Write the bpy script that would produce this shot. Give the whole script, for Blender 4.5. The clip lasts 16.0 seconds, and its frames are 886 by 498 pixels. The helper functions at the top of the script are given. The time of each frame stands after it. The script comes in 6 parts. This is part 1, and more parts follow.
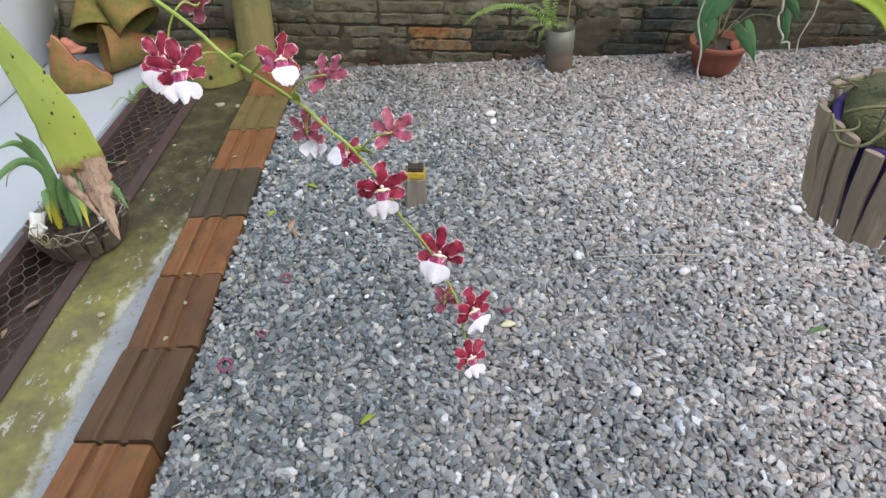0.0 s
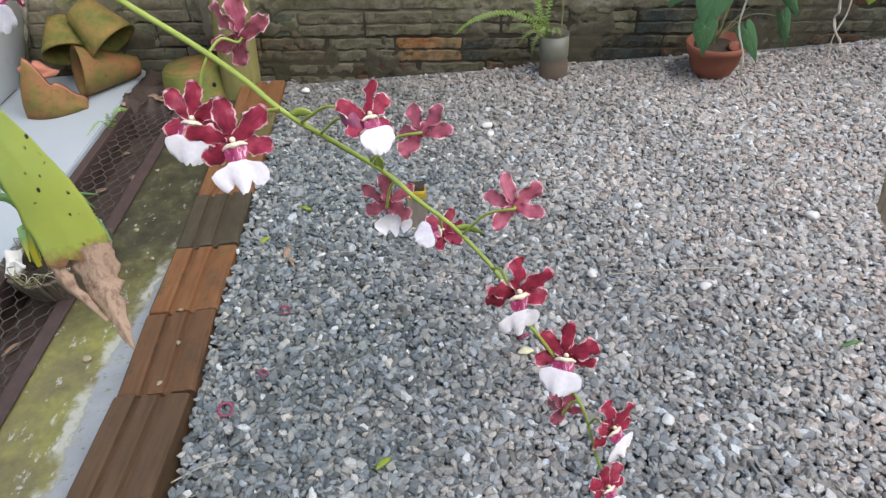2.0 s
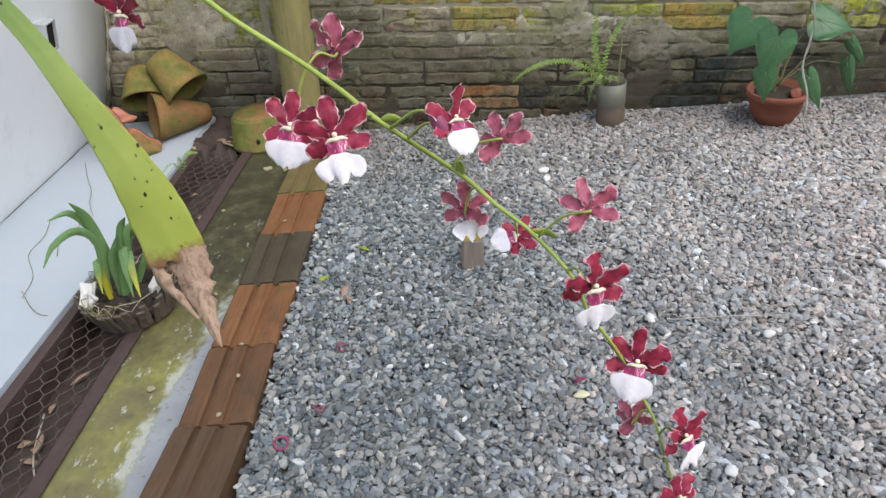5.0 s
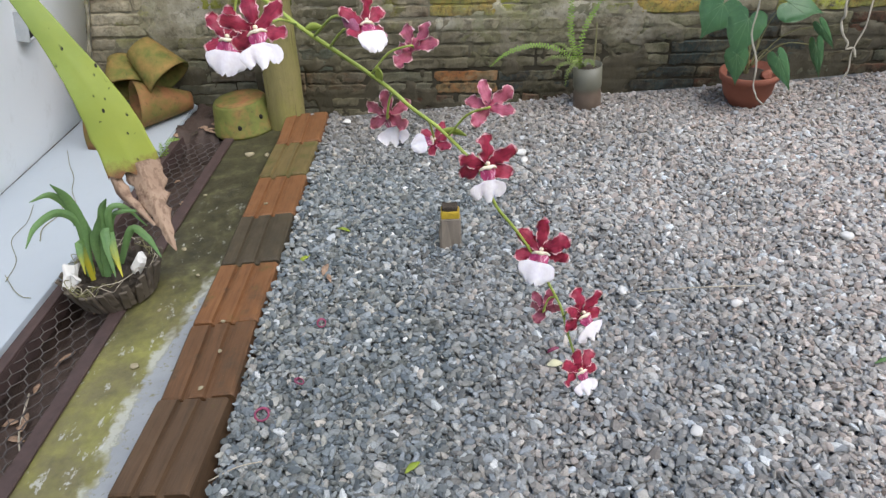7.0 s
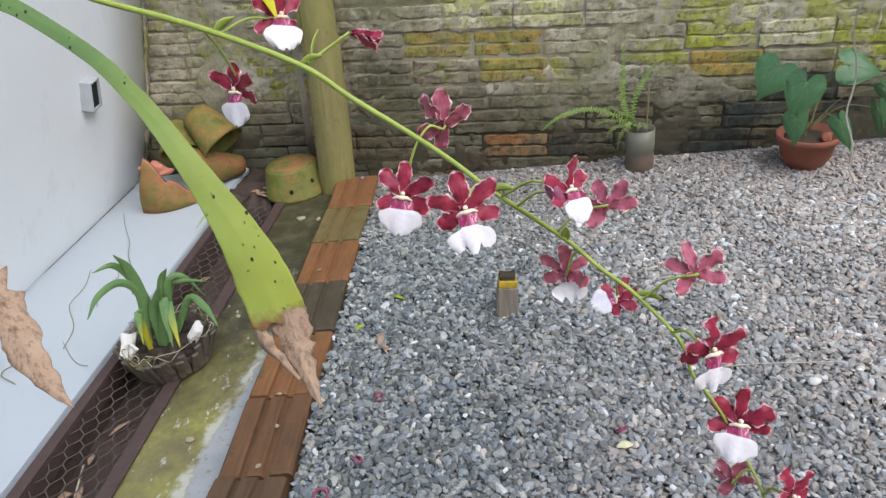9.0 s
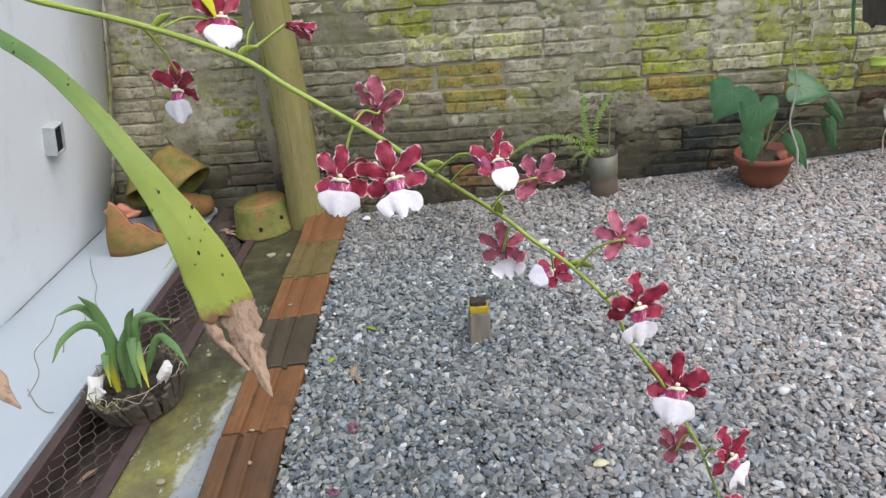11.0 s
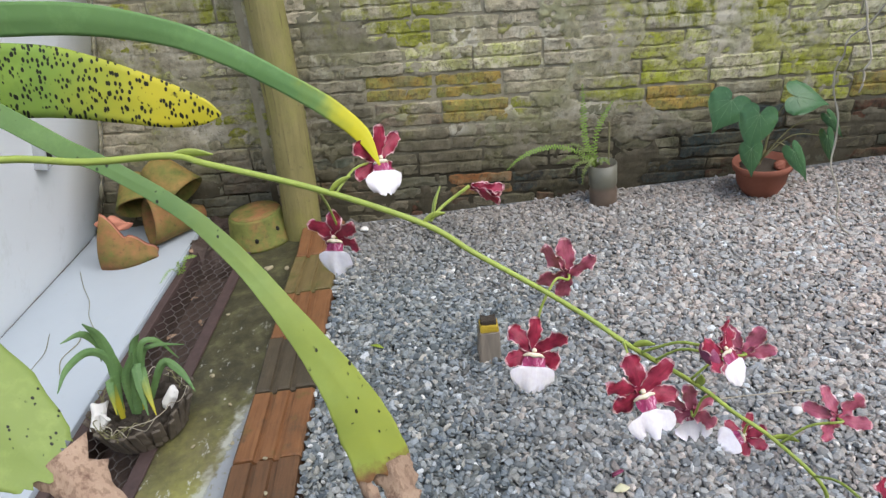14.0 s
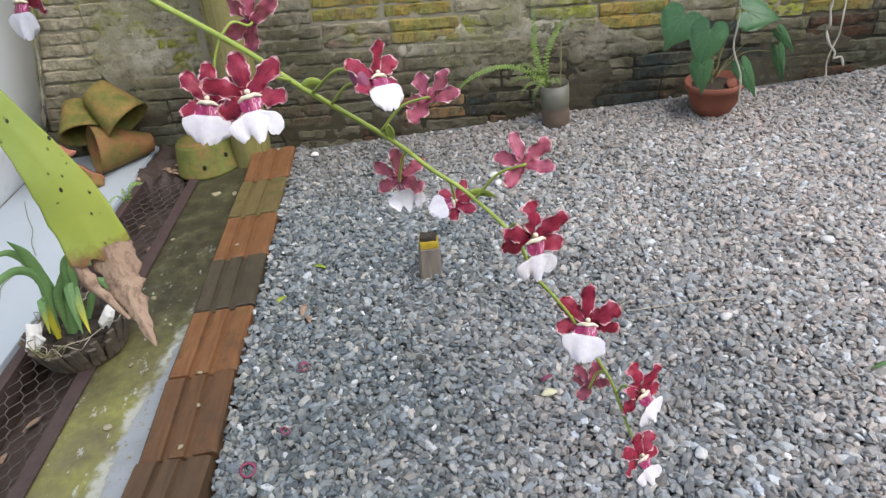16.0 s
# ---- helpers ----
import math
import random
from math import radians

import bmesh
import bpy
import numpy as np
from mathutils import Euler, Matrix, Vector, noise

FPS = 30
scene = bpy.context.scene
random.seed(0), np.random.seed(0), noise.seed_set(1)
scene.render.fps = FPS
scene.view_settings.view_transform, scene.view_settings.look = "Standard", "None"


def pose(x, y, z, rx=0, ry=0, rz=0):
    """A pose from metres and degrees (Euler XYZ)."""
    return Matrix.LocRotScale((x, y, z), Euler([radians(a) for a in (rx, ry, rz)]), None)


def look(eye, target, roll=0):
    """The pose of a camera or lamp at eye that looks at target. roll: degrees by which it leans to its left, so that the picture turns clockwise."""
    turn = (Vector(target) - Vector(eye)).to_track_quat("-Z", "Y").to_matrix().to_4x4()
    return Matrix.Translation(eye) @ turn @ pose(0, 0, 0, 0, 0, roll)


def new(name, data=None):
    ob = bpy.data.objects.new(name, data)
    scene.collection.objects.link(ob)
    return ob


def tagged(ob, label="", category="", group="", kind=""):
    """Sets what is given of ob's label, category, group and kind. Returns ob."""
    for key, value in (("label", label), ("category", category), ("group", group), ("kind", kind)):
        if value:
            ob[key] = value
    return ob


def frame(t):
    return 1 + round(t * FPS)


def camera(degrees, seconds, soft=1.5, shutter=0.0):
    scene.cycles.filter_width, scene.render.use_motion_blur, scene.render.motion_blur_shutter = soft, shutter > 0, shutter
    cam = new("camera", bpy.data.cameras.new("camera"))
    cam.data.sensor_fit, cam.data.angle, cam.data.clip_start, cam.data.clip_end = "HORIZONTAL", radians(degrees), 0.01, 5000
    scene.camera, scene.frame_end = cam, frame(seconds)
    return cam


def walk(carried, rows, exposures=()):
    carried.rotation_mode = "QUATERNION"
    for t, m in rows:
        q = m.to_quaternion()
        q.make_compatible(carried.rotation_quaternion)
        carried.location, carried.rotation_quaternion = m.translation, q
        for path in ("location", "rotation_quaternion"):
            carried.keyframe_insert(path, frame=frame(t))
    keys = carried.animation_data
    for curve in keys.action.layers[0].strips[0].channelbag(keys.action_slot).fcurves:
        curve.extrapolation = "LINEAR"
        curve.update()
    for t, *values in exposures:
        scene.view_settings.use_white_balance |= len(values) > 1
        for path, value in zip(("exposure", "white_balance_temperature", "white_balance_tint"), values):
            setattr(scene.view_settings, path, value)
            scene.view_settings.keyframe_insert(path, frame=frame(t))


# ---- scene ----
# ---- camera ----
cam = camera(65.2, 16.0, soft=1.4)
PATH = [
    (0, 0.5841, -1.0320, 1.1210, 50.958, 3.275, -0.330),
    (0.5, 0.5810, -0.9943, 1.0727, 49.889, 2.954, -0.673),
    (1, 0.5637, -0.9636, 1.0741, 50.005, 3.105, -1.520),
    (1.5, 0.5418, -0.9468, 1.0815, 50.382, 3.540, -2.427),
    (2, 0.5256, -0.9337, 1.0978, 51.304, 4.139, -2.947),
    (2.5, 0.5044, -0.9245, 1.1088, 52.654, 4.470, -2.888),
    (3, 0.4864, -0.9017, 1.1104, 54.164, 4.969, -2.342),
    (3.2, 0.4781, -0.8989, 1.1176, 54.907, 5.567, -1.679),
    (5.3, 0.5220, -0.9674, 1.0826, 55.660, 5.781, 1.240),
    (5.5, 0.5264, -0.9752, 1.0763, 55.538, 5.698, 1.070),
    (6, 0.5404, -0.9899, 1.0700, 55.383, 5.732, 0.429),
    (6.5, 0.5447, -1.0066, 1.0665, 55.034, 5.776, 0.079),
    (7, 0.5437, -1.0093, 1.0743, 55.114, 5.863, 0.058),
    (7.5, 0.5366, -1.0081, 1.0906, 55.713, 6.089, 0.157),
    (8, 0.5281, -0.9963, 1.0944, 57.586, 6.300, 0.742),
    (8.5, 0.5043, -0.9790, 1.0938, 58.853, 6.722, 1.845),
    (9, 0.4824, -0.9590, 1.1068, 59.536, 7.239, 2.405),
    (9.2, 0.4720, -0.9450, 1.1034, 60.020, 7.226, 2.422),
    (11.3, 0.5042, -0.9809, 1.0858, 62.206, 8.243, -1.196),
    (11.5, 0.5100, -0.9794, 1.0836, 61.892, 7.916, -1.773),
    (12, 0.5142, -0.9754, 1.0800, 61.475, 7.735, -3.315),
    (12.5, 0.4940, -0.9563, 1.1013, 61.293, 7.825, -3.957),
    (13, 0.4662, -0.9334, 1.1118, 60.960, 7.947, -3.778),
    (13.5, 0.4421, -0.9242, 1.1259, 60.914, 7.839, -3.133),
    (14, 0.4181, -0.9258, 1.1555, 61.160, 7.787, -2.565),
    (14.5, 0.4448, -0.9260, 1.1406, 61.129, 7.987, -2.694),
    (15, 0.4819, -0.9293, 1.1114, 60.649, 7.990, -3.064),
    (15.5, 0.5064, -0.9392, 1.0821, 58.770, 7.970, -3.659),
    (16, 0.5207, -0.9571, 1.0698, 56.392, 7.690, -4.118),
]
walk(cam, [(t, pose(x, y, z, rx, ry, rz)) for t, x, y, z, rx, ry, rz in PATH])

# ---- light: overcast sky with a weak, very wide sun ----
world = bpy.data.worlds.new("overcast_sky")
scene.world = world
world.use_nodes = True
_wn = world.node_tree.nodes
_bg = _wn["Background"]
_sky = _wn.new("ShaderNodeTexSky")
_sky.sky_type = "NISHITA"
_sky.sun_disc = False
_sky.sun_elevation = radians(51)
_sky.sun_rotation = radians(129)
_sky.air_density, _sky.dust_density, _sky.ozone_density = 1.0, 1.2, 1.5
world.node_tree.links.new(_sky.outputs[0], _bg.inputs[0])
_bg.inputs[1].default_value = 0.14
_sun = bpy.data.lights.new("sun", "SUN")
_sun.energy, _sun.angle, _sun.color = 1.45, radians(60), (1.0, 0.975, 0.94)
sun_ob = new("sun", _sun)
sun_ob.matrix_world = look((3.4, -1.9, 5.0), (0.3, 0.6, 0.0))
scene.view_settings.exposure = 1.2


# ---- materials ----
def ramp_set(node, stops):
    els = node.color_ramp.elements
    while len(els) < len(stops):
        els.new(0.5)
    for e, (p, c) in zip(els, stops):
        e.position, e.color = p, (*c, 1.0)


class Mat:
    """A small builder of procedural materials on object or world-sized coordinates."""

    def __init__(self, name, rough=0.6, metal=0.0, spec=0.4):
        self.m = bpy.data.materials.new(name)
        self.m.use_nodes = True
        self.t = self.m.node_tree
        self.n = self.t.nodes
        self.b = self.n["Principled BSDF"]
        self.b.inputs["Roughness"].default_value = rough
        self.b.inputs["Metallic"].default_value = metal
        self.b.inputs["Specular IOR Level"].default_value = spec
        self.co = self.n.new("ShaderNodeTexCoord").outputs["Object"]
        self.geo = self.n.new("ShaderNodeNewGeometry")
        self.height = None

    def link(self, a, b):
        self.t.links.new(a, b)

    def world_co(self):
        self.co = self.geo.outputs["Position"]
        return self

    def mapped(self, scale=(1, 1, 1)):
        mp = self.n.new("ShaderNodeMapping")
        mp.inputs["Scale"].default_value = scale
        self.link(self.co, mp.inputs["Vector"])
        return mp.outputs["Vector"]

    def noise(self, scale, detail=4.0, rough=0.6, stretch=None, dist=0.0):
        nd = self.n.new("ShaderNodeTexNoise")
        nd.inputs["Scale"].default_value = scale
        nd.inputs["Detail"].default_value = detail
        nd.inputs["Roughness"].default_value = rough
        nd.inputs["Distortion"].default_value = dist
        self.link(self.mapped(stretch) if stretch else self.co, nd.inputs["Vector"])
        return nd.outputs["Fac"]

    def spots(self, scale, stretch=None):
        nd = self.n.new("ShaderNodeTexVoronoi")
        nd.inputs["Scale"].default_value = scale
        self.link(self.mapped(stretch) if stretch else self.co, nd.inputs["Vector"])
        return nd.outputs["Distance"]

    def ramp(self, fac, stops):
        nd = self.n.new("ShaderNodeValToRGB")
        ramp_set(nd, stops)
        self.link(fac, nd.inputs[0])
        return nd.outputs[0]

    def step(self, fac, a, b):
        return self.ramp(fac, [(a, (0, 0, 0)), (b, (1, 1, 1))])

    def mix(self, fac, a, b, mode="MIX"):
        nd = self.n.new("ShaderNodeMix")
        nd.data_type, nd.blend_type = "RGBA", mode
        for value, sock in ((fac, nd.inputs[0]), (a, nd.inputs[6]), (b, nd.inputs[7])):
            if isinstance(value, (int, float)):
                sock.default_value = value
            elif isinstance(value, tuple):
                sock.default_value = (*value, 1.0)
            else:
                self.link(value, sock)
        return nd.outputs[2]

    def math(self, op, a, b=0.5):
        nd = self.n.new("ShaderNodeMath")
        nd.operation = op
        for value, sock in ((a, nd.inputs[0]), (b, nd.inputs[1])):
            if isinstance(value, (int, float)):
                sock.default_value = value
            else:
                self.link(value, sock)
        return nd.outputs[0]

    def rand(self):
        return self.n.new("ShaderNodeObjectInfo").outputs["Random"]

    def island(self):
        return self.geo.outputs["Random Per Island"]

    def axis(self, k):
        nd = self.n.new("ShaderNodeSeparateXYZ")
        self.link(self.co, nd.inputs[0])
        return nd.outputs[k]

    def color(self, c):
        if isinstance(c, tuple):
            self.b.inputs["Base Color"].default_value = (*c, 1.0)
        else:
            self.link(c, self.b.inputs["Base Color"])
        return self

    def roughness(self, fac, lo, hi):
        nd = self.n.new("ShaderNodeMapRange")
        nd.inputs["To Min"].default_value, nd.inputs["To Max"].default_value = lo, hi
        self.link(fac, nd.inputs[0])
        self.link(nd.outputs[0], self.b.inputs["Roughness"])
        return self

    def bump(self, fac, strength=0.3, dist=0.002):
        nd = self.n.new("ShaderNodeBump")
        nd.inputs["Strength"].default_value, nd.inputs["Distance"].default_value = strength, dist
        self.link(fac, nd.inputs["Height"])
        if self.height is not None:
            self.link(self.height, nd.inputs["Normal"])
        self.height = nd.outputs[0]
        self.link(self.height, self.b.inputs["Normal"])
        return self

    def leafy(self, weight=0.25):
        self.b.inputs["Subsurface Weight"].default_value = weight
        self.b.inputs["Subsurface Radius"].default_value = (0.004, 0.004, 0.002)
        self.b.inputs["Subsurface Scale"].default_value = 0.5
        return self


def make_gravel():
    k = Mat("gravel_stone", 0.8, spec=0.3)
    k.world_co()
    hue = k.math("FRACT", k.math("MULTIPLY", k.island(), 41.7))
    base = k.ramp(k.island(), [(0.0, (0.090, 0.102, 0.105)), (0.2, (0.140, 0.157, 0.160)), (0.45, (0.196, 0.215, 0.218)), (0.7, (0.262, 0.281, 0.280)), (0.9, (0.340, 0.352, 0.340)), (0.98, (0.46, 0.455, 0.43)), (1.0, (0.74, 0.74, 0.72))])
    base = k.mix(0.8, base, k.ramp(hue, [(0.0, (0.88, 0.96, 1.09)), (0.35, (0.97, 1.01, 1.03)), (0.62, (1.0, 1.0, 1.0)), (0.82, (1.08, 1.03, 0.92)), (1.0, (1.14, 1.02, 0.94))]), "MULTIPLY")
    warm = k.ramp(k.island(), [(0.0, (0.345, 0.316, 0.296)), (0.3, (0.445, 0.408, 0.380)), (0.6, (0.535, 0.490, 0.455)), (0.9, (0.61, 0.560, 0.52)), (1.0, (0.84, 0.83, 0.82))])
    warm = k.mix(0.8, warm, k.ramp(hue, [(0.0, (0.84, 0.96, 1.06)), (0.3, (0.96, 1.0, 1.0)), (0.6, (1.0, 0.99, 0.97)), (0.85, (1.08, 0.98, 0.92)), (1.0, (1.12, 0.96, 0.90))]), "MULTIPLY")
    # stones turn paler and warmer towards +x, with a noisy border
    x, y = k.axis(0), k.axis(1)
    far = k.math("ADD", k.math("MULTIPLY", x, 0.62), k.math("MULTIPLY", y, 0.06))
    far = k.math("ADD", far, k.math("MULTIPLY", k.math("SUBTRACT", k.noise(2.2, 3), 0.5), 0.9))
    warm_share = k.step(far, 0.20, 0.98)
    col = k.mix(k.math("MULTIPLY", warm_share, 0.9), base, warm)
    # browner and darker towards the wall, in a ragged strip
    brown_strip = k.step(k.math("MULTIPLY", k.math("ADD", y, k.math("MULTIPLY", k.math("SUBTRACT", k.noise(5, 5), 0.5), 0.6)), 0.5), 0.46, 0.72)
    col = k.mix(k.math("MULTIPLY", brown_strip, 0.5), col, (0.21, 0.175, 0.145))
    col = k.mix(0.55, col, k.ramp(k.noise(220, 6, 0.7), [(0.32, (0.50, 0.49, 0.47)), (0.55, (1.0, 1.0, 0.98)), (0.75, (1.1, 1.1, 1.08))]), "MULTIPLY")
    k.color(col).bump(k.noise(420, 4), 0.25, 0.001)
    return k.m


def make_soil():
    k = Mat("gravel_bed", 0.95).world_co()
    k.color(k.ramp(k.noise(60, 6), [(0.3, (0.07, 0.075, 0.078)), (0.7, (0.21, 0.21, 0.20))])).bump(k.noise(90, 5), 0.8, 0.01)
    return k.m


def make_clay_brick(name, lo, hi, soot=0.0, mossy=0.0, wet=0.45):
    """Grooved clay brick: clay with lengthwise drag marks under its own share of soot and moss."""
    k = Mat(name, 0.75, spec=0.35)
    clay = k.mix(k.noise(16, 5, stretch=(1.4, 0.35, 1)), lo, hi)
    dark = tuple(c * 0.35 for c in lo)
    clay = k.mix(k.math("MULTIPLY", k.step(k.noise(90, 6, 0.7, stretch=(1, 0.05, 1)), 0.48, 0.66), 0.45), clay, dark)
    clay = k.mix(k.math("MULTIPLY", k.step(k.noise(60, 5, 0.7, stretch=(1, 0.08, 1)), 0.60, 0.74), 0.22), clay, tuple(min(1.0, c * 1.5 + 0.02) for c in hi))
    black = k.step(k.noise(11, 6, 0.7, stretch=(1, 0.6, 1)), 0.66 - soot, 0.84 - soot)
    col = k.mix(k.math("MULTIPLY", black, 0.9), clay, k.mix(k.noise(50, 4), (0.022, 0.019, 0.013), (0.07, 0.058, 0.036)))
    green = k.step(k.noise(13, 5, 0.65), 0.72 - mossy, 0.88 - mossy)
    col = k.mix(k.math("MULTIPLY", green, 0.8), col, k.mix(k.noise(60, 3), (0.045, 0.052, 0.012), (0.13, 0.125, 0.035)))
    col = k.mix(k.math("MULTIPLY", k.step(k.noise(210, 3), 0.70, 0.76), 0.6), col, (0.30, 0.24, 0.16))
    k.color(col).roughness(k.noise(30, 4), wet, 0.85)
    k.bump(k.noise(120, 5, stretch=(1, 0.06, 1)), 0.5, 0.002).bump(k.noise(500, 3), 0.25, 0.001)
    return k.m


def make_wall_brick():
    """Old wall: flaking grey-beige brick, single bricks yellow with moss or bare orange, damp and black at the foot,
    darker beside the post.
    """
    k = Mat("weathered_wall_brick", 0.9, spec=0.2)
    r = k.rand()
    k.world_co()
    x, z = k.axis(0), k.axis(2)
    r2 = k.math("FRACT", k.math("MULTIPLY", r, 17.3))
    grey = k.ramp(k.noise(5.5, 7, 0.7), [(0.28, (0.27, 0.235, 0.155)), (0.48, (0.54, 0.475, 0.33)), (0.68, (0.80, 0.72, 0.53))])
    grey = k.mix(k.math("MULTIPLY", k.step(k.noise(46, 7, 0.75), 0.44, 0.66), 0.6), grey, (0.19, 0.175, 0.12))
    grey = k.mix(k.math("MULTIPLY", k.step(k.noise(30, 6, 0.75), 0.58, 0.68), 0.6), grey, (0.58, 0.545, 0.43))
    col = k.mix(k.math("MULTIPLY", k.step(r2, 0.0, 1.0), 0.35), grey, (0.54, 0.46, 0.36))
    # sooty blotches that run over the courses
    soot = k.step(k.noise(2.6, 6, 0.7, stretch=(1, 1, 0.8)), 0.50, 0.64)
    col = k.mix(k.math("MULTIPLY", soot, 0.64), col, k.mix(k.noise(40, 5), (0.10, 0.095, 0.06), (0.22, 0.205, 0.14)))
    # green film in broad soft patches, bright moss brick by brick towards the far end
    film = k.math("MULTIPLY", k.step(k.noise(3.1, 5, 0.6), 0.44, 0.64), 0.5)
    col = k.mix(film, col, k.mix(k.noise(26, 4), (0.14, 0.15, 0.05), (0.33, 0.345, 0.12)))
    reach = k.math("ADD", k.math("MULTIPLY", r2, 0.30), k.math("MULTIPLY", k.step(k.math("MULTIPLY", x, 0.5), 0.30, 0.90), 0.14))
    on = k.step(k.math("ADD", reach, k.noise(4.6, 6, 0.7)), 0.71, 0.80)
    on = k.math("MULTIPLY", on, k.step(z, 0.26, 0.36))
    on = k.math("MULTIPLY", on, k.step(k.noise(60, 6, 0.7), 0.30, 0.46))
    col = k.mix(k.math("MULTIPLY", on, 0.92), col, k.mix(k.noise(24, 5), (0.15, 0.18, 0.025), (0.50, 0.50, 0.06)))
    # lime that ran down from the joints
    lime = k.math("MULTIPLY", k.step(k.math("ADD", k.noise(8.5, 7, 0.74, stretch=(1.5, 1, 0.7)), k.math("MULTIPLY", k.step(k.math("MULTIPLY", x, 0.5), 0.40, 0.90), 0.16)), 0.53, 0.65), k.step(z, 0.28, 0.6))
    col = k.mix(k.math("MULTIPLY", lime, 0.85), col, k.mix(k.noise(50, 4), (0.50, 0.465, 0.34), (0.75, 0.71, 0.55)))
    # black-green growth along the foot; the dark tone climbs higher beside the post
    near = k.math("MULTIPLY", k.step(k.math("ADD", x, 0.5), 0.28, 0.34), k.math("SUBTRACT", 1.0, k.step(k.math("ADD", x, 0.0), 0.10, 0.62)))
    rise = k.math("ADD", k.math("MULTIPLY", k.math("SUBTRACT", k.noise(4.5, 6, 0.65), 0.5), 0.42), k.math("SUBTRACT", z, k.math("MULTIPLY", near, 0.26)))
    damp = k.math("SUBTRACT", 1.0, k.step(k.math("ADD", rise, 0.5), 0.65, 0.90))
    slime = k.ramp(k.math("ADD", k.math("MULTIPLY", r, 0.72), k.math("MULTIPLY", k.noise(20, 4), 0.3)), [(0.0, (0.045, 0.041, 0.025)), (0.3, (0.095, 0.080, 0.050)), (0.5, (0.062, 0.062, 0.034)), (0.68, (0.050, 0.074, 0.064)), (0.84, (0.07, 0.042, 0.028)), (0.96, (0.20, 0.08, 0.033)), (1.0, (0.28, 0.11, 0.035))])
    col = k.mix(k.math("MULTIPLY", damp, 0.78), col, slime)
    crust = k.step(k.noise(70, 8, 0.78), 0.54, 0.62)
    pits = k.step(k.noise(24, 8, 0.8, stretch=(0.7, 1, 1.6)), 0.55, 0.63)
    col = k.mix(k.math("MULTIPLY", crust, 0.36), col, (0.085, 0.075, 0.052))
    col = k.mix(k.math("MULTIPLY", pits, 0.45), col, (0.075, 0.068, 0.045))
    k.color(col).bump(crust, 0.5, 0.004).bump(k.math("SUBTRACT", 1.0, pits), 0.6, 0.004).bump(k.noise(34, 8, 0.8), 0.9, 0.012).bump(k.noise(260, 5, 0.7), 0.5, 0.002)
    return k.m


def make_mortar():
    k = Mat("wall_mortar", 0.95, spec=0.15).world_co()
    z = k.axis(2)
    col = k.mix(k.noise(9, 6, 0.7), (0.17, 0.15, 0.10), (0.44, 0.40, 0.29))
    damp = k.math("SUBTRACT", 1.0, k.step(k.math("ADD", z, k.math("MULTIPLY", k.math("SUBTRACT", k.noise(6, 5), 0.5), 0.22)), 0.16, 0.34))
    col = k.mix(k.math("MULTIPLY", damp, 0.9), col, (0.025, 0.021, 0.013))
    k.color(col).bump(k.noise(80, 6, 0.7), 0.8, 0.006)
    return k.m


def make_white_paint():
    k = Mat("house_wall_paint", 0.7, spec=0.3).world_co()
    col = k.mix(k.noise(3, 5), (0.81, 0.84, 0.85), (0.87, 0.89, 0.89))
    col = k.mix(k.math("MULTIPLY", k.step(k.noise(14, 6, 0.7, stretch=(1, 1, 0.4)), 0.58, 0.74), 0.3), col, (0.54, 0.55, 0.50))
    k.color(col).bump(k.noise(45, 5), 0.3, 0.002)
    return k.m


def make_ledge_paint():
    k = Mat("ledge_paint", 0.5, spec=0.4).world_co()
    col = k.mix(k.noise(2.5, 4), (0.37, 0.415, 0.455), (0.44, 0.485, 0.52))
    col = k.mix(k.math("MULTIPLY", k.step(k.noise(22, 6, 0.75), 0.62, 0.72), 0.35), col, (0.36, 0.37, 0.34))
    k.color(col).bump(k.noise(60, 5), 0.15, 0.0015)
    return k.m


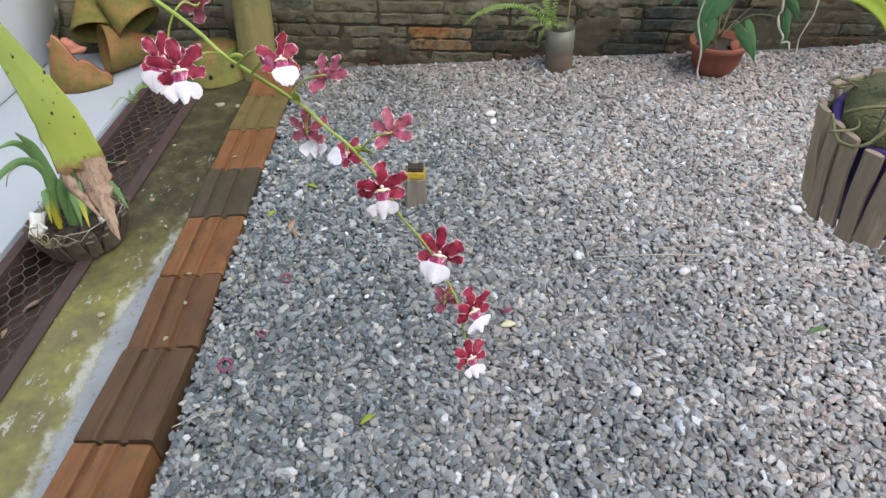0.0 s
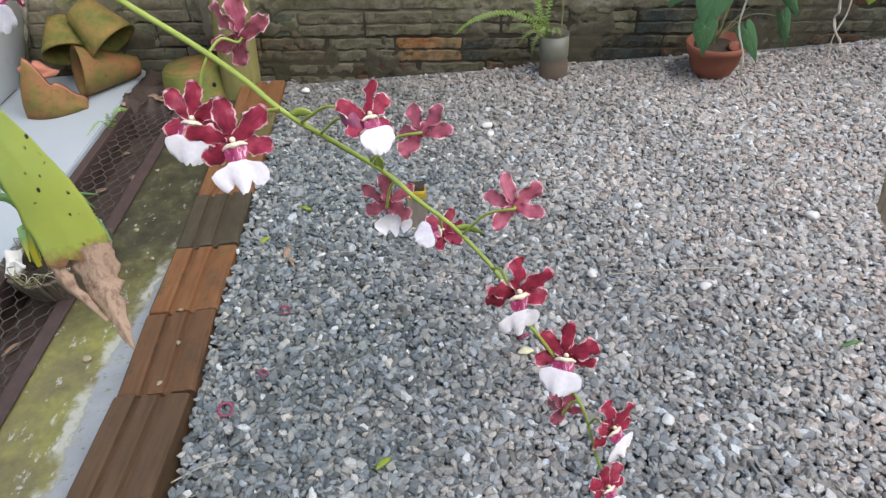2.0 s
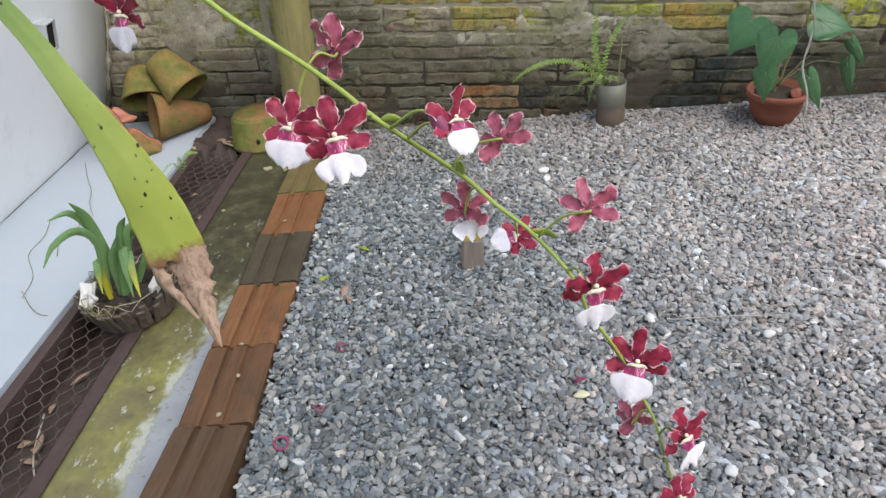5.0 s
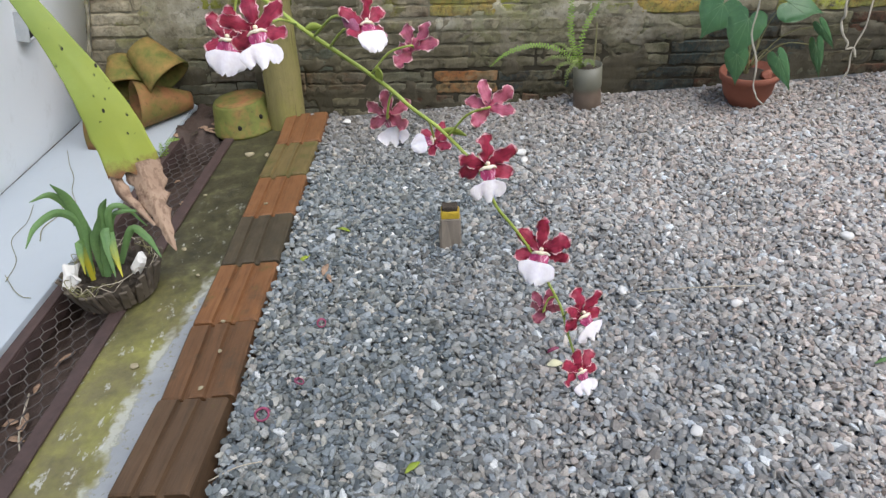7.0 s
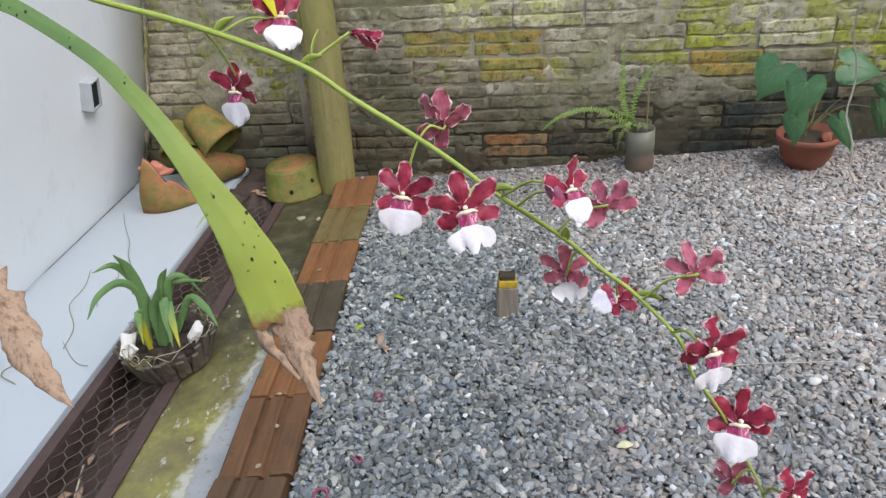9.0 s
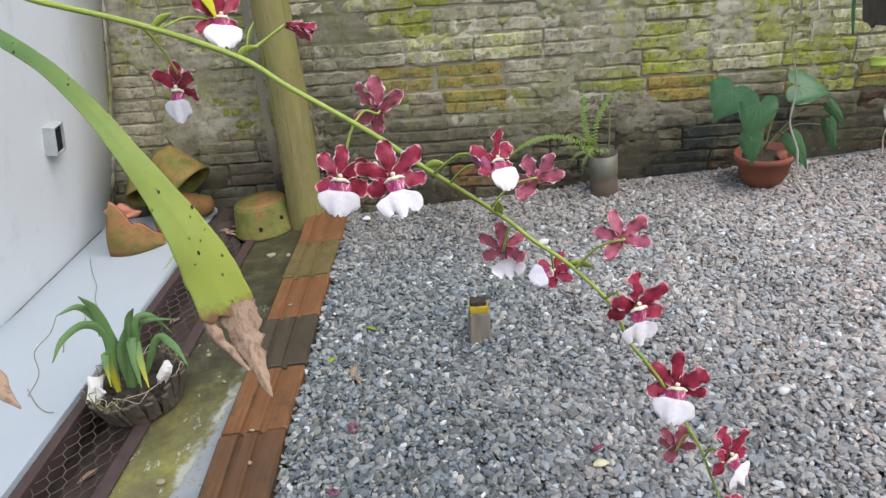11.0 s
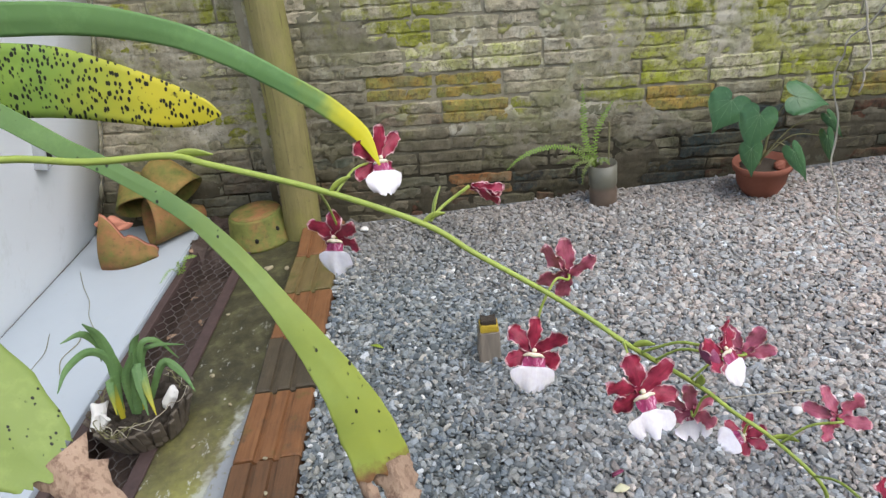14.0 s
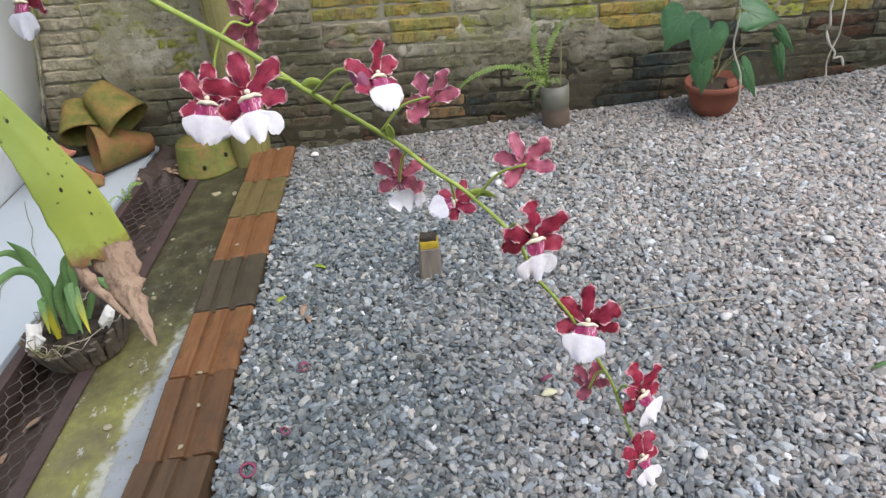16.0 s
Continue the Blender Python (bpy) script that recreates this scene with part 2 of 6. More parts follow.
def make_concrete():
    """Concrete strip: mustard moss and pale flakes, black slime to the back, a worn band of pale paint along the bricks."""
    k = Mat("mossy_concrete", 0.6, spec=0.4).world_co()
    x, y = k.axis(0), k.axis(1)
    col = k.mix(k.noise(34, 7, 0.72), (0.07, 0.062, 0.028), (0.23, 0.205, 0.10))
    col = k.mix(k.step(k.noise(8, 6, 0.7), 0.40, 0.66), col, k.mix(k.noise(55, 5), (0.13, 0.13, 0.03), (0.34, 0.33, 0.10)))
    slime = k.step(k.math("ADD", k.math("ADD", y, k.math("MULTIPLY", x, -0.5)), k.math("MULTIPLY", k.math("SUBTRACT", k.noise(6, 6, 0.7), 0.5), 1.0)), 0.36, 0.80)
    col = k.mix(k.math("MULTIPLY", slime, 0.93), col, k.ramp(k.noise(16, 6, 0.7), [(0.3, (0.02, 0.019, 0.012)), (0.52, (0.05, 0.046, 0.026)), (0.7, (0.11, 0.105, 0.055))]))
    flake = k.math("MULTIPLY", k.step(k.noise(21, 7, 0.75, stretch=(1.5, 0.8, 1)), 0.60, 0.625), 0.85)
    col = k.mix(k.math("MULTIPLY", flake, k.math("SUBTRACT", 1.0, k.step(y, 0.7, 1.1))), col, k.mix(k.noise(60, 4), (0.30, 0.30, 0.26), (0.56, 0.56, 0.52)))
    # the band: a ragged edge that starts at 0.10 m from the bricks and closes at y 0.62
    lean = k.math("ADD", x, k.math("MULTIPLY", k.step(k.math("MULTIPLY", k.math("SUBTRACT", y, 0.12), 1.0), 0.0, 0.62), -0.105))
    rag = k.math("ADD", k.math("MULTIPLY", k.math("SUBTRACT", k.noise(13, 7, 0.75), 0.5), 0.10), k.math("MULTIPLY", k.math("SUBTRACT", k.noise(60, 5, 0.7), 0.5), 0.03))
    worn = k.step(k.math("ADD", k.math("ADD", lean, rag), 0.5), 0.250, 0.260)
    rim = k.math("MULTIPLY", k.math("SUBTRACT", k.step(k.math("ADD", k.math("ADD", lean, rag), 0.5), 0.222, 0.236), worn), k.step(k.noise(9, 4), 0.42, 0.56))
    col = k.mix(k.math("MULTIPLY", rim, 0.7), col, (0.50, 0.51, 0.46))
    worn = k.math("MULTIPLY", worn, k.math("SUBTRACT", 1.0, k.math("MULTIPLY", k.step(k.noise(75, 5, 0.7), 0.58, 0.66), 0.8)))
    col = k.mix(worn, col, k.mix(k.noise(12, 5), (0.21, 0.225, 0.235), (0.38, 0.40, 0.41)))
    k.color(col).roughness(k.noise(14, 4), 0.28, 0.75).bump(k.noise(120, 6, 0.7), 0.4, 0.003).bump(worn, 0.3, 0.002)
    return k.m


def plain(name, a, b, scale, rough, metal=0.0, bump=0.2, dist=0.001, stretch=None, spec=0.4):
    k = Mat(name, rough, metal, spec)
    k.color(k.mix(k.noise(scale, 5, 0.65, stretch), a, b)).bump(k.noise(scale * 3, 4, 0.6, stretch), bump, dist)
    return k.m


M_STONE, M_SOIL = make_gravel(), make_soil()
ORANGE, ORANGE_HI = (0.135, 0.058, 0.023), (0.275, 0.128, 0.052)
BROWN, BROWN_HI = (0.060, 0.036, 0.020), (0.145, 0.086, 0.045)
M_EDGE = make_clay_brick("edging_brick_orange", ORANGE, ORANGE_HI, 0.10, 0.04)
M_EDGE_STAINED = make_clay_brick("edging_brick_stained", ORANGE, ORANGE_HI, 0.16, 0.16)
M_EDGE_RUSSET = make_clay_brick("edging_brick_russet", (0.085, 0.043, 0.020), (0.185, 0.094, 0.044), 0.16, 0.08)
M_EDGE_BROWN = make_clay_brick("edging_brick_brown", BROWN, BROWN_HI, 0.06, 0.10)
M_EDGE_DARK = make_clay_brick("edging_brick_sooty", (0.045, 0.036, 0.024), (0.11, 0.085, 0.05), 0.20, 0.10)
M_EDGE_GREEN = make_clay_brick("edging_brick_mossy", (0.11, 0.085, 0.034), (0.21, 0.15, 0.06), 0.05, 0.24)


def make_skim():
    """Rough old cement: grey-brown, mottled by algae and soot, black and damp near its foot."""
    k = Mat("old_cement_skim", 0.95, spec=0.15).world_co()
    x, z = k.axis(0), k.axis(2)
    col = k.ramp(k.noise(7, 7, 0.72), [(0.28, (0.17, 0.15, 0.10)), (0.48, (0.37, 0.335, 0.24)), (0.68, (0.60, 0.56, 0.44))])
    far = k.step(k.math("MULTIPLY", x, 0.5), 0.45, 0.85)
    lush = k.math("MULTIPLY", k.step(k.math("ADD", k.noise(6, 6, 0.7), k.math("MULTIPLY", far, 0.08)), 0.54, 0.64), k.step(z, 0.30, 0.42))
    col = k.mix(k.math("MULTIPLY", far, 0.35), col, (0.66, 0.62, 0.46))
    col = k.mix(k.math("MULTIPLY", lush, 0.8), col, k.mix(k.noise(30, 5), (0.20, 0.22, 0.03), (0.50, 0.50, 0.08)))
    col = k.mix(k.math("MULTIPLY", k.step(k.noise(4, 5, 0.65), 0.46, 0.62), 0.6), col, k.mix(k.noise(30, 5), (0.11, 0.12, 0.035), (0.30, 0.31, 0.10)))
    col = k.mix(k.math("MULTIPLY", k.step(k.noise(38, 7, 0.75), 0.52, 0.64), 0.55), col, (0.10, 0.09, 0.065))
    # darker in a ragged band beside the post
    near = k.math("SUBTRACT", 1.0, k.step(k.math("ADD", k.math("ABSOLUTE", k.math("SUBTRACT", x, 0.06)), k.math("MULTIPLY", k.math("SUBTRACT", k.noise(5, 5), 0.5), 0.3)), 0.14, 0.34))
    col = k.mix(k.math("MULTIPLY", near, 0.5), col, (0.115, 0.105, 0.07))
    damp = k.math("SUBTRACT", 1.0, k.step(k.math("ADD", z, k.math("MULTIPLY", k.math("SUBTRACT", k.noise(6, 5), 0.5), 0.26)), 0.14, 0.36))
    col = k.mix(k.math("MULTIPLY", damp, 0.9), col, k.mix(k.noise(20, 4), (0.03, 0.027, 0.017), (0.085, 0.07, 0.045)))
    k.color(col).bump(k.noise(60, 8, 0.78), 0.8, 0.006).bump(k.noise(300, 4, 0.7), 0.5, 0.002)
    return k.m


def make_stained(name, lo, hi, film):
    """One block's own clay or wash under soot specks and a film of growth."""
    k = Mat(name, 0.9, spec=0.2).world_co()
    col = k.mix(k.noise(26, 6, 0.7), lo, hi)
    col = k.mix(k.math("MULTIPLY", k.step(k.noise(11, 7, 0.78), 0.42, 0.58), 0.9), col, film)
    col = k.mix(k.math("MULTIPLY", k.step(k.noise(7, 7, 0.75), 0.50, 0.60), 0.55), col, (0.20, 0.18, 0.11))
    col = k.mix(k.math("MULTIPLY", k.step(k.noise(60, 6, 0.75), 0.50, 0.62), 0.7), col, (0.10, 0.08, 0.05))
    k.color(col).bump(k.noise(40, 8, 0.8), 0.7, 0.008).bump(k.noise(260, 5, 0.7), 0.4, 0.002)
    return k.m


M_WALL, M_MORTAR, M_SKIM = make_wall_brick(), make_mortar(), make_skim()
M_BARE = make_stained("bare_orange_block", (0.22, 0.085, 0.035), (0.42, 0.19, 0.07), (0.15, 0.12, 0.06))
M_OCHRE = make_stained("lichen_ochre_block", (0.30, 0.19, 0.05), (0.46, 0.33, 0.09), (0.24, 0.25, 0.075))
M_LIME = make_stained("limewashed_block", (0.48, 0.43, 0.30), (0.78, 0.72, 0.52), (0.40, 0.42, 0.12))
M_LUSH = make_stained("moss_green_block", (0.24, 0.27, 0.03), (0.48, 0.50, 0.07), (0.42, 0.39, 0.22))
M_TEAL = make_stained("blue_black_block", (0.030, 0.044, 0.042), (0.075, 0.092, 0.082), (0.05, 0.045, 0.035))
M_RUSSET = make_stained("damp_russet_block", (0.085, 0.042, 0.026), (0.17, 0.075, 0.045), (0.05, 0.042, 0.030))
M_PAINT, M_LEDGE, M_CONC = make_white_paint(), make_ledge_paint(), make_concrete()
M_RUST = plain("rusty_steel", (0.04, 0.027, 0.026), (0.115, 0.075, 0.066), 35, 0.7, 0.2, 0.4, 0.001)
M_WIREMESH = plain("grey_rusted_mesh", (0.05, 0.04, 0.036), (0.15, 0.13, 0.118), 60, 0.7, 0.2, 0.3, 0.001)
M_DRAIN = plain("drain_dirt", (0.028, 0.020, 0.017), (0.11, 0.076, 0.06), 16, 0.7, 0, 0.8, 0.01)
M_TERRA = plain("terracotta", (0.22, 0.07, 0.042), (0.33, 0.125, 0.08), 22, 0.75, 0, 0.2, 0.001)
M_PLASTER = plain("blackened_plaster", (0.05, 0.047, 0.034), (0.20, 0.19, 0.145), 7, 0.95, 0, 0.7, 0.006)
M_WOOD = plain("weathered_wood", (0.13, 0.11, 0.075), (0.28, 0.24, 0.17), 40, 0.85, 0, 0.5, 0.002, (1, 1, 0.1))


# clay of the loose pots: orange with moss film
def make_mossy_clay(name, moss, lo=(0.22, 0.095, 0.038), hi=(0.35, 0.175, 0.075)):
    k = Mat(name, 0.8, spec=0.3)
    clay = k.mix(k.noise(18, 5), lo, hi)
    k.world_co()
    green = k.mix(k.noise(30, 4), (0.075, 0.085, 0.018), (0.19, 0.205, 0.05))
    col = k.mix(k.step(k.noise(11, 5, 0.65), 0.58 - moss, 0.86 - moss), clay, green)
    col = k.mix(k.math("MULTIPLY", k.step(k.noise(48, 6, 0.75), 0.54, 0.68), 0.55), col, (0.06, 0.05, 0.025))
    k.color(col).bump(k.noise(90, 5), 0.3, 0.002).bump(k.noise(26, 5, 0.7), 0.3, 0.004)
    return k.m


M_POT_OCHRE = make_mossy_clay("ochre_clay", 0.26, (0.25, 0.13, 0.04), (0.40, 0.26, 0.09))
M_POT_CLAY, M_POT_MOSS = make_mossy_clay("shard_clay", 0.20), make_mossy_clay("mossy_clay", 0.34)
M_BREAK = plain("fresh_clay_break", (0.42, 0.16, 0.10), (0.55, 0.24, 0.16), 30, 0.9, 0, 0.4, 0.002)
# near-black colour that stands in for the shade inside holes
M_DARK = plain("hole_shade", (0.008, 0.007, 0.006), (0.02, 0.018, 0.014), 30, 0.95)


def make_post_wood():
    """Weathered post: yellow-green film on grey-brown wood, with long cracks and dark streaks."""
    k = Mat("mossy_post_wood", 0.85, spec=0.25)
    col = k.mix(k.noise(22, 6, 0.7, (1, 1, 0.22)), (0.12, 0.105, 0.04), (0.36, 0.31, 0.13))
    col = k.mix(k.math("MULTIPLY", k.step(k.noise(6, 5, 0.65, (1, 1, 0.6)), 0.46, 0.66), 0.6), col, k.mix(k.noise(40, 4), (0.17, 0.18, 0.04), (0.34, 0.33, 0.09)))
    col = k.mix(k.math("MULTIPLY", k.step(k.noise(70, 4, 0.6, (1, 1, 0.035)), 0.60, 0.68), 0.75), col, (0.055, 0.045, 0.025))
    col = k.mix(k.math("MULTIPLY", k.step(k.noise(48, 6, 0.75), 0.58, 0.68), 0.5), col, (0.09, 0.08, 0.045))
    k.color(col).bump(k.noise(70, 4, 0.6, (1, 1, 0.035)), 0.7, 0.004).bump(k.noise(120, 5, 0.7), 0.4, 0.002)
    return k.m


M_POST = make_post_wood()
M_SLAT = plain("basket_slat_wood", (0.045, 0.036, 0.028), (0.17, 0.14, 0.105), 45, 0.85, 0, 0.5, 0.002, (1, 1, 0.12))
M_SLAT_PALE = plain("pale_slat_wood", (0.17, 0.130, 0.085), (0.58, 0.455, 0.315), 60, 0.85, 0, 0.8, 0.003, (1, 1, 0.12))
M_MOSS = plain("basket_moss", (0.085, 0.085, 0.03), (0.30, 0.285, 0.13), 60, 0.95, 0, 1.0, 0.01)
M_BARK = plain("bark_chips", (0.018, 0.014, 0.010), (0.09, 0.07, 0.05), 50, 0.9, 0, 0.8, 0.006)
M_YELLOW = plain("yellow_paint", (0.22, 0.15, 0.03), (0.66, 0.47, 0.03), 70, 0.6)
M_PEG = plain("peg_wood", (0.13, 0.11, 0.085), (0.34, 0.29, 0.235), 40, 0.85, 0, 0.5, 0.002, (1, 1, 0.12))
M_WHITE = plain("white_chip", (0.62, 0.60, 0.56), (0.80, 0.79, 0.75), 30, 0.8)
M_ROOT = plain("dry_root", (0.30, 0.265, 0.20), (0.60, 0.54, 0.43), 60, 0.9)
M_WIRE = plain("galvanised_wire", (0.16, 0.16, 0.15), (0.28, 0.28, 0.27), 60, 0.5, 0.8)
M_PURPLE = plain("purple_plastic", (0.085, 0.055, 0.24), (0.15, 0.10, 0.36), 20, 0.4)
M_STRAW = plain("dry_petal", (0.62, 0.58, 0.34), (0.78, 0.74, 0.52), 40, 0.8)


def make_dead_leaf():
    """Papery dead leaf: pinkish tan with darker veins along it, brown blotches and black specks."""
    k = Mat("dry_leaf", 0.85, spec=0.2)
    col = k.mix(k.noise(120, 5, 0.65, (1, 1, 0.4)), (0.23, 0.145, 0.095), (0.50, 0.36, 0.25))
    col = k.mix(k.math("MULTIPLY", k.step(k.noise(420, 3, 0.6, (1, 1, 0.14)), 0.50, 0.62), 0.5), col, (0.13, 0.075, 0.05))
    col = k.mix(k.math("MULTIPLY", k.step(k.noise(70, 5, 0.7), 0.56, 0.66), 0.7), col, (0.10, 0.05, 0.035))
    k.color(col).bump(k.noise(420, 3, 0.6, (1, 1, 0.14)), 0.6, 0.0012).bump(k.noise(90, 4), 0.4, 0.002)
    return k.m


M_DEADLEAF = make_dead_leaf()
M_PINK = plain("fallen_flower", (0.17, 0.018, 0.06), (0.36, 0.09, 0.16), 90, 0.7)


def make_bottle():
    """Cut bottle of cloudy plastic, brown with soil in its lower half."""
    k = Mat("cloudy_plastic", 0.5, spec=0.5)
    z = k.axis(2)
    soil = k.math("SUBTRACT", 1.0, k.step(k.math("ADD", z, k.math("MULTIPLY", k.math("SUBTRACT", k.noise(30, 4), 0.5), 0.02)), 0.075, 0.095))
    k.color(k.mix(soil, k.mix(k.noise(20, 4), (0.10, 0.10, 0.075), (0.18, 0.175, 0.13)), k.mix(k.noise(35, 4), (0.10, 0.07, 0.05), (0.18, 0.135, 0.10))))
    return k.m


def make_leaf(name, a, b, rough=0.45, spotted=0.0, yellow=None, dense=0.0, burnt=None, low=None):
    k = Mat(name, rough, spec=0.25)
    col = k.mix(k.noise(12, 4, 0.6), a, b)
    col = k.mix(k.math("MULTIPLY", k.step(k.noise(90, 5, 0.7), 0.5, 0.75), 0.3), col, tuple(c * 1.5 for c in b))
    if yellow is not None:
        axis_lo, axis_hi, ycol = yellow
        x = k.math("ADD", k.axis(0), k.math("MULTIPLY", k.math("SUBTRACT", k.noise(60, 3), 0.5), 0.03))
        col = k.mix(k.step(x, axis_lo, axis_hi), col, ycol)
    if low is not None:
        high, end, ycol = low
        z = k.math("ADD", k.axis(2), k.math("MULTIPLY", k.math("SUBTRACT", k.noise(60, 3), 0.5), 0.03))
        col = k.mix(k.math("SUBTRACT", 1.0, k.step(z, end, high)), col, ycol)
    if spotted:
        dots = k.step(k.spots(spotted, (1, 1, 0.55)), 0.16 + dense, 0.24 + dense)
        some = k.step(k.noise(70, 2), 0.55 - dense, 0.58 - dense)
        mask = k.math("MULTIPLY", k.math("SUBTRACT", 1.0, dots), some)
        col = k.mix(mask, col, (0.012, 0.012, 0.008))
    if burnt is not None:
        z = k.math("ADD", k.axis(2), k.math("MULTIPLY", k.math("SUBTRACT", k.noise(170, 4, 0.7), 0.5), 0.016))
        gone = k.math("SUBTRACT", 1.0, k.step(k.math("MULTIPLY", k.math("SUBTRACT", z, burnt - 0.05), 10.0), 0.49, 0.56))
        col = k.mix(gone, col, k.mix(k.noise(300, 4, 0.7), (0.07, 0.035, 0.02), (0.30, 0.15, 0.06)))
    k.color(col).bump(k.noise(160, 3), 0.08, 0.0005).bump(k.noise(420, 2, 0.5, stretch=(0.3, 1, 0.3)), 0.12, 0.0004).leafy(0.2)
    return k.m


M_BOTTLE = make_bottle()
M_LEAF_BIG = make_leaf("orchid_leaf", (0.08, 0.155, 0.05), (0.155, 0.245, 0.08), 0.55, 300.0, (0.300, 0.385, (0.33, 0.37, 0.06)), 0.0, 0.923)
M_LEAF_OLD = make_leaf("old_orchid_leaf", (0.145, 0.21, 0.045), (0.25, 0.31, 0.085), 0.55, 300.0)
M_PIPE = plain("dirty_pipe_paint", (0.30, 0.32, 0.32), (0.50, 0.52, 0.52), 30, 0.7)
M_GRIT = plain("tan_pebble", (0.22, 0.19, 0.12), (0.42, 0.37, 0.24), 40, 0.85)
M_LEAF_GREEN = make_leaf("orchid_leaf_green", (0.085, 0.18, 0.055), (0.17, 0.29, 0.10), 0.55, 0.0, (0.362, 0.378, (0.52, 0.47, 0.02)))
M_LEAF_SPOT = make_leaf("orchid_leaf_yellowing", (0.13, 0.23, 0.04), (0.24, 0.34, 0.06), 0.42, 560.0, (0.255, 0.300, (0.47, 0.41, 0.03)), 0.17)
M_LEAF_DARK = make_leaf("planter_leaf", (0.068, 0.145, 0.050), (0.150, 0.250, 0.09), 0.5)
M_LEAF_DROOP = make_leaf("planter_leaf_drooping", (0.072, 0.150, 0.050), (0.155, 0.255, 0.09), 0.5, 0.0, None, 0.0, None, (0.190, 0.140, (0.40, 0.36, 0.03)))
M_LEAF_TIP = make_leaf("planter_leaf_yellow", (0.17, 0.25, 0.035), (0.32, 0.36, 0.05), 0.45)
M_LEAF_FRESH = make_leaf("fresh_strap_leaf", (0.19, 0.27, 0.035), (0.33, 0.42, 0.06), 0.5)
M_HEART = make_leaf("anthurium_leaf", (0.040, 0.112, 0.048), (0.092, 0.185, 0.080), 0.32)
M_FERN = make_leaf("fern_leaf", (0.125, 0.235, 0.04), (0.27, 0.41, 0.07), 0.5)
M_FERN_OLD = make_leaf("old_fern_leaf", (0.09, 0.13, 0.035), (0.20, 0.25, 0.07), 0.5)
M_VEIN = make_leaf("leaf_vein", (0.095, 0.185, 0.085), (0.15, 0.25, 0.12), 0.4)
M_STEM = make_leaf("flower_stem", (0.22, 0.29, 0.05), (0.36, 0.42, 0.10), 0.45)
M_STALK = make_leaf("leaf_stalk", (0.14, 0.14, 0.06), (0.26, 0.24, 0.12), 0.6)


def make_petal(name, a, b, scale=140, streak=None, veins=0.35):
    """Petal tissue: blotched colour with fine veins along its length."""
    k = Mat(name, 0.5, spec=0.3)
    col = k.mix(k.step(k.noise(scale, 5, 0.65), 0.32, 0.68), a, b)
    col = k.mix(k.math("MULTIPLY", k.step(k.noise(1400, 3, 0.6, stretch=(1, 0.10, 1)), 0.46, 0.62), veins), col, tuple(c * 0.55 for c in a))
    if streak is not None:
        col = k.mix(k.step(k.noise(900, 3, 0.6, stretch=(1, 0.22, 0.3)), 0.58, 0.66), col, streak)
    k.color(col).bump(k.noise(900, 3, 0.6, stretch=(1, 0.15, 1)), 0.25, 0.0004).leafy(0.2)
    return k.m


M_PETAL = make_petal("maroon_petal", (0.15, 0.008, 0.026), (0.37, 0.030, 0.070))
M_PETAL_BACK = make_petal("pale_petal_back", (0.26, 0.035, 0.075), (0.46, 0.12, 0.18))
M_BUD = make_petal("purple_bud", (0.16, 0.02, 0.075), (0.40, 0.14, 0.20), 60)
M_RIM = make_petal("cream_petal_edge", (0.36, 0.05, 0.09), (0.88, 0.68, 0.64), 330)
M_LIP = make_petal("white_lip", (0.72, 0.66, 0.67), (0.84, 0.81, 0.80), 220, None, 0.04)
M_LIPRED = make_petal("magenta_lip", (0.22, 0.012, 0.07), (0.42, 0.05, 0.15), 260, (0.70, 0.42, 0.50))
M_CALLUS = make_petal("cream_callus", (0.72, 0.62, 0.44), (0.85, 0.78, 0.62))


# ---- building helpers ----
def mesh_from(name, verts, faces, material, smooth=False):
    me = bpy.data.meshes.new(name)
    me.from_pydata([tuple(v) for v in verts], [], faces)
    me.update()
    me.materials.append(material)
    if smooth:
        me.shade_smooth()
    return me


def bm_mesh(name, bm, material, smooth=False):
    bmesh.ops.recalc_face_normals(bm, faces=bm.faces)
    me = bpy.data.meshes.new(name)
    bm.to_mesh(me)
    bm.free()
    me.materials.append(material)
    if smooth:
        me.shade_smooth()
    return me


def thing(name, m=None, data=None):
    ob = new(name, data)
    if m is not None:
        ob.matrix_world = m
    return ob


def part(name, me, parent, m=None, label=""):
    ob = new(name, me)
    ob.parent = parent
    if m is not None:
        ob.matrix_basis = m
    return tagged(ob, label)


def box_bm(x0, x1, y0, y1, z0, z1, bevel=0.0, segs=1):
    bm = bmesh.new()
    bmesh.ops.create_cube(bm, size=1.0)
    for v in bm.verts:
        v.co = Vector((x0 if v.co.x < 0 else x1, y0 if v.co.y < 0 else y1, z0 if v.co.z < 0 else z1))
    if bevel:
        bmesh.ops.bevel(bm, geom=bm.edges[:], offset=bevel, segments=segs, affect="EDGES", profile=0.6)
    return bm


def rough_up(bm, amount, scale, seed=0.0):
    for v in bm.verts:
        v.co += noise.noise_vector(v.co * scale + Vector((seed, seed * 1.7, 0))) * amount


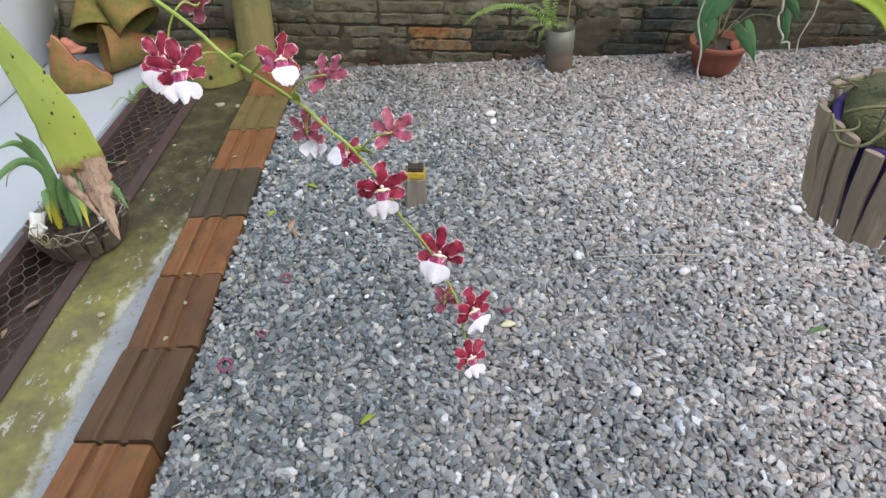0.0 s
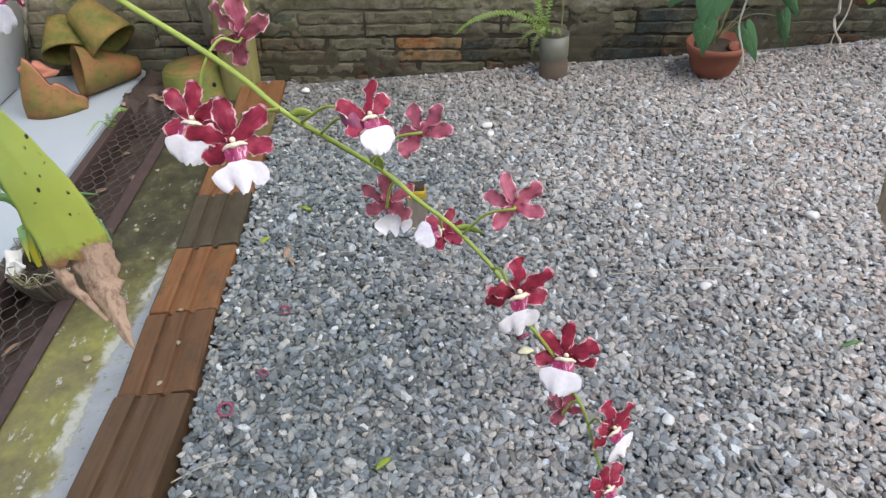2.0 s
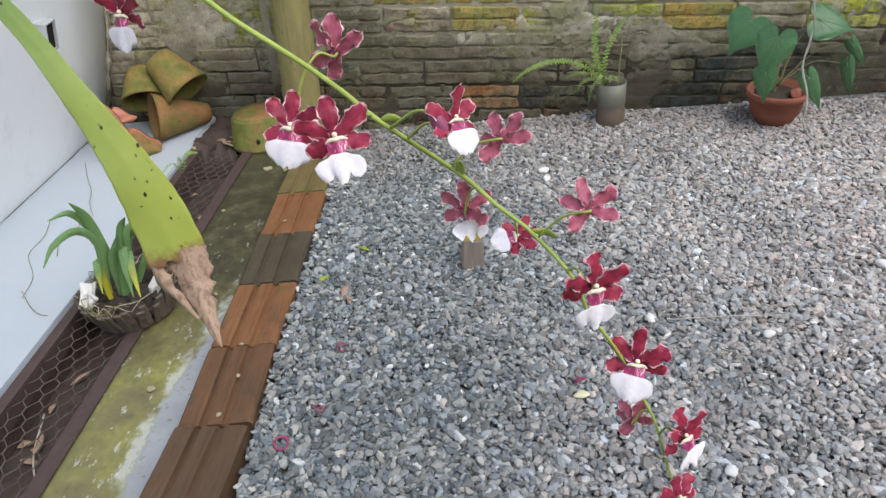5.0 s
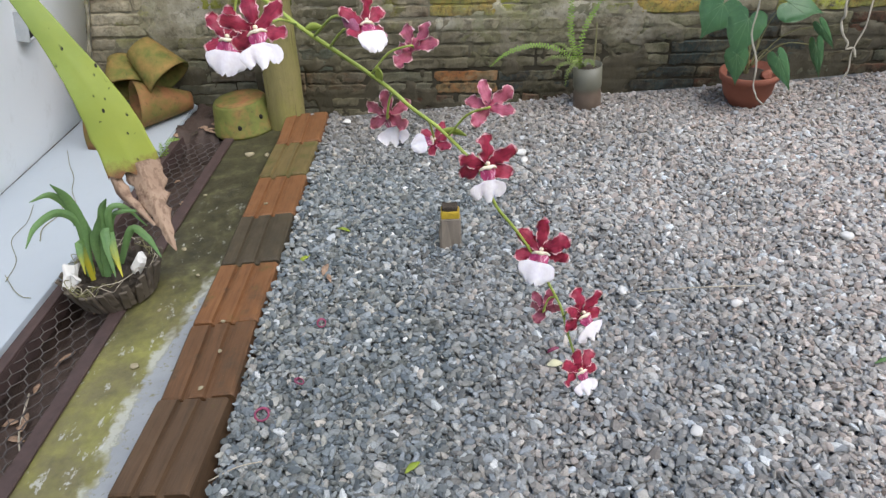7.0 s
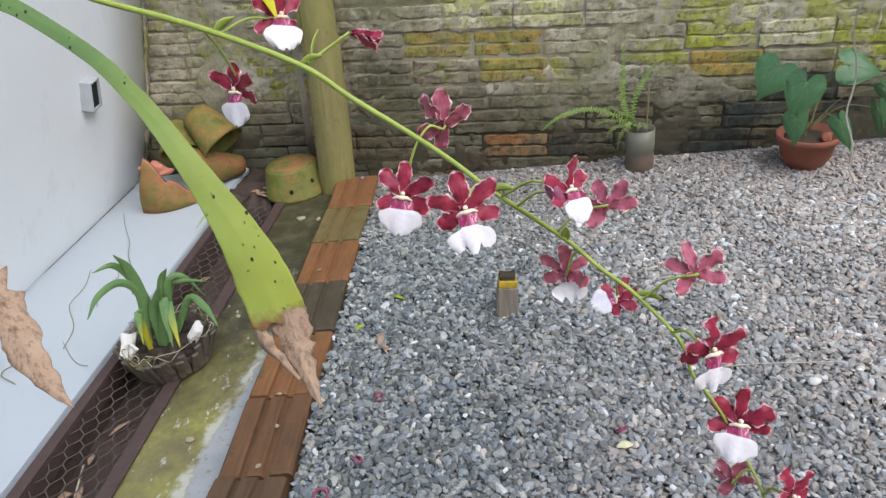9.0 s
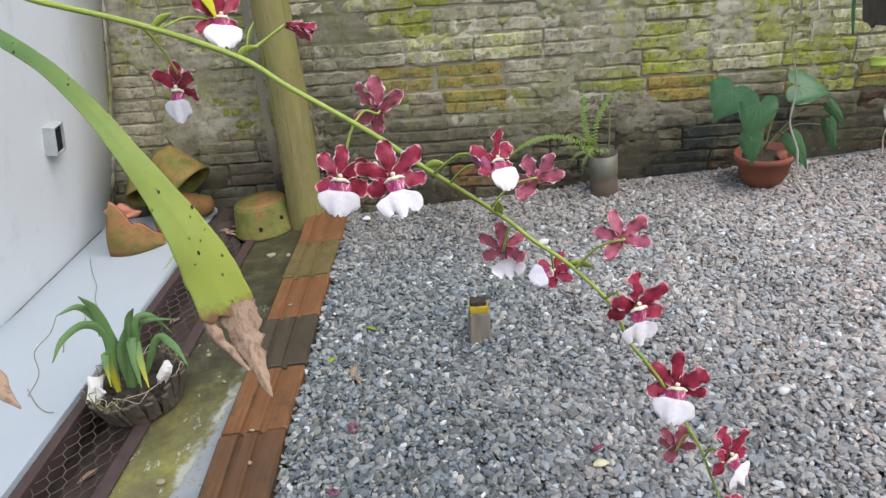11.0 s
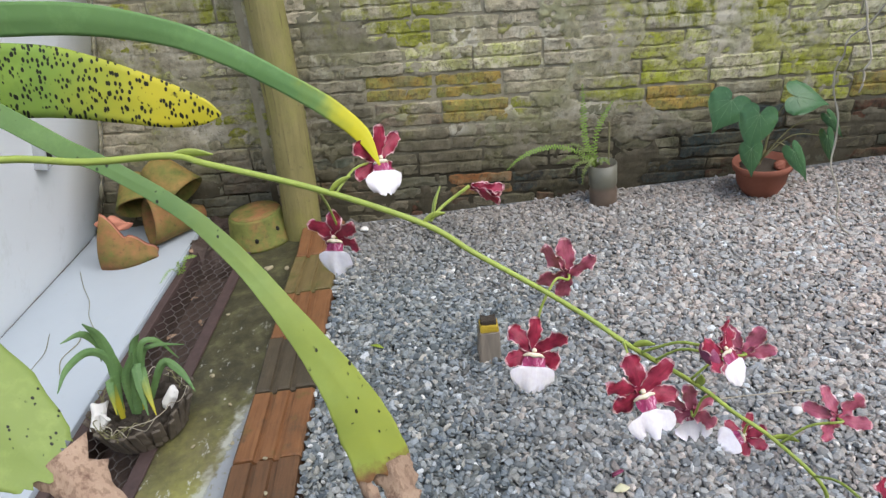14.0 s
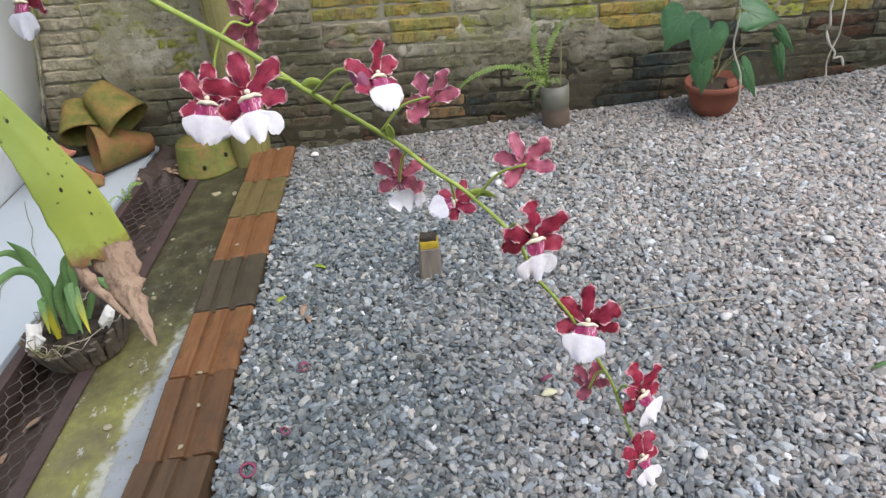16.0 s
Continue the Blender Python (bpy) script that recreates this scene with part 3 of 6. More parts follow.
def lathe(profile, segs=32, wobble=0.0, seed=0.0):
    """A turned form from (radius, height) pairs."""
    bm = bmesh.new()
    rings = []
    for r, h in profile:
        ring = []
        for i in range(segs):
            a = 2 * math.pi * i / segs
            w = 1 + wobble * noise.noise(Vector((math.cos(a) * 1.5 + seed, math.sin(a) * 1.5, h * 8)))
            ring.append(bm.verts.new((r * w * math.cos(a), r * w * math.sin(a), h)))
        rings.append(ring)
    for a, b in zip(rings, rings[1:]):
        for i in range(segs):
            bm.faces.new((a[i], a[(i + 1) % segs], b[(i + 1) % segs], b[i]))
    bm.faces.new(rings[0][::-1])
    bm.faces.new(rings[-1])
    return bm


def smooth_path(pts, n):
    """Catmull-Rom through the points, n samples a span."""
    pts = [Vector(p) for p in pts]
    ext = [2 * pts[0] - pts[1], *pts, 2 * pts[-1] - pts[-2]]
    out = []
    for i in range(1, len(ext) - 2):
        a, b, c, d = ext[i - 1:i + 3]
        for k in range(n):
            t = k / n
            out.append(0.5 * ((2 * b) + (c - a) * t + (2 * a - 5 * b + 4 * c - d) * t * t + (3 * b - a - 3 * c + d) * t ** 3))
    out.append(pts[-1])
    return out


def tube_bm(pts, radii, segs=8):
    """A round stem along the points, with a radius at each (or one for all)."""
    if isinstance(radii, (int, float)):
        radii = [radii] * len(pts)
    bm = bmesh.new()
    rings = []
    ref = Vector((0.3, 0.2, 0.93))
    for i, p in enumerate(pts):
        d = (pts[min(i + 1, len(pts) - 1)] - pts[max(i - 1, 0)]).normalized()
        u = d.cross(ref)
        u = (u if u.length > 0.05 else d.cross(Vector((1, 0, 0)))).normalized()
        v = d.cross(u)
        rings.append([bm.verts.new(p + radii[i] * (math.cos(2 * math.pi * k / segs) * u + math.sin(2 * math.pi * k / segs) * v)) for k in range(segs)])
    for a, b in zip(rings, rings[1:]):
        for k in range(segs):
            bm.faces.new((a[k], a[(k + 1) % segs], b[(k + 1) % segs], b[k]))
    bm.faces.new(rings[0][::-1])
    bm.faces.new(rings[-1])
    return bm


def blade_bm(pts, widths, side, fold=0.25, cup=0.0, thick=0.0006, cols=6, ragged=0.0, seed=0.0):
    """A strap leaf along the points: half-widths, a sideways direction, a fold along the midrib."""
    bm = bmesh.new()
    rows = []
    side = Vector(side)
    for i, p in enumerate(pts):
        d = (pts[min(i + 1, len(pts) - 1)] - pts[max(i - 1, 0)]).normalized()
        s = (side - d * side.dot(d)).normalized()
        nrm = s.cross(d).normalized()
        row = []
        for k in range(cols + 1):
            u = 2 * k / cols - 1
            w = widths[i] * (1 + ragged * noise.noise(Vector((i * 0.7 + seed, u * 2, 0.0))))
            row.append((p + s * u * w + nrm * (abs(u) * fold * widths[i] + cup * u * u * widths[i]), nrm))
        rows.append(row)
    for off in (1, -1):
        vs = [[bm.verts.new(c + n * thick * off) for c, n in row] for row in rows]
        for a, b in zip(vs, vs[1:]):
            for k in range(cols):
                q = (a[k], a[k + 1], b[k + 1], b[k])
                bm.faces.new(q if off > 0 else q[::-1])
        if off > 0:
            top = vs
    rim_a = [r[0] for r in top] + [v for v in top[-1][1:]] + [r[-1] for r in top[::-1]][1:] + [v for v in top[0][::-1]][1:-1]
    rim_b = [r[0] for r in vs] + [v for v in vs[-1][1:]] + [r[-1] for r in vs[::-1]][1:] + [v for v in vs[0][::-1]][1:-1]
    n = len(rim_a)
    for i in range(n):
        try:
            bm.faces.new((rim_a[i], rim_b[i], rim_b[(i + 1) % n], rim_a[(i + 1) % n]))
        except ValueError:
            pass
    return bm


def grooved_brick_bm(length, width, height, grooves, depth=0.004, bevel=0.004):
    """A clay block, long along y, with rounded grooves run along its top; the origin at its middle, on its foot."""
    prof = []
    prof.append((-width / 2, 0.0))
    prof.append((-width / 2, height - bevel))
    prof.append((-width / 2 + bevel, height))
    for g, w in grooves:
        prof += [(g - w, height), (g - w * 0.72, height - depth), (g + w * 0.72, height - depth), (g + w, height)]
    prof.append((width / 2 - bevel, height))
    prof.append((width / 2, height - bevel))
    prof.append((width / 2, 0.0))
    bm = bmesh.new()
    stations = [-length / 2, -length / 2 + bevel * 0.7, -length / 6, length / 6, length / 2 - bevel * 0.7, length / 2]
    rings = []
    for i, y in enumerate(stations):
        drop = bevel * 0.6 if i in (0, len(stations) - 1) else 0.0
        rings.append([bm.verts.new((x, y, z - drop if z > 0 else z)) for x, z in prof])
    n = len(prof)
    for a, b in zip(rings, rings[1:]):
        for k in range(n):
            bm.faces.new((a[k], b[k], b[(k + 1) % n], a[(k + 1) % n]))
    bm.faces.new(rings[0][::-1])
    bm.faces.new(rings[-1])
    return bm


# ---- the yard: ground, walls ----
LEAN_IN = 0.033  # the house side runs slightly askew to the brick edging
def ground_sheet():
    """One sheet to the horizon, left open over the drain channel."""
    xs, ys = [-60, -0.80, -0.33, 60], [-60, -2.6, 1.74, 60]
    bm = bmesh.new()
    for i in range(3):
        for j in range(3):
            if (i, j) == (1, 1):
                continue
            bm.faces.new([bm.verts.new((x, y, -0.017)) for x, y in ((xs[i], ys[j]), (xs[i + 1], ys[j]), (xs[i + 1], ys[j + 1]), (xs[i], ys[j + 1]))])
    bmesh.ops.remove_doubles(bm, verts=bm.verts, dist=1e-4)
    return bm_mesh("ground", bm, M_SOIL)


tagged(thing("ground", None, ground_sheet()), "dark bed of fine grit under the loose gravel", "ground", kind="structure")

WALL_Y, WALL_TURN, WALL_DIP = 1.545, -2.0, 4.0
WALL_M = pose(0, WALL_Y, 0.0, 0, WALL_DIP, WALL_TURN)
wall_back = thing("wall_back", WALL_M)
tagged(wall_back, "old brick garden wall with moss, lime and damp stains", "wall", kind="structure")


# the wall proper, and a stretch behind the post that stands further back
part("mortar_core", bm_mesh("core", box_bm(-0.29, 4.2, 0.0062, 0.16, -0.4, 2.3), M_MORTAR), wall_back, None, "dark rough mortar of the wall")
part("mortar_core", bm_mesh("core_left", box_bm(-1.6, -0.29, 0.169, 0.32, -0.4, 2.3), M_MORTAR), wall_back, None, "dark rough mortar of the wall")

def cement_skim(x0, x1, deep, seed):
    """Old cement smeared over the blocks: it stands proud in ragged patches and lies back elsewhere."""
    nx, nz = int((x1 - x0) / 0.0085), 180
    verts = []
    for j in range(nz + 1):
        z = -0.12 + 1.27 * j / nz
        for i in range(nx + 1):
            x = x0 + (x1 - x0) * i / nx
            p = Vector((x * 2.4 + seed, z * 3.4, seed))
            cover = noise.fractal(p, 0.8, 2.1, 5) + 0.55 * math.exp(-((x - 0.10) / 0.16) ** 2 - ((z - 0.50) / 0.26) ** 2) - 0.04
            cover += 0.42 * noise.noise(Vector((x * 15, z * 19, 2.0 + seed))) + 0.22 * noise.noise(Vector((x * 44, z * 50, 6.0)))
            t = min(1.0, max(0.0, cover / 0.15))
            grain = 0.0015 * noise.noise(Vector((x * 60, z * 60, 1.0))) + 0.0015 * noise.noise(Vector((x * 170, z * 170, 5.0)))
            course = ((z - 0.0681) / 0.0484) % 1.0
            dip = 0.0042 * math.exp(-(min(course, 1 - course) / 0.09) ** 2) * max(0.0, 0.5 + noise.noise(Vector((x * 5, z * 2, 8.0))))
            verts.append((x, deep + 0.0095 - 0.0112 * t + (grain + dip) * t, z))
    w = nx + 1
    faces = [(j * w + i, j * w + i + 1, (j + 1) * w + i + 1, (j + 1) * w + i) for j in range(nz) for i in range(nx)]
    return mesh_from("cement_skim", verts, faces, M_SKIM, True)


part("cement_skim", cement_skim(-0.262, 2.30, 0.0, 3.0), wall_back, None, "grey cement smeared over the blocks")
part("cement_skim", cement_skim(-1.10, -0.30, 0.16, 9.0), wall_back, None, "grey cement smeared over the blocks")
part("return_face", bm_mesh("return", box_bm(-0.29, -0.262, 0.012, 0.172, -0.4, 2.3), M_PLASTER), wall_back, None, "blackened plaster at the step in the wall")

# house side: painted wall that leans in a little, with a painted ledge at its foot
def house_wall():
    verts, faces = [], []
    ny, nz = 14, 90
    for off in (0.0, -0.18):
        for j in range(nz + 1):
            z = -0.1 + 2.3 * j / nz
            for i in range(ny + 1):
                y = -2.6 + (1.735 + 2.6) * i / ny
                x = -1.158 + LEAN_IN * y + 0.36 * max(z, 0.0) ** 0.75 * (0.35 + 0.65 * (i / ny)) + off
                verts.append((x, y, z))
    w = ny + 1
    half = w * (nz + 1)
    for s in (0, 1):
        for j in range(nz):
            for i in range(ny):
                a = s * half + j * w + i
                q = (a, a + 1, a + w + 1, a + w)
                faces.append(q if s == 0 else q[::-1])
    edge = [i for i in range(w)] + [j * w + ny for j in range(1, nz + 1)] + [nz * w + i for i in range(ny - 1, -1, -1)] + [j * w for j in range(nz - 1, 0, -1)]
    for a, b in zip(edge, edge[1:] + edge[:1]):
        faces.append((b, a, a + half, b + half))
    return mesh_from("house_wall", verts, faces, M_PAINT, True)


wall_house = tagged(thing("wall_house", None, house_wall()), "pale painted house wall, slightly stained", "wall", kind="structure")

ledge_bm = bmesh.new()
_lv = []
for z in (-0.2, 0.022):
    _lv.append([ledge_bm.verts.new(p) for p in ((-1.30, -2.6, z), (-0.668 - 0.086, -2.6, z), (-0.660, 0.0, z), (-0.606, 1.735, z), (-1.30, 1.735, z))])
for k in range(5):
    ledge_bm.faces.new((_lv[0][k], _lv[0][(k + 1) % 5], _lv[1][(k + 1) % 5], _lv[1][k]))
ledge_bm.faces.new(_lv[1]); ledge_bm.faces.new(_lv[0][::-1])
bmesh.ops.bevel(ledge_bm, geom=[e for e in ledge_bm.edges if all(v.co.z > 0 for v in e.verts)], offset=0.006, segments=2, affect="EDGES")
tagged(thing("ledge", None, bm_mesh("ledge", ledge_bm, M_LEDGE)), "pale blue painted concrete ledge at the foot of the house wall", "ledge", kind="structure")

def wall_foot(y, z):
    return -1.158 + LEAN_IN * y + 0.36 * z ** 0.75 * (0.35 + 0.65 * (y + 2.6) / 4.335)


# dirt in the seam where the wall meets the ledge, crumbled render in the corner of the two walls
seam = [Vector((wall_foot(y, 0.022) + 0.003 + 0.002 * noise.noise(Vector((y * 9, 0, 0))), y, 0.0215)) for y in [-0.9 + 0.02 * i for i in range(128)]]
part("dirt_seam", bm_mesh("dirt_seam", tube_bm(seam, [max(0.0003, 0.0017 + 0.0035 * noise.noise(Vector((p.y * 6, 3.0, 0)))) for p in seam], 5), M_DRAIN, True), wall_house, None, "dark dirt in the seam at the ledge")
corner = [Vector((wall_foot(1.70, z) + 0.006 + 0.006 * noise.noise(Vector((z * 11, 0, 5))), 1.698, z)) for z in [0.03 + 0.012 * i for i in range(96)]]
part("crumbled_render", bm_mesh("crumbled_render", tube_bm(corner, [max(0.002, 0.007 + 0.007 * noise.noise(Vector((p.z * 22, 1.0, 2.0))) + 0.007 * noise.noise(Vector((p.z * 75, 1.0, 2.0)))) for p in corner], 9), M_SKIM, True), wall_house, None, "crumbled grey render in the corner of the walls")

# concrete strip between the brick edging and the drain
conc_bm = bmesh.new()
_c = []
for z in (-0.2, 0.004):
    _c.append([conc_bm.verts.new(p) for p in ((-0.42 - 0.086, -2.6, z), (-0.06, -2.6, z), (-0.06, 1.72, z), (-0.36, 1.72, z), (-0.412, 0.0, z))])
for k in range(5):
    conc_bm.faces.new((_c[0][k], _c[0][(k + 1) % 5], _c[1][(k + 1) % 5], _c[1][k]))
conc_bm.faces.new(_c[1]); conc_bm.faces.new(_c[0][::-1])
tagged(thing("pavement", None, bm_mesh("pavement", conc_bm, M_CONC)), "narrow mossy concrete strip, damp and black towards the wall", "concrete strip", kind="structure")

drain_bm = box_bm(-0.80, -0.33, -2.6, 1.74, -0.25, -0.11)
rough_up(drain_bm, 0.0, 3)
tagged(thing("drain_floor", None, bm_mesh("drain_floor", drain_bm, M_DRAIN)), "dark leaf-littered bottom of the drain channel", "drain", kind="structure")

# dark plate added to cover the ledge's pale side under the netting
side_bm = bmesh.new()
_s = []
for off in (0.0, 0.006):
    _s.append([side_bm.verts.new((x + off, y, z)) for x, y, z in ((-0.738, -2.5, -0.115), (-0.650, 0.0, -0.115), (-0.599, 1.40, -0.115), (-0.599, 1.40, 0.002), (-0.650, 0.0, 0.002), (-0.738, -2.5, 0.002))])
for ring, order in ((0, 1), (1, -1)):
    for q in ((0, 1, 4, 5), (1, 2, 3, 4)):
        side_bm.faces.new([_s[ring][i] for i in q][::order])
for i in range(6):
    side_bm.faces.new((_s[0][i], _s[0][(i + 1) % 6], _s[1][(i + 1) % 6], _s[1][i]))
tagged(thing("drain_side", None, bm_mesh("drain_side", side_bm, M_DRAIN)), "thin dark plate lining the side of the drain channel", "drain", kind="structure")

# plain walls that close the yard on the unseen sides
for nm, args in (("wall_south", (-1.6, 4.2, -2.75, -2.6, -0.4, 2.3)), ("wall_east", (4.1, 4.25, -2.6, 1.5, -0.4, 2.3))):
    tagged(thing(nm, None, bm_mesh(nm, box_bm(*args), M_MORTAR)), "plain rendered garden wall out of view", "wall", kind="structure")


# ---- brick edging ----
def edging():
    kerb = tagged(thing("brick_edging", pose(-0.082, 0, 0)), "row of grooved hollow clay bricks edging the gravel", "brick edging")
    meshes = {}
    for mat in (M_EDGE, M_EDGE_STAINED, M_EDGE_RUSSET, M_EDGE_BROWN, M_EDGE_DARK, M_EDGE_GREEN):
        for kind, gr in (("a", ((-0.024, 0.0080), (0.024, 0.0095))), ("b", ((-0.030, 0.0090), (0.020, 0.0080)))):
            bm = grooved_brick_bm(0.236, 0.158, 0.10, gr, 0.0085, 0.006)
            meshes[mat.name, kind] = bm_mesh("brick", bm, mat)
    order = [(M_EDGE_BROWN, "a"), (M_EDGE_RUSSET, "b"), (M_EDGE, "a"), (M_EDGE_BROWN, "b"), (M_EDGE_RUSSET, "a"), (M_EDGE_STAINED, "b"), (M_EDGE, "a"), (M_EDGE, "b"), (M_EDGE_STAINED, "a"), (M_EDGE_BROWN, "a"), (M_EDGE_RUSSET, "a"), (M_EDGE_STAINED, "a"), (M_EDGE_DARK, "b"), (M_EDGE, "b"), (M_EDGE_GREEN, "b"), (M_EDGE, "b")]
    rng = random.Random(4)
    for i, (mat, kind) in enumerate(order):
        y = -0.84 + 0.24 * (i - 6)
        swing = min(0.0, y) * 0.075
        m = pose(swing + rng.uniform(-0.004, 0.004), y, -0.048 + rng.uniform(-0.003, 0.002), rng.uniform(-0.9, 0.9), rng.uniform(-1.6, 1.6), rng.uniform(-1.3, 1.3) - (3.4 if y < 0 else 0.0))
        part("brick", meshes[mat.name, kind], kerb, m)


edging()

# ---- post ----
def round_post():
    pts = [Vector((0.010 * math.sin(i * 0.9), 0, -0.1 + 0.24 * i)) for i in range(11)]
    path = smooth_path(pts, 3)
    bm = tube_bm(path, [0.070 - 0.016 * i / len(path) for i in range(len(path))], 24)
    rough_up(bm, 0.004, 9)
    return bm_mesh("wooden_post", bm, M_POST, True)


tagged(thing("wooden_post", pose(-0.178, 1.475, 0, 0, 5.0, 0), round_post()), "round greenish weathered wooden post against the wall", "post")


def peg():
    ob = tagged(thing("wooden_peg", pose(0.452, 0.562, 0, -3, 5, 0)), "short weathered wooden peg with a yellow painted top", "peg")
    for nm, args, mat, label in (("shaft", (-0.030, 0.030, -0.024, 0.024, -0.03, 0.088), M_PEG, ""), ("painted_band", (-0.0275, 0.0275, -0.022, 0.022, 0.088, 0.108), M_YELLOW, "flaking yellow paint"), ("cap", (-0.024, 0.024, -0.019, 0.019, 0.108, 0.121), M_BARK, "dark weathered end grain")):
        bm = box_bm(*args, 0.004, 2)
        bmesh.ops.subdivide_edges(bm, edges=bm.edges[:], cuts=2)
        for v in bm.verts:
            v.co.x *= 1.0 - 1.2 * max(0.0, v.co.z)
            v.co.y *= 1.0 - 1.2 * max(0.0, v.co.z)
        rough_up(bm, 0.0045, 46, 3.0)
        part(nm, bm_mesh(nm, bm, mat), ob, None, label)


peg()

# ---- gravel ----
def gravel():
    rng = np.random.default_rng(3)
    phi = (1 + 5 ** 0.5) / 2
    ico = np.array([(-1, phi, 0), (1, phi, 0), (-1, -phi, 0), (1, -phi, 0), (0, -1, phi), (0, 1, phi), (0, -1, -phi), (0, 1, -phi), (phi, 0, -1), (phi, 0, 1), (-phi, 0, -1), (-phi, 0, 1)]) / 1.902
    ico = np.sign(ico) * np.abs(ico) ** 0.75
    tri = np.array([(0, 11, 5), (0, 5, 1), (0, 1, 7), (0, 7, 10), (0, 10, 11), (1, 5, 9), (5, 11, 4), (11, 10, 2), (10, 7, 6), (7, 1, 8), (3, 9, 4), (3, 4, 2), (3, 2, 6), (3, 6, 8), (3, 8, 9), (4, 9, 5), (2, 4, 11), (6, 2, 10), (8, 6, 7), (9, 8, 1)])
    verts, faces = [], []
    count = 0
    for z0, keep, step, xa, xb, ya, yb in ((-0.008, 1.0, 0.0100, 0.006, 2.45, -0.60, 1.52), (0.000, 0.72, 0.0098, 0.006, 2.45, -0.60, 1.52), (-0.006, 1.0, 0.024, 2.45, 4.08, -2.56, 1.45), (-0.006, 1.0, 0.024, 0.008, 2.45, -2.56, -0.60)):
        gx, gy = np.meshgrid(np.arange(xa, xb, step), np.arange(ya, yb, step))
        n = gx.size
        px = gx.ravel() + rng.uniform(-0.006, 0.006, n)
        py = gy.ravel() + rng.uniform(-0.006, 0.006, n)
        ok = (rng.random(n) < keep) & (py < 1.50 - 0.035 * px)
        px, py = px[ok], py[ok]
        n = px.size
        size = np.clip(rng.lognormal(-4.88, 0.30, n), 0.0040, 0.0135) * (1.8 if step > 0.02 else 1.0)
        shape = np.stack([rng.uniform(0.95, 1.4, n), rng.uniform(0.75, 1.05, n), rng.uniform(0.36, 0.68, n)], 1)
        v = ico[None] * (1 + rng.uniform(-0.38, 0.22, (n, 12, 3)))
        v[:, :, 0] += 0.35 * v[:, :, 1] * rng.uniform(-1, 1, (n, 1))
        v = v * shape[:, None] * size[:, None, None]
        q = rng.normal(size=(n, 4)) * np.array([1, 0.26, 0.26, 1.0])
        q /= np.linalg.norm(q, axis=1)[:, None]
        w, x, y, z = q.T
        rot = np.stack([1 - 2 * (y * y + z * z), 2 * (x * y - z * w), 2 * (x * z + y * w), 2 * (x * y + z * w), 1 - 2 * (x * x + z * z), 2 * (y * z - x * w), 2 * (x * z - y * w), 2 * (y * z + x * w), 1 - 2 * (x * x + y * y)], 1).reshape(n, 3, 3)
        v = np.einsum("nij,nkj->nki", rot, v)
        swell = 0.006 * np.sin(px * 4.1 + 1) * np.sin(py * 3.3) + 0.004 * np.sin(px * 11 + py * 7) + 0.038 * np.exp(-np.maximum(px, 0) / 0.045)
        v += np.stack([px, py, z0 + swell + rng.uniform(-0.0028, 0.0028, n)], 1)[:, None]
        verts.append(v.reshape(-1, 3))
        faces.append((tri[None] + 12 * np.arange(n)[:, None, None] + count).reshape(-1, 3))
        count += 12 * n
    verts, faces = np.concatenate(verts), np.concatenate(faces)
    me = bpy.data.meshes.new("gravel")
    me.vertices.add(len(verts))
    me.vertices.foreach_set("co", verts.astype(np.float32).ravel())
    me.loops.add(faces.size)
    me.loops.foreach_set("vertex_index", faces.astype(np.int32).ravel())
    me.polygons.add(len(faces))
    me.polygons.foreach_set("loop_start", np.arange(0, faces.size, 3, dtype=np.int32))
    me.update(calc_edges=True)
    me.shade_flat()
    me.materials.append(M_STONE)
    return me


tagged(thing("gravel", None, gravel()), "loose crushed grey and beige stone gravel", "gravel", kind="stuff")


# ---- the flowering orchid in the foreground ----
FACE = pose(0, 0, 0, 59.5, 7.2, -2.2)  # the way the open flowers look, on average


def petal_mesh(length, width, wave=0.0, curl=0.0, seed=0.0):
    """A spoon-shaped petal along +y: narrow at its foot, maroon above, paler below, with a thin cream edge."""
    us = [-1, -0.88, -0.55, -0.2, 0.2, 0.55, 0.88, 1]
    rows = 15
    verts, faces, mats = [], [], []
    for s in (1, -1):
        for i in range(rows + 1):
            t = i / rows
            w = width * (0.30 + 0.70 * math.sin(math.pi * min(1.0, 0.10 + 0.74 * t ** 1.2))) * (1.0 if t < 0.80 else math.sqrt(max(0.0, 1 - ((t - 0.80) / 0.215) ** 2)))
            for u in us:
                edge = abs(u) ** 3
                x = u * w * (1 + (0.12 * math.sin(t * 13 + seed * 3 + u * 2) + 0.11 * math.sin(t * 33 + seed * 5 + u * 3)) * edge)
                z = 0.16 * width * (1 - u * u) * math.sin(math.pi * t) + (wave * math.sin(t * 12 + seed + u) + 0.14 * math.sin(t * 27 + seed * 2 + u * 2)) * width * edge + curl * length * t * t + 0.00012 * s
                verts.append((x, 0.0006 + t * length, z))
    n = len(us)
    for s in (0, 1):
        base = s * n * (rows + 1)
        for i in range(rows):
            for k in range(n - 1):
                a = base + i * n + k
                q = (a, a + 1, a + n + 1, a + n)
                faces.append(q if s == 0 else q[::-1])
                mats.append(1 if k in (0, n - 2) or i == rows - 1 else 2 * s)
    me = mesh_from("petal", verts, faces, M_PETAL, True)
    me.materials.append(M_RIM)
    me.materials.append(M_PETAL_BACK)
    me.polygons.foreach_set("material_index", mats)
    return me


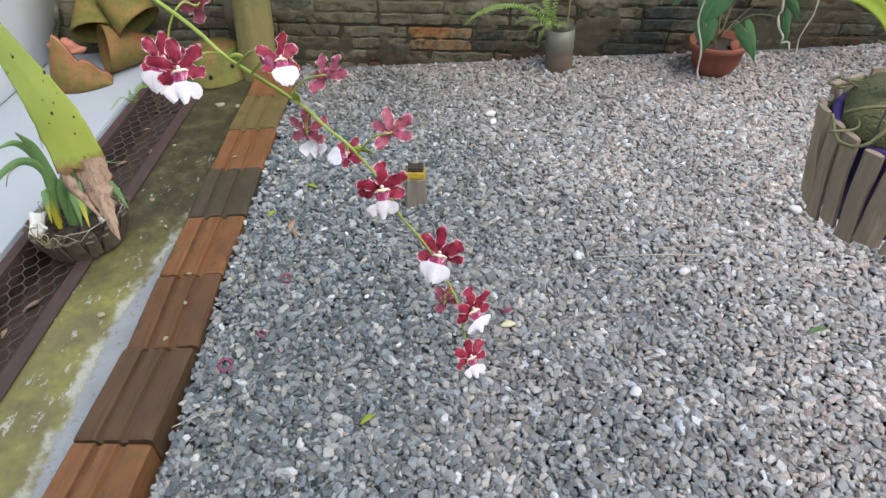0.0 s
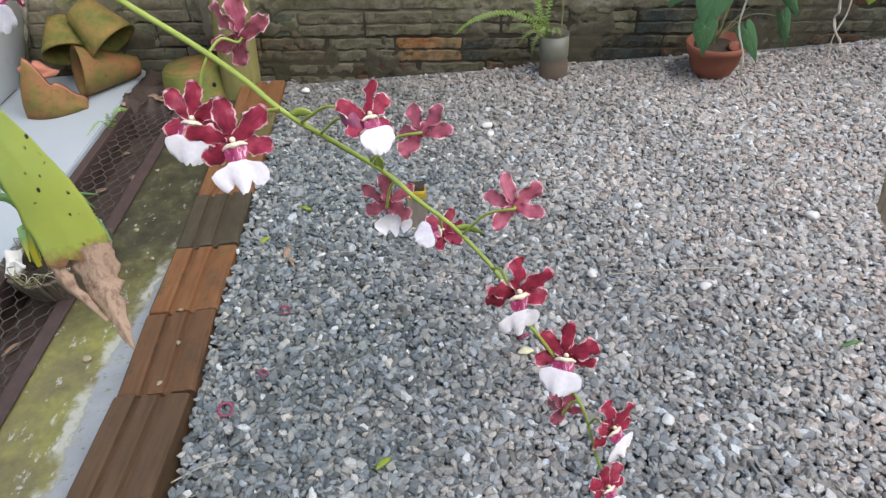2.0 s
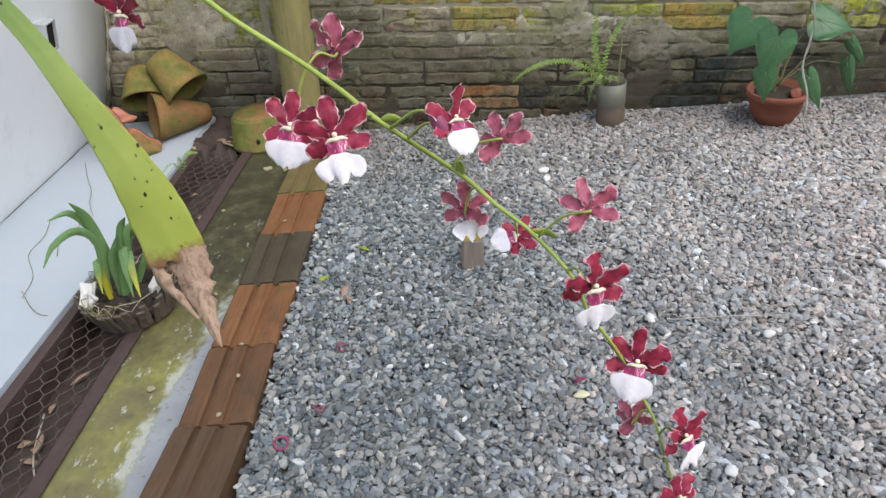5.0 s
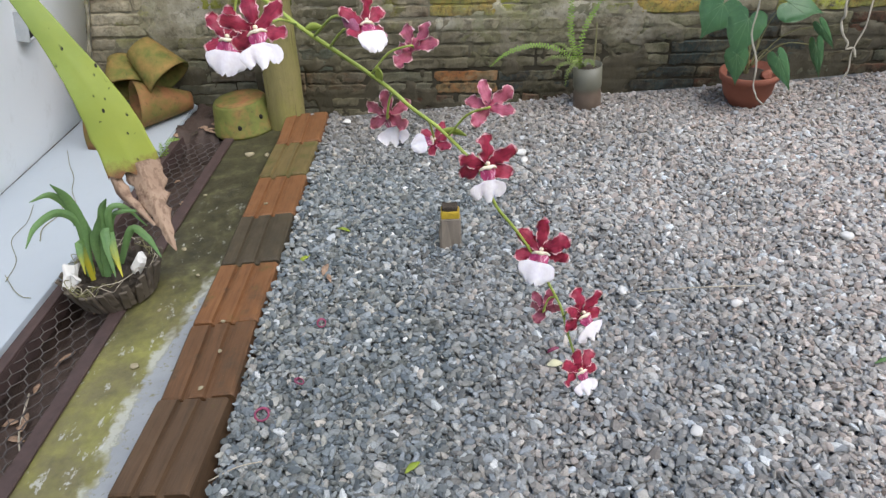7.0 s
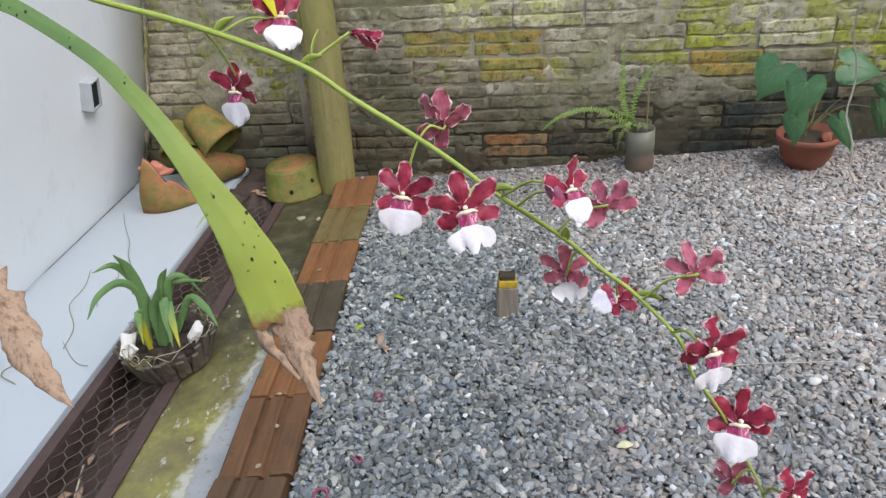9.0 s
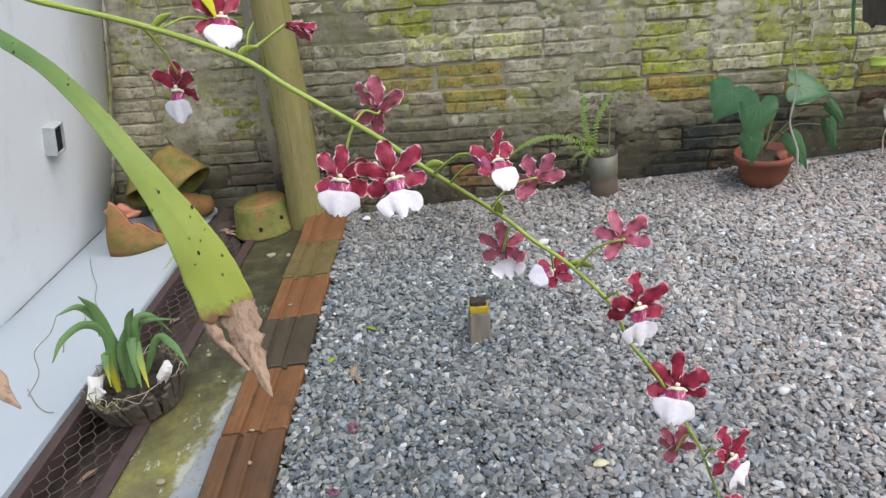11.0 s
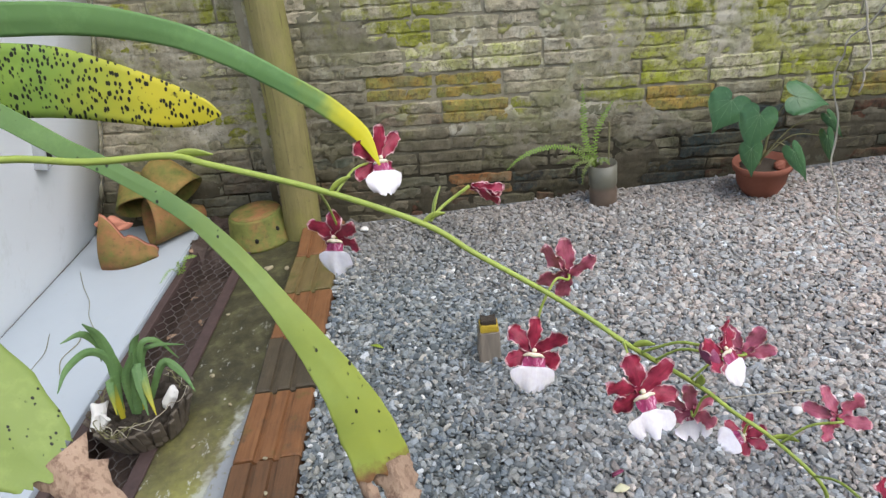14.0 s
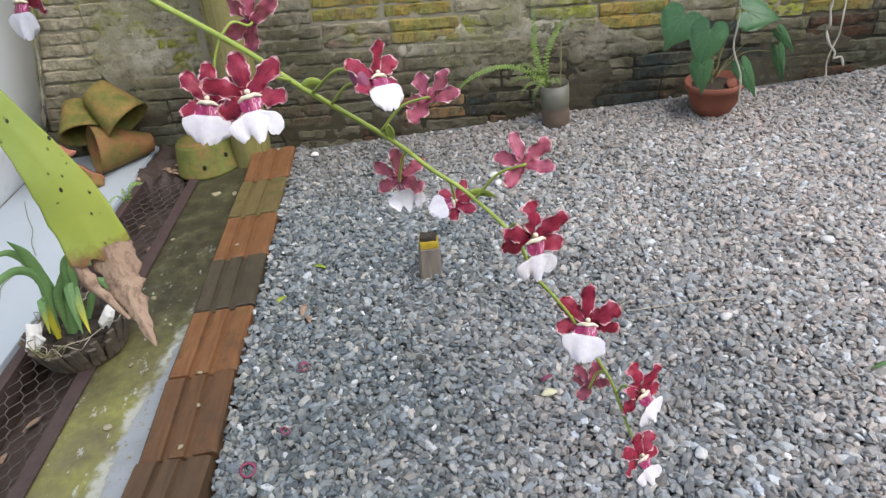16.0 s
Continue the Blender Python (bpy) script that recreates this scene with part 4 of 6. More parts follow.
def lip_mesh(lobed, seed=0.0):
    """The lip along -y: a striped magenta panel, a waist, and a white skirt, either round or with three lobes like an anchor."""
    if lobed:
        prof = [(0.4, 2.2), (1.4, 3.6), (2.8, 4.0), (4.2, 3.8), (5.2, 3.2), (6.0, 2.8), (6.8, 4.2), (7.8, 7.2), (9.4, 9.2), (11.4, 9.4), (13.4, 8.2), (15.2, 6.0)]
    else:
        prof = [(0.4, 2.2), (1.4, 3.6), (2.6, 4.3), (3.8, 4.5), (4.6, 4.5), (5.2, 5.2), (5.8, 6.8), (7.2, 8.4), (9.4, 9.1), (12.0, 8.8), (14.2, 7.4), (15.8, 5.2)]
    us = [-1, -0.88, -0.74, -0.60, -0.46, -0.30, -0.14, 0, 0.14, 0.30, 0.46, 0.60, 0.74, 0.88, 1]
    last = len(prof) - 1
    verts, faces, mats = [], [], []
    for s in (1, -1):
        for i, (d, w) in enumerate(prof):
            f = max(0.0, (i - 6) / (last - 6))
            for u in us:
                if lobed:
                    up = f * (2.7 * math.exp(-((abs(u) - 0.48) / 0.16) ** 2) + 1.0 * u * u - 1.0 * math.exp(-(u / 0.2) ** 2) + 0.5 * math.sin(u * 16 + seed))
                else:
                    up = f * (2.4 * u * u + 1.2 * math.exp(-(u / 0.12) ** 2) + 0.35 * math.sin(u * 14 + seed))
                half = w * (1 + 0.05 * math.sin(i * 1.7 + seed + (u > 0) * 2))
                z = 1.0 + 1.3 * math.sin(i / last * 2.6) - 1.6 * u * u * f + 0.5 * f * math.sin(u * 7 + seed) + (0.6 * math.cos(u * 3.0) if 1 <= i <= 4 else 0.0)
                verts.append((u * half * 0.001, (up - d) * 0.001, (z + 0.15 * s) * 0.001))
    n = len(us)
    for s in (0, 1):
        base = s * n * len(prof)
        for i in range(last):
            for k in range(n - 1):
                a = base + i * n + k
                q = (a, a + n, a + n + 1, a + 1)
                faces.append(q if s == 0 else q[::-1])
                mats.append(1 if i < 5 else 0)
    me = mesh_from("lip", verts, faces, M_LIP, True)
    me.materials.append(M_LIPRED)
    me.polygons.foreach_set("material_index", mats)
    return me


def column_mesh():
    """The middle of a flower: a pale curved ridge across the throat under a small hooded knob."""
    bm = tube_bm(smooth_path([(-0.0036, -0.0016, 0.0012), (-0.0018, -0.0008, 0.0022), (0, -0.0010, 0.0025), (0.0018, -0.0008, 0.0022), (0.0036, -0.0016, 0.0012)], 3), [0.0003, 0.0005, 0.0006, 0.0007, 0.0007, 0.0008, 0.0009, 0.0008, 0.0007, 0.0007, 0.0006, 0.0005, 0.0003], 8)
    bmesh.ops.create_icosphere(bm, subdivisions=2, radius=0.0009, matrix=Matrix.Translation((0, 0.0006, 0.0020)))
    return bm_mesh("flower", bm, M_CALLUS, True)


PETALS = [petal_mesh(0.0126, 0.0029, 0.34, 0.10, 1.0), petal_mesh(0.0120, 0.0032, 0.42, -0.12, 2.3), petal_mesh(0.0124, 0.0028, 0.40, 0.22, 4.0)]
LIPS = {"round": [lip_mesh(False, 0.4), lip_mesh(False, 2.0)], "lobed": [lip_mesh(True, 1.1), lip_mesh(True, 3.7)]}
COLUMN = column_mesh()


def flower(parent, place, roll=0, yaw=0, pitch=0, size=1.0, lip="round", seed=0):
    rng = random.Random(seed * 7 + 1)
    m = Matrix.Translation(place) @ FACE @ pose(0, 0, 0, pitch, yaw, roll) @ Matrix.Scale(size, 4)
    fl = part("flower", COLUMN, parent, parent.matrix_world.inverted() @ m, "maroon orchid flower with a white lip")
    for j, ang in enumerate((0, 57, -57, 113, -113)):
        a = ang + rng.uniform(-7, 7)
        tilt = rng.uniform(0, 20) if j < 3 else rng.uniform(-20, 2)
        long = rng.uniform(0.94, 1.06) if j < 3 else rng.uniform(0.80, 0.92)
        part("petal", PETALS[(seed + j) % 3], fl, pose(0, 0, -0.0005 * (j % 2), 0, 0, a) @ pose(0, 0, 0, tilt, rng.uniform(-22, 22), 0) @ Matrix.Diagonal((rng.uniform(0.92, 1.12), long, 1, 1)))
    if lip:
        part("lip", LIPS[lip][seed % 2], fl, pose(0, 0, 0.0004, rng.uniform(-14, 10), rng.uniform(-10, 10), rng.uniform(-6, 6)) @ Matrix.Diagonal((rng.uniform(0.80, 0.92), rng.uniform(0.86, 0.97), 1, 1)), "white flared lip with a magenta throat")
    return fl


BASE = Vector((0.02, -0.66, 1.00))
orchid = tagged(thing("orchid", Matrix.Translation(BASE)), "flowering orchid with an arching spray of maroon and white flowers", "orchid")
INTO = Matrix.Translation(-BASE)

FORK = (0.5294, -0.7261, 0.9417)
stem_pts = smooth_path([(0.025, -0.662, 1.00), (0.10, -0.668, 1.066), (0.1946, -0.6730, 1.0840), (0.2474, -0.668, 1.081), (0.2795, -0.6698, 1.0758), (0.3121, -0.6701, 1.0735), (0.3257, -0.6722, 1.0689), (0.3662, -0.6787, 1.0547), (0.4048, -0.6868, 1.0377), (0.4231, -0.69, 1.0233), (0.4458, -0.6975, 1.0082), (0.462, -0.7080, 0.9990), (0.4764, -0.7180, 0.9895), (0.5041, -0.7140, 0.9625), (0.5169, -0.7195, 0.9509), FORK, (0.5444, -0.738, 0.9265), (0.5506, -0.7382, 0.9079), (0.5575, -0.7383, 0.8964), (0.5657, -0.7394, 0.8815), (0.574, -0.7432, 0.8626), (0.5784, -0.7491, 0.8536), (0.5807, -0.7594, 0.8437), (0.5832, -0.7688, 0.835)], 6)
stem_bm = tube_bm(stem_pts, [0.0006 + 0.0011 * (1 - i / (len(stem_pts) - 1)) ** 1.4 for i in range(len(stem_pts))], 8)
FLOWERS = [
    # place, roll, yaw, pitch, size, kind of lip
    ((0.3876, -0.6416, 1.0489), 14, 44, 4, 1.14, "round"),
    ((0.3652, -0.6577, 1.0225), -4, -24, 14, 1.10, "round"),
    ((0.4594, -0.6890, 1.0074), 52, 142, -10, 1.12, ""),
    ((0.4406, -0.7089, 0.9868), -6, -4, 4, 1.12, "round"),
    ((0.4681, -0.7577, 1.0030), 18, 6, 4, 1.0, "lobed"),
    ((0.5041, -0.7330, 0.9943), 12, 40, -12, 0.90, "round"),
    ((0.5206, -0.7150, 0.9769), 28, 158, 6, 1.0, ""),
    ((0.5043, -0.7072, 0.9429), 8, 172, -16, 0.98, "lobed"),
    ((0.5246, -0.7131, 0.9307), -72, -38, 0, 0.80, "round"),
    ((0.5509, -0.7315, 0.9530), 14, 168, -6, 1.0, ""),
    ((0.5471, -0.7677, 0.9450), 14, 20, 8, 1.05, "lobed"),
    ((0.5706, -0.7408, 0.8828), -4, -8, 6, 1.18, "round"),
    ((0.5719, -0.7390, 0.8452), 40, 150, 0, 0.84, ""),
    ((0.5864, -0.7609, 0.8589), 24, 30, 6, 1.04, "lobed"),
    ((0.5842, -0.7706, 0.8322), 22, 26, 4, 0.90, "lobed"),
]
for i, (place, roll, yaw, pitch, size, lip) in enumerate(FLOWERS):
    c = Vector(place)
    back = c - (FACE @ pose(0, 0, 0, pitch, yaw, roll)).to_3x3() @ Vector((0, 0, 0.004))
    near = min(stem_pts[20:], key=lambda p: (p + Vector((0.006, 0, -0.002)) - c).length)
    mid = (near + back) / 2 + Vector((0, 0.001, 0.003))
    ped = tube_bm(smooth_path([near, mid, back, c], 4), 0.00055, 6)
    me = bpy.data.meshes.new("pedicel")
    ped.to_mesh(me)
    ped.free()
    stem_bm.from_mesh(me)
    bpy.data.meshes.remove(me)
    flower(orchid, c, roll, yaw, pitch, size, lip, i)
part("stem", bm_mesh("stem", stem_bm, M_STEM, True), orchid, INTO, "thin arching green stem")


def small_blade(name, pts, half, side, material, fold=0.4):
    path = smooth_path(pts, 4)
    n = len(path) - 1
    return bm_mesh(name, blade_bm(path, [max(0.0002, half * math.sin(math.pi * (0.12 + 0.86 * i / n))) for i in range(n + 1)], side, fold, 0, 0.0002, 4), material, True)


# bracts at the joints, a half-open bud and a closed one
for a, b in (((0.4048, -0.6868, 1.0377), (0.4140, -0.6850, 1.0400)), ((0.4090, -0.6862, 1.0385), (0.4134, -0.6803, 1.0492)), ((0.4764, -0.7180, 0.9895), (0.4847, -0.7197, 0.9905)), ((0.3121, -0.6701, 1.0735), (0.3290, -0.6715, 1.0720)), ((0.3708, -0.6800, 1.0525), (0.3800, -0.6770, 1.0573)), (FORK, (0.5401, -0.7275, 0.9389)), ((0.5041, -0.7140, 0.9625), (0.5040, -0.7160, 0.9700))):
    a, b = Vector(a), Vector(b)
    part("bract", small_blade("bract", [a, (a + b) / 2 + Vector((0, 0, 0.0006)), b], 0.0019, (0.4, -0.3, 0.8), M_STEM), orchid, INTO)
bud_stalk = tube_bm(smooth_path([(0.4080, -0.6864, 1.0382), (0.4132, -0.6791, 1.0401), (0.4247, -0.6757, 1.0457)], 5), 0.0007, 6)
bud = part("bud", bm_mesh("bud", bud_stalk, M_STEM, True), orchid, INTO, "half-open maroon bud on a thin stalk")
for j in range(4):
    part("petal", PETALS[j % 3], bud, Matrix.Translation((0.4247, -0.6757, 1.0457)) @ FACE @ pose(0, 0, 0, 0, 0, -98 + (j - 1.5) * 9) @ pose(0, 0, 0, 6 - 8 * j, 60 - 40 * j, 0) @ Matrix.Diagonal((0.85, 1.05, 0.85, 1)))
shut_stalk = tube_bm(smooth_path([(0.4800, -0.7185, 0.9870), (0.4900, -0.7270, 0.9960), (0.4963, -0.7327, 0.9980)], 5), 0.0006, 6)
shut = part("bud", bm_mesh("bud", shut_stalk, M_STEM, True), orchid, INTO, "closed purple bud on a thin stalk")
part("tepals", bm_mesh("tepals", lathe([(0.0004, 0.0), (0.0018, 0.0014), (0.0026, 0.004), (0.0025, 0.0065), (0.0015, 0.0092), (0.0002, 0.0108)], 14, 0.1, 4), M_BUD, True), shut, Matrix.Translation((0.4963, -0.7327, 0.9985)) @ FACE @ pose(0, 0, 0, 0, 0, -142) @ pose(0, 0, 0, -90, 0, 0), "smooth purple closed tepals")


# leaves: flat blades that turn their upper face to where one stands to look at the flowers
STAND = Vector((0.45, -0.93, 1.12))


def blade(name, pts, halves, material, fold=0.18, n=5, turn=0.0, ragged=0.0, seed=0.0, cols=8, thick=0.0004, jag=0.0):
    path = smooth_path(pts, n)
    hw, sides = [], []
    for i, p in enumerate(path):
        f = i / n
        k = min(int(f), len(halves) - 2)
        hw.append(halves[k] + (halves[k + 1] - halves[k]) * (f - k))
        d = (path[min(i + 1, len(path) - 1)] - path[max(i - 1, 0)]).normalized()
        s = d.cross((STAND - p).normalized()).normalized()
        sides.append(Matrix.Rotation(radians(turn), 3, d) @ s)
    bm = bmesh.new()
    layers = []
    for off in (1, -1):
        rows = []
        for i, p in enumerate(path):
            d = (path[min(i + 1, len(path) - 1)] - path[max(i - 1, 0)]).normalized()
            s = sides[i]
            nrm = s.cross(d)
            row = []
            for k in range(cols + 1):
                u = 2 * k / cols - 1
                w = hw[i] * (1 + ragged * noise.noise(Vector((i * 0.6 + seed, u * 1.5, 0.0))))
                ripple = 0.05 * hw[i] * math.sin(i * 0.55 + seed + u * 2) * abs(u)
                tear = jag * (noise.noise(Vector((u * 4.5 + seed, 0.3, 1.7))) - 0.3 * abs(u)) * max(0.0, (i - len(path) + 4) / 3)
                row.append(bm.verts.new(p + d * tear + s * u * w - nrm * (abs(u) * fold * hw[i]) + nrm * (ripple + off * thick)))
            rows.append(row)
        layers.append(rows)
        for a, b in zip(rows, rows[1:]):
            for k in range(cols):
                bm.faces.new((a[k], a[k + 1], b[k + 1], b[k]) if off > 0 else (b[k], b[k + 1], a[k + 1], a[k]))
    top, low = layers
    for i in range(len(path) - 1):
        for k in (0, cols):
            bm.faces.new((top[i][k], low[i][k], low[i + 1][k], top[i + 1][k]))
    return bm_mesh(name, bm, material, True)


tip_leaf = part("leaf", blade("leaf", [(0.03, -0.655, 1.03), (0.10, -0.630, 1.118), (0.1757, -0.6167, 1.1194), (0.2074, -0.6239, 1.1044), (0.2317, -0.6314, 1.0893), (0.256, -0.6391, 1.0738), (0.2739, -0.6439, 1.0639), (0.3045, -0.6547, 1.0424), (0.3253, -0.666, 1.0206), (0.3392, -0.6759, 1.0016), (0.3501, -0.6819, 0.9816), (0.359, -0.6874, 0.9626), (0.3653, -0.6915, 0.9421), (0.3702, -0.6975, 0.9220)],
    [0.004, 0.0048, 0.0050, 0.0050, 0.0048, 0.0044, 0.0037, 0.0038, 0.0045, 0.0054, 0.0073, 0.0100, 0.0126, 0.0132], M_LEAF_BIG, 0.07, 5, 0.0, 0.05, 1.0, 20, 0.0004, 0.0035), orchid, INTO, "long light-green leaf with black specks and a torn brown tip")
part("dry_tip", blade("dry_tip", [(0.3722, -0.6958, 0.9260), (0.3753, -0.7009, 0.9152), (0.3776, -0.7056, 0.9067), (0.381, -0.7106, 0.8975), (0.384, -0.7148, 0.8897), (0.3859, -0.7175, 0.8848)], [0.0104, 0.0090, 0.0066, 0.0040, 0.0019, 0.0003], M_DEADLEAF, 0.45, 6, 8, 0.36, 2.0, 12), tip_leaf, None, "withered brown tip")
part("dry_shred", blade("dry_shred", [(0.3578, -0.6972, 0.9262), (0.3617, -0.7028, 0.9146), (0.3682, -0.7066, 0.9068), (0.3766, -0.7113, 0.8971)], [0.0036, 0.0034, 0.0022, 0.0008], M_DEADLEAF, 0.5, 5, 25, 0.4, 5.0, 4), tip_leaf, None, "torn brown shred")
part("leaf", blade("leaf", [(0.02, -0.65, 1.03), (0.09, -0.620, 1.105), (0.1763, -0.6141, 1.1282), (0.2101, -0.6133, 1.1278), (0.2387, -0.614, 1.125), (0.2741, -0.6156, 1.1201), (0.3088, -0.62, 1.1101), (0.3312, -0.6251, 1.0996), (0.3532, -0.6318, 1.086), (0.3706, -0.6378, 1.0741), (0.3832, -0.6439, 1.0622), (0.389, -0.6504, 1.0499)],
    [0.004, 0.006, 0.0072, 0.0072, 0.0072, 0.0067, 0.0053, 0.0048, 0.0043, 0.0044, 0.0036, 0.0004], M_LEAF_GREEN, 0.12), orchid, INTO, "arching green leaf with a yellow tip")
part("leaf", blade("leaf", [(0.02, -0.67, 1.03), (0.09, -0.640, 1.090), (0.1726, -0.6266, 1.1054), (0.2064, -0.6258, 1.105), (0.235, -0.6265, 1.1022), (0.2586, -0.6278, 1.0985), (0.2816, -0.6309, 1.0916), (0.3045, -0.6346, 1.0836), (0.3183, -0.6364, 1.0795), (0.3255, -0.6373, 1.0775)],
    [0.005, 0.010, 0.0143, 0.0158, 0.0158, 0.0148, 0.0124, 0.0091, 0.0055, 0.0006], M_LEAF_SPOT, 0.08), orchid, INTO, "yellowing leaf covered in black spots")
old_leaf = part("leaf", blade("leaf", [(0.02, -0.67, 1.02), (0.10, -0.660, 1.052), (0.1721, -0.6699, 1.0217), (0.1956, -0.6803, 1.0014), (0.2099, -0.6891, 0.9845), (0.2215, -0.6989, 0.9659), (0.2311, -0.7040, 0.9540)],
    [0.005, 0.010, 0.0144, 0.0180, 0.0197, 0.0192, 0.0144], M_LEAF_OLD, 0.15, 5, 0.0, 0.06, 3.0, 16, 0.0004, 0.008), orchid, INTO, "broad light-green leaf with a withered tip")
part("dry_tip", blade("dry_tip", [(0.2330, -0.7010, 0.9590), (0.2425, -0.707, 0.948), (0.2506, -0.712, 0.9379), (0.2585, -0.7186, 0.9252), (0.2664, -0.7246, 0.9133), (0.2747, -0.7287, 0.9045)], [0.0125, 0.0112, 0.0092, 0.0066, 0.0038, 0.0003], M_DEADLEAF, 0.4, 5, 10, 0.4, 8.0), old_leaf, None, "withered brown tip")

# pseudobulbs at the foot of the plant
for dx, dy in ((0, 0), (0.022, 0.012), (-0.02, 0.015), (0.004, -0.024)):
    part("pseudobulb", bm_mesh("pseudobulb", lathe([(0.004, -0.10), (0.016, -0.085), (0.019, -0.05), (0.014, 0.0), (0.006, 0.03)], 12), M_LEAF_DARK, True), orchid, pose(dx, dy, 0.0, 8 * dy * 50, 0, 0))


# ---- drain grate ----
def grate():
    g = tagged(thing("drain_grate", pose(-0.525, 0.0, 0, 0, 0, -1.9)), "rusty steel drain grate of angle rails and wire netting", "drain grate")
    for nm, x0, x1 in (("rail", -0.128, -0.096), ("rail", 0.084, 0.122)):
        bm = box_bm(x0, x1, -2.5, 1.42, 0.006, 0.014, 0.002)
        up = box_bm(x1 - 0.006 if x0 < 0 else x0, x1 if x0 < 0 else x0 + 0.006, -2.5, 1.42, -0.04, 0.006)
        me = bpy.data.meshes.new("tmp")
        up.to_mesh(me)
        up.free()
        bm.from_mesh(me)
        bpy.data.meshes.remove(me)
        part(nm, bm_mesh("rail", bm, M_RUST), g, None, "flat brown rusted angle rail")
    # hexagonal wire netting: zigzag strands joined by short twisted pairs
    bm = bmesh.new()
    cell, twist = 0.0205, 0.017
    rng = random.Random(3)

    def sag(x, y):
        return 0.0005 - 0.010 * math.cos(x / 0.11 * 1.4) * (0.6 + 0.4 * noise.noise(Vector((x * 8, y * 5, 1.0))))

    def wire(a, b, r):
        d = b - a
        q = Vector((-d.y, d.x, 0)).normalized() * r
        vs = [bm.verts.new(p + o + Vector((0, 0, h))) for h in (r, -r) for p, o in ((a, q), (a, -q), (b, -q), (b, q))]
        bm.faces.new(vs[:4][::-1])
        for k in range(4):
            bm.faces.new((vs[k], vs[(k + 1) % 4], vs[4 + (k + 1) % 4], vs[4 + k]))

    step = cell + twist
    for j in range(int(2.15 / step)):
        y = -0.75 + step * j
        for i in range(-3, 4):
            x = (i + 0.5 * (j % 2)) * 0.040
            if abs(x) > 0.10:
                continue
            at = lambda px, py: Vector((min(0.088, max(-0.098, px)) + rng.uniform(-0.0012, 0.0012), py + rng.uniform(-0.0012, 0.0012), sag(px, py)))
            low, high = at(x, y), at(x, y + twist)
            wire(low, high, 0.0015)
            for s in (-1, 1):
                wire(high, at(x + s * 0.020, y + step), 0.0010)
    part("mesh_panel", bm_mesh("mesh_panel", bm, M_WIREMESH), g, None, "rusty hexagonal wire netting")


grate()


def stick(name, pts, r, material, label, category):
    ob = thing(name, None, bm_mesh(name, tube_bm(smooth_path(pts, 6), r, 6), material, True))
    return tagged(ob, label, category)


stick("dry_stalk", [(-0.603, 0.187, -0.085), (-0.57, 0.06, -0.10), (-0.49, -0.06, -0.107)], 0.0025, M_ROOT, "dry pale stalk lying in the drain", "stalk")


def litter():
    """Dead leaves on the drain's bottom and under the mesh."""
    rng = random.Random(11)
    for i in range(26):
        x, y = rng.uniform(-0.62, -0.42), rng.uniform(-0.35, 1.35)
        c = Vector((x, y, -0.106 + rng.uniform(0, 0.01)))
        a = rng.uniform(0, 6.28)
        d = Vector((math.cos(a), math.sin(a), rng.uniform(-0.1, 0.25))) * rng.uniform(0.012, 0.03)
        path = smooth_path([c - d, c + Vector((0, 0, 0.008)), c + d], 4)
        n = len(path) - 1
        me = bm_mesh("dead_leaf", blade_bm(path, [max(0.0004, 0.010 * math.sin(math.pi * (0.05 + 0.9 * k / n))) for k in range(n + 1)], (-math.sin(a), math.cos(a), 0.2), 0.4, 0, 0.0004, 4), M_DEADLEAF, True)
        tagged(thing("dead_leaf", None, me), "curled brown dead leaf in the drain", "leaf", "leaf litter")


litter()

